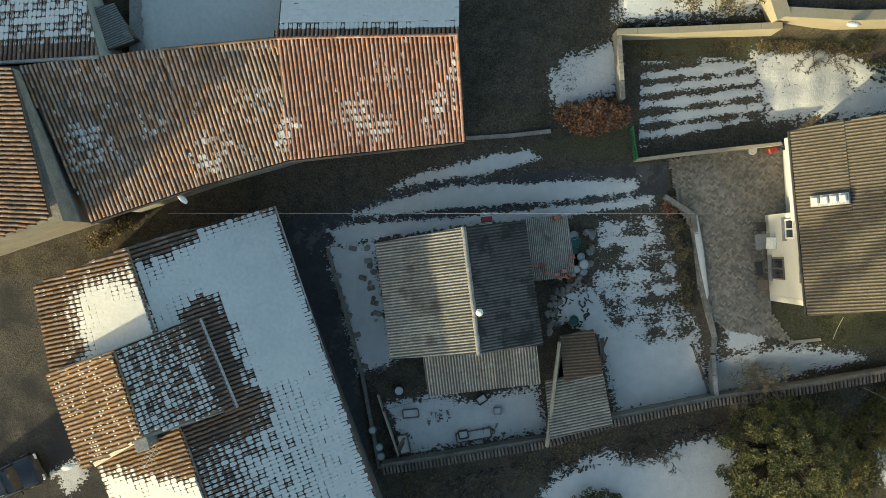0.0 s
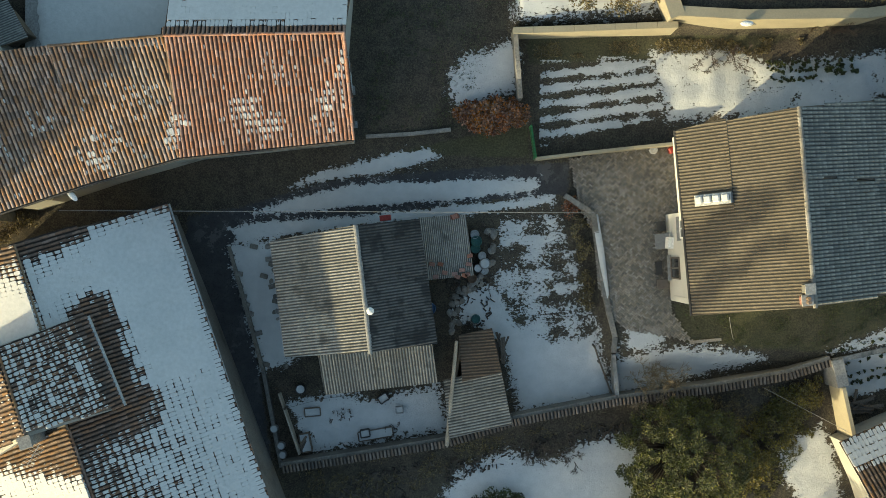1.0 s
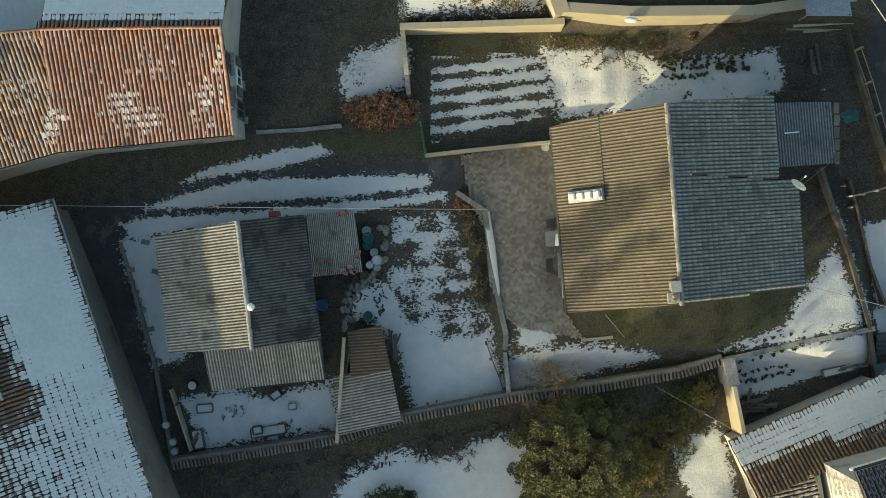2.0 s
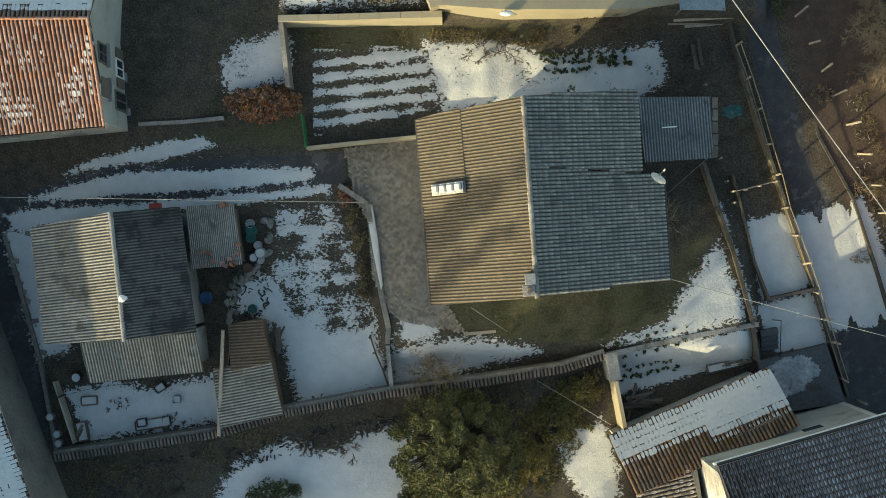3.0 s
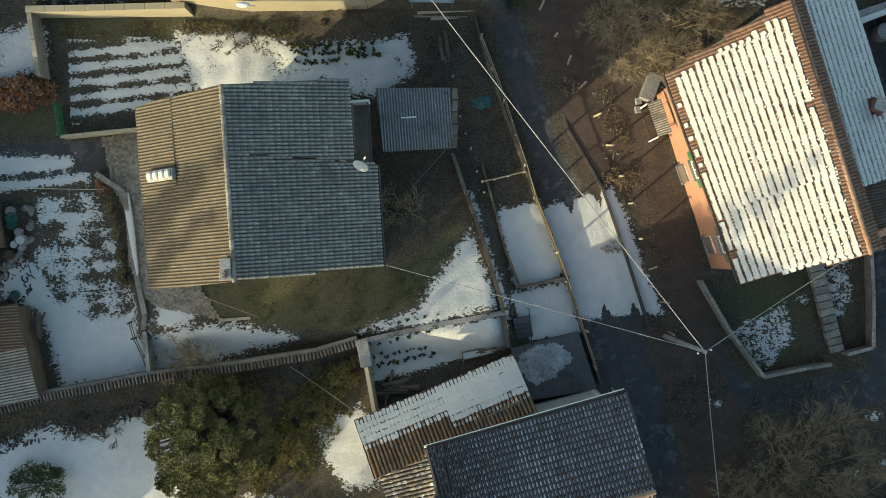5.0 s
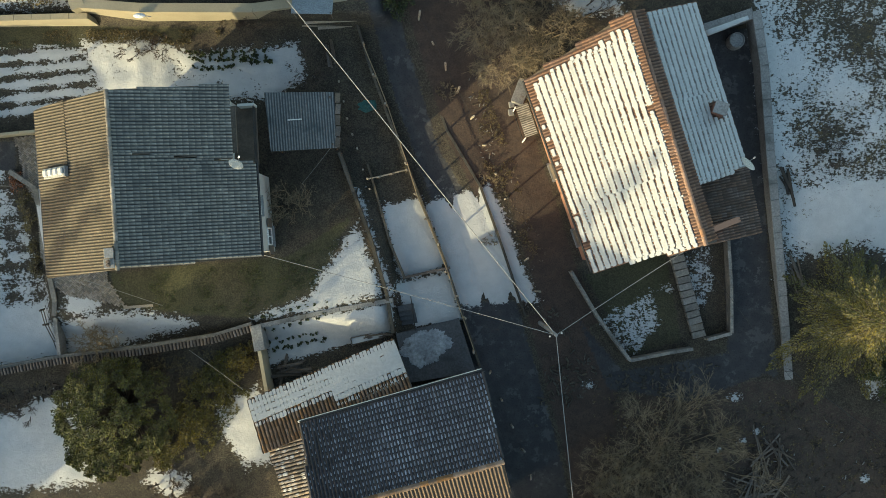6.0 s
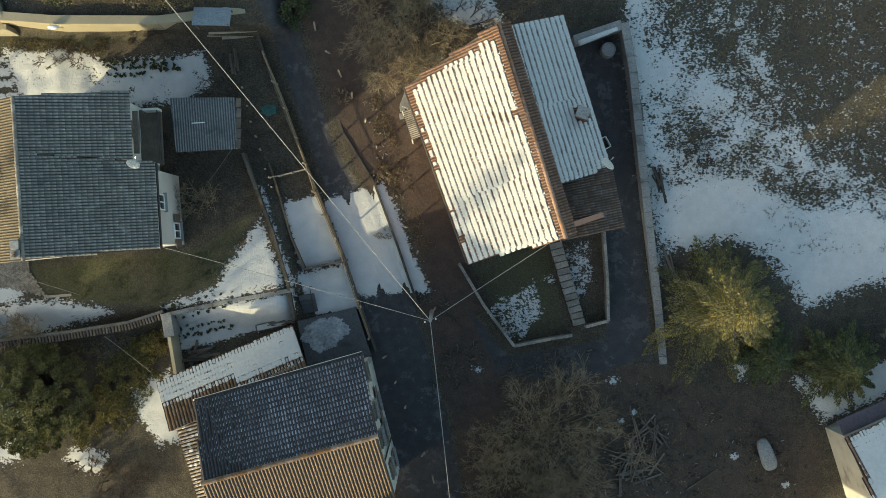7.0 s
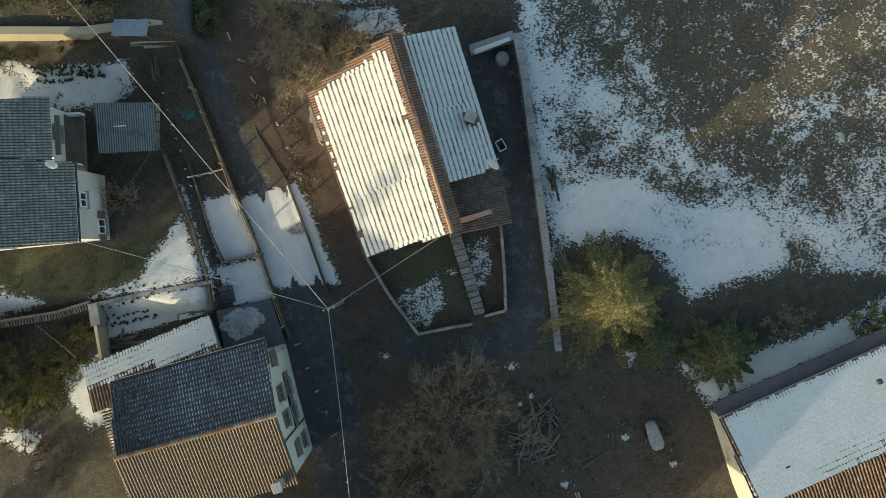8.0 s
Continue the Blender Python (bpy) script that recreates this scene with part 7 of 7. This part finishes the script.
planks("pale scaffold plank on the lawn", (18.27, -5.01), (20.80, -4.76), 1, 0.0, 99, "wood_pale", size=(0.2, 0.06), cross=0.0)
planks("brushwood stacked against the shed", (8.43, -4.58), (8.51, -6.13), 14, 0.25, 100, "wood", cross=0.5, z=0.4)
planks("old planks along the cottage yard", (-2.60, -11.12), (-2.14, -10.18), 5, 0.2, 101, "wood", cross=0.2)
planks("pale plank beside the woodpile tree", (58.98, -17.98), (59.82, -19.57), 2, 0.2, 102, "wood_pale", cross=0.1)
planks("fallen branch in the yard", (59.53, -16.77), (61.44, -15.34), 2, 0.1, 103, "wood", cross=0.1)
planks("brown boards across the stone strip", (28.55, 11.26), (31.61, 11.41), 3, 0.15, 104, "wood_pale", cross=0.1)


def barrel_tub(label, at, r, h, material, name="barrel", lid=None):
    x, y = at[:2]
    z = gz(x, y)
    t = thing(name, (x, y, z), label, name)
    bm = bmesh.new()
    rings = []
    for f, s in ((0, 0.9), (0.12, 1.0), (0.5, 1.06), (0.88, 1.0), (1.0, 0.96), (1.0, 0.86), (0.82, 0.84)):
        rings.append([bm.verts.new((x + math.cos(k * math.pi / 7) * r * s, y + math.sin(k * math.pi / 7) * r * s, z + h * f)) for k in range(14)])
    for p, q in zip(rings, rings[1:]):
        for k in range(14):
            bm.faces.new((p[k], p[(k + 1) % 14], q[(k + 1) % 14], q[k]))
    bm.faces.new(rings[-1])
    part("body", bm, material, t)
    if lid:
        bm = bmesh.new()
        rod(bm, (x, y, z + h * 0.84), (x, y, z + h * 0.93), r * 0.83, r * 0.8, 14)
        part("fill", bm, lid, t)
    return t


barrel_tub("big pale round tank in the dark court", (53.27, 10.82), 0.45, 1.0, "concrete", "tank", "concrete")
for px_, mt, r, lb in (((7.01, 0.72), "zinc", 0.24, "pale plastic tub by the cottage path"), ((7.09, 0.36), "teal_plastic", 0.30, "teal plastic water butt by the cottage path"), ((7.05, -0.03), "teal_plastic", 0.26, "teal plastic water butt by the cottage path"), ((7.41, -0.42), "zinc", 0.22, "pale plastic tub by the cottage path"), ((7.56, -0.84), "concrete", 0.3, "grey tub by the cottage path"), ((7.55, -1.21), "zinc", 0.22, "pale plastic tub by the cottage path"), ((7.19, -1.09), "iron", 0.25, "dark tub by the cottage path"), ((6.88, -1.64), "tile_ochre", 0.25, "clay pot by the cottage path"), ((7.10, -3.84), "teal_plastic", 0.24, "teal tarpaulin tub beside the shed"), ((4.62, -3.27), "blue_plastic", 0.32, "blue plastic barrel against the cottage"), ((-2.38, -7.69), "iron", 0.28, "dark tub in the cottage yard"), ((-3.47, -10.81), "concrete", 0.22, "round stone pot by the wall"), ((-3.38, -11.31), "concrete", 0.22, "round stone pot by the wall"), ((-3.84, -9.87), "concrete", 0.22, "round stone pot by the wall"), ((16.47, 5.22), "white_paint", 0.2, "white pot on the paved yard")):
    barrel_tub(lb, px_, r, r * 2.0, mt, "tub", "snow" if mt in ("concrete", "iron") else None)


def stone_row(label, pts, n, size, seed, material="stone", name="edging_stone"):
    q = random.Random(seed)
    P = [Vector((*p[:2], 0)) for p in pts]
    for k in range(n):
        s = k / max(1, n - 1) * (len(P) - 1)
        i = min(int(s), len(P) - 2)
        p = P[i].lerp(P[i + 1], s - i) + Vector((q.gauss(0, 0.12), q.gauss(0, 0.12), 0))
        bm = bmesh.new()
        bmesh.ops.create_icosphere(bm, subdivisions=2, radius=1)
        for v in bm.verts:
            v.co *= 1 + 0.25 * noise.noise(v.co * 1.7 + Vector((k, seed, 0)))
            v.co.x *= size
            v.co.y *= size * 0.8
            v.co.z *= size * 0.4
        bmesh.ops.transform(bm, matrix=Matrix.Translation((p.x, p.y, gz(p.x, p.y) + size * 0.15)) @ Matrix.Rotation(q.uniform(0, 6), 4, "Z"), verts=bm.verts)
        tagged(part(name, bm, material, None), label, "stone", "edging stones")


stone_row("flat garden stone edging the cottage path", [(7.74, 0.98), (8.12, 0.59), (7.80, -0.78), (7.02, -2.01), (6.16, -2.63), (6.03, -4.01)], 22, 0.22, 111)
stone_row("flat stone laid beside the cottage wall", [(-3.93, 0.03), (-3.56, -3.66), (-3.21, -6.44)], 12, 0.2, 112)
stone_row("rubble stone along the kitchen garden", [(5.57, -4.58), (5.86, -3.19), (6.62, -2.18), (7.23, -1.96)], 12, 0.22, 113)
for k, q in enumerate(((-4.85, 0.03), (-4.03, -0.64), (-4.34, -1.56), (-3.89, -2.11), (-3.71, -2.92), (-5.34, -3.10), (-5.13, -3.59), (-4.68, -4.68), (-5.69, -1.44), (-4.29, -6.38), (-3.56, -3.50), (-5.49, -2.64))):
    b = box("block", "stone", None, (q[0], q[1], gz(*q) - 0.02), (0.42, 0.26, 0.2), rng.uniform(-20, 20), 0.02)
    tagged(b, "squared stone block lying in the snow", "stone block", "blocks in the snow")
# frames, troughs and tools in the snowy yard
def trough(label, at, size, turn, name="trough", material="wood", fill="snow"):
    x, y = at[:2]
    z = gz(x, y)
    t = thing(name, (x, y, z), label, name)
    lx, ly, h = size
    c, s = math.cos(radians(turn)), math.sin(radians(turn))
    for ox, oy, sx, sy in ((0, ly / 2, lx, 0.05), (0, -ly / 2, lx, 0.05), (lx / 2, 0, 0.05, ly - 0.06), (-lx / 2, 0, 0.05, ly - 0.06)):
        box("side", material, t, (x + ox * c - oy * s, y + ox * s + oy * c, z), (sx, sy, h), turn, 0.008)
    if fill:
        box("filling", fill, t, (x, y, z), (lx - 0.06, ly - 0.06, h * 0.75), turn, 0.01)


trough("wooden trough filled with snow", (-1.76, -8.97), (0.85, 0.45, 0.3), 5)
trough("old wooden cold frame in the yard", (-2.14, -10.65), (0.55, 1.0, 0.35), 12, "cold_frame")
trough("low frame of boards under snow", (1.67, -10.18), (1.9, 0.5, 0.22), 10, "cold_frame", "wood")
trough("small crate half buried in snow", (1.11, -10.12), (0.5, 0.4, 0.4), 10, "crate", "iron")
trough("bucket-like box in the snow", (2.97, -8.84), (0.4, 0.35, 0.3), 5, "crate", "zinc")
trough("box by the lean-to", (2.10, -8.19), (0.55, 0.4, 0.4), 35, "crate", "iron")
trough("raised bed frame near the gate", (32.58, -6.56), (1.9, 0.4, 0.3), 14, "cold_frame", "wood")
trough("dark crate on the stone court", (53.36, 5.26), (0.5, 0.7, 0.5), 30, "crate", "white_paint", None)
for n, q in enumerate(((-0.43, -9.18, -1.16), (0.19, -9.00, -1.15), (2.41, -9.87, -1.19), (2.97, -10.03, -1.20))):
    bare_tree("withered plant poking out of the snow", q, 0.6, 0.8, 200 + n, 5, "twig_dark", levels=2, name="withered_plant", thick=0.02)
# rows of vegetables showing through the snow
q = random.Random(5)
for row, (a, b, n) in enumerate((((26.05, -5.35), (30.15, -4.45), 9), ((26.60, -6.22), (30.16, -5.27), 8), ((26.86, -6.92), (29.59, -6.34), 9), ((27.03, -7.36), (30.06, -6.69), 12))):
    for k in range(n):
        f = k / (n - 1)
        x, y = a[0] + (b[0] - a[0]) * f + q.gauss(0, 0.06), a[1] + (b[1] - a[1]) * f + q.gauss(0, 0.06)
        tagged(bushy("frosted cabbage plant in a snowy bed", (x, y, gz(x, y) + 0.04), 0.12, 0.10, 0.12, "leaf_green", 300 + row * 20 + k, 4, 12, 0.10, name="vegetable_plant"), category="plant", group="vegetable rows")
for row, (a, b, n) in enumerate((((22.31, 9.70), (24.86, 9.74), 8), ((22.41, 9.41), (24.85, 9.38), 8), ((25.22, 9.39), (26.65, 9.49), 4), ((25.32, 9.79), (26.56, 9.85), 3), ((22.57, 8.86), (24.83, 8.90), 7))):
    for k in range(n):
        f = k / (n - 1)
        x, y = a[0] + (b[0] - a[0]) * f + q.gauss(0, 0.05), a[1] + (b[1] - a[1]) * f + q.gauss(0, 0.05)
        big = 1.6 if row == 2 else 1.0
        tagged(bushy("cabbage plant in the snowy kitchen garden", (x, y, gz(x, y) + 0.04), 0.16 * big, 0.15 * big, 0.18 * big, "leaf_green", 400 + row * 20 + k, 4, 14, 0.12 * big, name="vegetable_plant"), category="plant", group="vegetable rows")

# tarpaulin, netting, covered trailer
tp = thing("tarpaulin", (29.59, 11.99, 1.90), "grey tarpaulin over a frame by the ochre wall", "tarpaulin")
bm = bmesh.new()
bmesh.ops.create_grid(bm, x_segments=10, y_segments=8, size=0.5)
for v in bm.verts:
    v.co = Vector((v.co.x * 2.2, v.co.y * 1.15, 1.15 - 0.5 * v.co.y + 0.05 * noise.noise(v.co * 6)))
bmesh.ops.solidify(bm, geom=bm.faces[:], thickness=0.03)
o = (29.70, 11.79)
bmesh.ops.transform(bm, matrix=pose(o[0], o[1], gz(*o), 0, 0, 0), verts=bm.verts)
part("sheet", bm, "tarp", tp)
for sx in (-1, 1):
    for sy in (-1, 1):
        bm = bmesh.new()
        rod(bm, (o[0] + sx * 1.0, o[1] + sy * 0.5, gz(*o) - 0.1), (o[0] + sx * 1.0, o[1] + sy * 0.5, gz(*o) + 1.13 - 0.25 * sy), 0.04)
        part("leg", bm, "wood", tp)
o = (32.50, 7.05)
nt = thing("garden_net", (*o, gz(*o)), "crumpled teal garden net lying on the turf", "net")
bm = bmesh.new()
bmesh.ops.create_icosphere(bm, subdivisions=3, radius=1)
for v in bm.verts:
    k = 1 + 0.35 * noise.noise(v.co * 2.2)
    v.co = Vector((v.co.x * 0.62 * k, v.co.y * 0.42 * k, max(-0.02, v.co.z * 0.22 * k)))
bmesh.ops.transform(bm, matrix=pose(o[0], o[1], gz(*o), 0, 0, 10), verts=bm.verts)
part("mesh", bm, "teal_plastic", nt)
o = (64.32, -14.21)
tl = thing("trailer", (*o, gz(*o)), "small trailer under a pale weathered cover", "trailer")
bm = bmesh.new()
bmesh.ops.create_uvsphere(bm, u_segments=28, v_segments=16, radius=1)
for v in bm.verts:
    c = [math.copysign(abs(k) ** 0.6, k) for k in v.co]
    v.co = Vector((c[0] * 0.46 * (1 - 0.12 * c[1]), c[1] * 1.05, c[2] * 0.3 + 0.03 * noise.noise(v.co * 3)))
bmesh.ops.transform(bm, matrix=pose(o[0], o[1], gz(*o) + 0.65, 0, 0, 20), verts=bm.verts)
part("cover", bm, "concrete", tl, "faded grey canvas cover", smooth=True)
for s in (-1, 1):
    c = Vector((o[0], o[1], gz(*o) + 0.28)) + Vector((math.cos(radians(20)), math.sin(radians(20)), 0)) * s * 0.58
    ax = Vector((math.cos(radians(20)), math.sin(radians(20)), 0)) * 0.07
    bm = bmesh.new()
    rod(bm, c - ax, c + ax, 0.28, None, 16)
    part("wheel", bm, "iron", tl)
bm = bmesh.new()
d = Vector((-math.sin(radians(20)), math.cos(radians(20)), 0))
rod(bm, Vector((o[0], o[1], gz(*o) + 0.42)) + d * 1.0, Vector((o[0], o[1], gz(*o) + 0.35)) + d * 1.7, 0.04)
part("drawbar", bm, "iron", tl)

# parked dark car
def car(label, at, turn):
    x, y = at
    m = pose(x, y, gz(x, y), 0, 0, turn)
    t = thing("car", (x, y, gz(x, y)), label, "car")

    def hull(sections, w0):
        bm = bmesh.new()
        rings = []
        for px_, zlo, zhi, w in sections:
            rings.append([bm.verts.new(m @ Vector((px_, s * w * w0, z))) for s, z in ((-1, zlo), (-1.02, (zlo + zhi) / 2), (-0.9, zhi), (0.9, zhi), (1.02, (zlo + zhi) / 2), (1, zlo))])
        for a, b in zip(rings, rings[1:]):
            for k in range(6):
                bm.faces.new((a[k], a[(k + 1) % 6], b[(k + 1) % 6], b[k]))
        bm.faces.new(rings[0][::-1])
        bm.faces.new(rings[-1])
        bmesh.ops.recalc_face_normals(bm, faces=bm.faces)
        bmesh.ops.bevel(bm, geom=bm.edges[:], offset=0.03, segments=2, affect="EDGES")
        return bm

    part("body", hull([(-2.15, 0.35, 0.75, 0.92), (-1.9, 0.28, 0.92, 1), (-0.9, 0.25, 0.95, 1), (0.9, 0.25, 0.95, 1), (1.7, 0.28, 0.85, 0.98), (2.1, 0.35, 0.70, 0.88)], 0.86), "car_paint", t, smooth=True)
    part("cabin", hull([(-1.85, 0.9, 1.1, 0.9), (-1.55, 0.9, 1.42, 0.86), (0.1, 0.9, 1.46, 0.86), (0.9, 0.9, 0.98, 0.92)], 0.8), "glass_dark", t, smooth=True)
    bm = bmesh.new()
    box_at(bm, m @ pose(-0.7, 0, 1.455), 1.75, 1.28, 0.04, 0.015)
    part("roof", bm, "car_paint", t)
    for s in (-1, 1):
        bm = bmesh.new()
        rod(bm, m @ Vector((-1.5, s * 0.6, 1.54)), m @ Vector((0.05, s * 0.6, 1.54)), 0.025)
        part("roof_rail", bm, "zinc", t)
        bm = bmesh.new()
        box_at(bm, m @ pose(0.75, s * 0.92, 0.95), 0.12, 0.2, 0.14, 0.03)
        part("mirror", bm, "car_paint", t)
        bm = bmesh.new()
        box_at(bm, m @ pose(2.02, s * 0.6, 0.6), 0.16, 0.34, 0.14, 0.04)
        part("headlight", bm, "white_paint", t)
        for fx in (-1.3, 1.35):
            bm = bmesh.new()
            rod(bm, m @ Vector((fx, s * 0.70, 0.31)), m @ Vector((fx, s * 0.90, 0.31)), 0.31, None, 18)
            w = part("wheel", bm, "iron", t)
            bm = bmesh.new()
            rod(bm, m @ Vector((fx, s * 0.89, 0.31)), m @ Vector((fx, s * 0.91, 0.31)), 0.18, None, 12)
            part("rim", bm, "zinc", w)


car("dark blue estate car parked on the cobbles", (-23.76, -12.63), 24)
# things beside the yard wall of the big house
for at, sz, mt, nm, lb in (((16.77, 1.18), (0.5, 0.5, 0.8), "iron", "bin", "dark bin against the house wall"), ((16.92, 0.39), (0.9, 0.8, 0.75), "concrete", "table", "grey garden table by the wall"), ((16.71, -1.03), (0.35, 0.7, 0.6), "iron", "planter", "dark planter by the wall"), ((16.92, -1.87), (0.6, 0.5, 0.6), "shutter", "bench", "small dark bench with a white back")):
    t = thing(nm, (*at, gz(*at)), lb, nm)
    box("top", mt, t, (*at, gz(*at) + sz[2] - 0.06), (sz[0], sz[1], 0.06), 5, 0.012)
    for sx in (-1, 1):
        for sy in (-1, 1):
            box("leg", mt, t, (at[0] + sx * (sz[0] / 2 - 0.05), at[1] + sy * (sz[1] / 2 - 0.05), gz(*at)), (0.06, 0.06, sz[2] - 0.064), 0, 0.006)
tagged(box("cloth", "red_plastic", None, (*(17.51, 5.26), 0.36), (0.55, 0.35, 0.5), 20, 0.08), "red cloth hanging on the yard rail", "cloth")
drift("snow lying on the yard wall", [(13.19, 1.70), (13.54, 1.82), (13.87, -0.09), (14.15, -2.48), (14.03, -2.63), (13.61, -0.69)], 0.54, 0.08, rag=0.06)
drift("snow lying on the court wall", [(51.29, 11.18), (53.78, 12.12), (53.86, 11.90), (51.44, 10.89)], 3.10, 0.25, rag=0.05)


def litter(label, outline, n, size, material, seed):
    """Chips of wood, clods and stones strewn over the ground."""
    q = random.Random(seed)
    xs, ys = [p[0] for p in outline], [p[1] for p in outline]
    verts, faces = [], []
    while n > 0:
        x, y = q.uniform(min(xs), max(xs)), q.uniform(min(ys), max(ys))
        if inside(np.array([x]), np.array([y]), outline)[0] < 0 or noise.noise((x * 0.5, y * 0.5, seed)) < q.uniform(-0.5, 0.25):
            continue
        n -= 1
        l, w, h = size * q.uniform(0.5, 2.2), size * q.uniform(0.25, 0.7), size * q.uniform(0.2, 0.5)
        m = pose(x, y, gz(x, y) + 0.06, q.uniform(-12, 12), q.uniform(-12, 12), q.uniform(0, 180))
        k = len(verts)
        for z, g in ((-h, 1.0), (h, 0.7)):
            verts += [m @ Vector((sx * l * g * q.uniform(0.7, 1.1), sy * w * g * q.uniform(0.7, 1.1), z)) for sx, sy in ((-1, -1), (1, -1), (1, 1), (-1, 1))]
        faces += [(k + 4, k + 5, k + 6, k + 7)] + [(k + i, k + (i + 1) % 4, k + 4 + (i + 1) % 4, k + 4 + i) for i in range(4)]
    return tagged(raw("litter", verts, faces, material, None), label, "litter", kind="stuff")


YARD = [(47, -9.6), (57, -9.4), (67, -13.5), (68, -20), (47, -20)]
litter("dark clods and wood chips strewn over the yard", YARD, 1300, 0.07, "wood_dark", 901)
litter("pale chips and stones strewn over the yard", YARD, 110, 0.06, "concrete", 902)
litter("clods along the verge of the dirt road", [(38.2, 9.0), (38.9, 9.2), (40.8, 4.2), (43.2, -1.8), (42.2, -2.6), (39.4, 3.4)], 110, 0.05, "wood", 903)
litter("pale rubble along the verge of the dirt road", [(38.0, 9.0), (38.7, 9.2), (40.6, 4.2), (42.6, -1.8), (42.0, -2.6), (39.2, 3.4)], 40, 0.05, "concrete", 904)
litter("wet leaves and rubbish in the cottage yard", [(4.8, 1.3), (8.0, 1.4), (8.0, -4.2), (5.4, -5.0)], 120, 0.10, "wood_dark", 905)
litter("clods and sticks on the shaded bank", [(1.0, -12.4), (14.5, -9.6), (26, -7.8), (24, -9.0), (12, -11.0), (5, -13.0), (2, -14.5), (-2, -14.5)], 420, 0.10, "wood_dark", 906)
litter("frozen clods showing in the rough lane", [(43.4, -4.5), (46.5, -8.6), (54, -7.4), (52, -10.0), (46, -9.4), (42.5, -12)], 260, 0.10, "stone_dark", 907)

# ---- paving of the yard ----
YARD = [(11.95, 4.75), (14.0, 5.15), (18.15, 5.75), (18.3, 1.9), (17.2, 1.7), (17.55, -3.4), (18.7, -5.0), (14.95, -4.3), (14.2, -3.6), (13.45, -1.7), (13.35, 0.8), (12.6, 2.0)]
pave = thing("paved_yard", (15, 0.5, 0.3), "herringbone paving of brown concrete blocks", "paving", kind="structure")
verts, faces = [], []
L, Wd = 0.20, 0.10
count = 0
c45, s45 = math.cos(radians(50)), math.sin(radians(50))
one = bpy.data.meshes.new("paver")
bm = bmesh.new()
box_at(bm, Matrix(), L - 0.012, Wd - 0.012, 0.06, 0.008)
bm.to_mesh(one)
bm.free()
one.materials.append(M["paver"])
cand = []
for i in range(-75, 76):
    for j in range(-60, 61):
        # one horizontal and one upright block of the bond
        bx, by = i * Wd + j * L, i * Wd - j * L
        for px_, py_, ang in ((bx + L / 2, by + Wd / 2, 0), (bx + L + Wd / 2, by + Wd - L / 2 + Wd * 0.0, 90)):
            cand.append((15.2 + px_ * c45 - py_ * s45, 0.8 + px_ * s45 + py_ * c45, ang + 50))
cand = np.array(cand)
keep = cand[inside(cand[:, 0], cand[:, 1], YARD) > 0.02]
zz = ground_z(keep[:, 0], keep[:, 1])
order = np.argsort(np.hypot(keep[:, 0] - 15.5, keep[:, 1] - 1.0))
for n, k in enumerate(order):
    x, y, ang = keep[k]
    m = pose(x, y, max(0.36, zz[k]) + 0.02 + rng.uniform(0, 0.008), rng.uniform(-0.8, 0.8), rng.uniform(-0.8, 0.8), ang)
    if n < 300:
        ob = put("paver", one, None, pave)
        ob.matrix_basis = m
    else:
        b = len(verts)
        verts += [tuple(m @ v.co) for v in one.vertices]
        faces += [tuple(b + q for q in p.vertices) for p in one.polygons]
raw("paver_field", verts, faces, "paver", pave, kind="stuff")
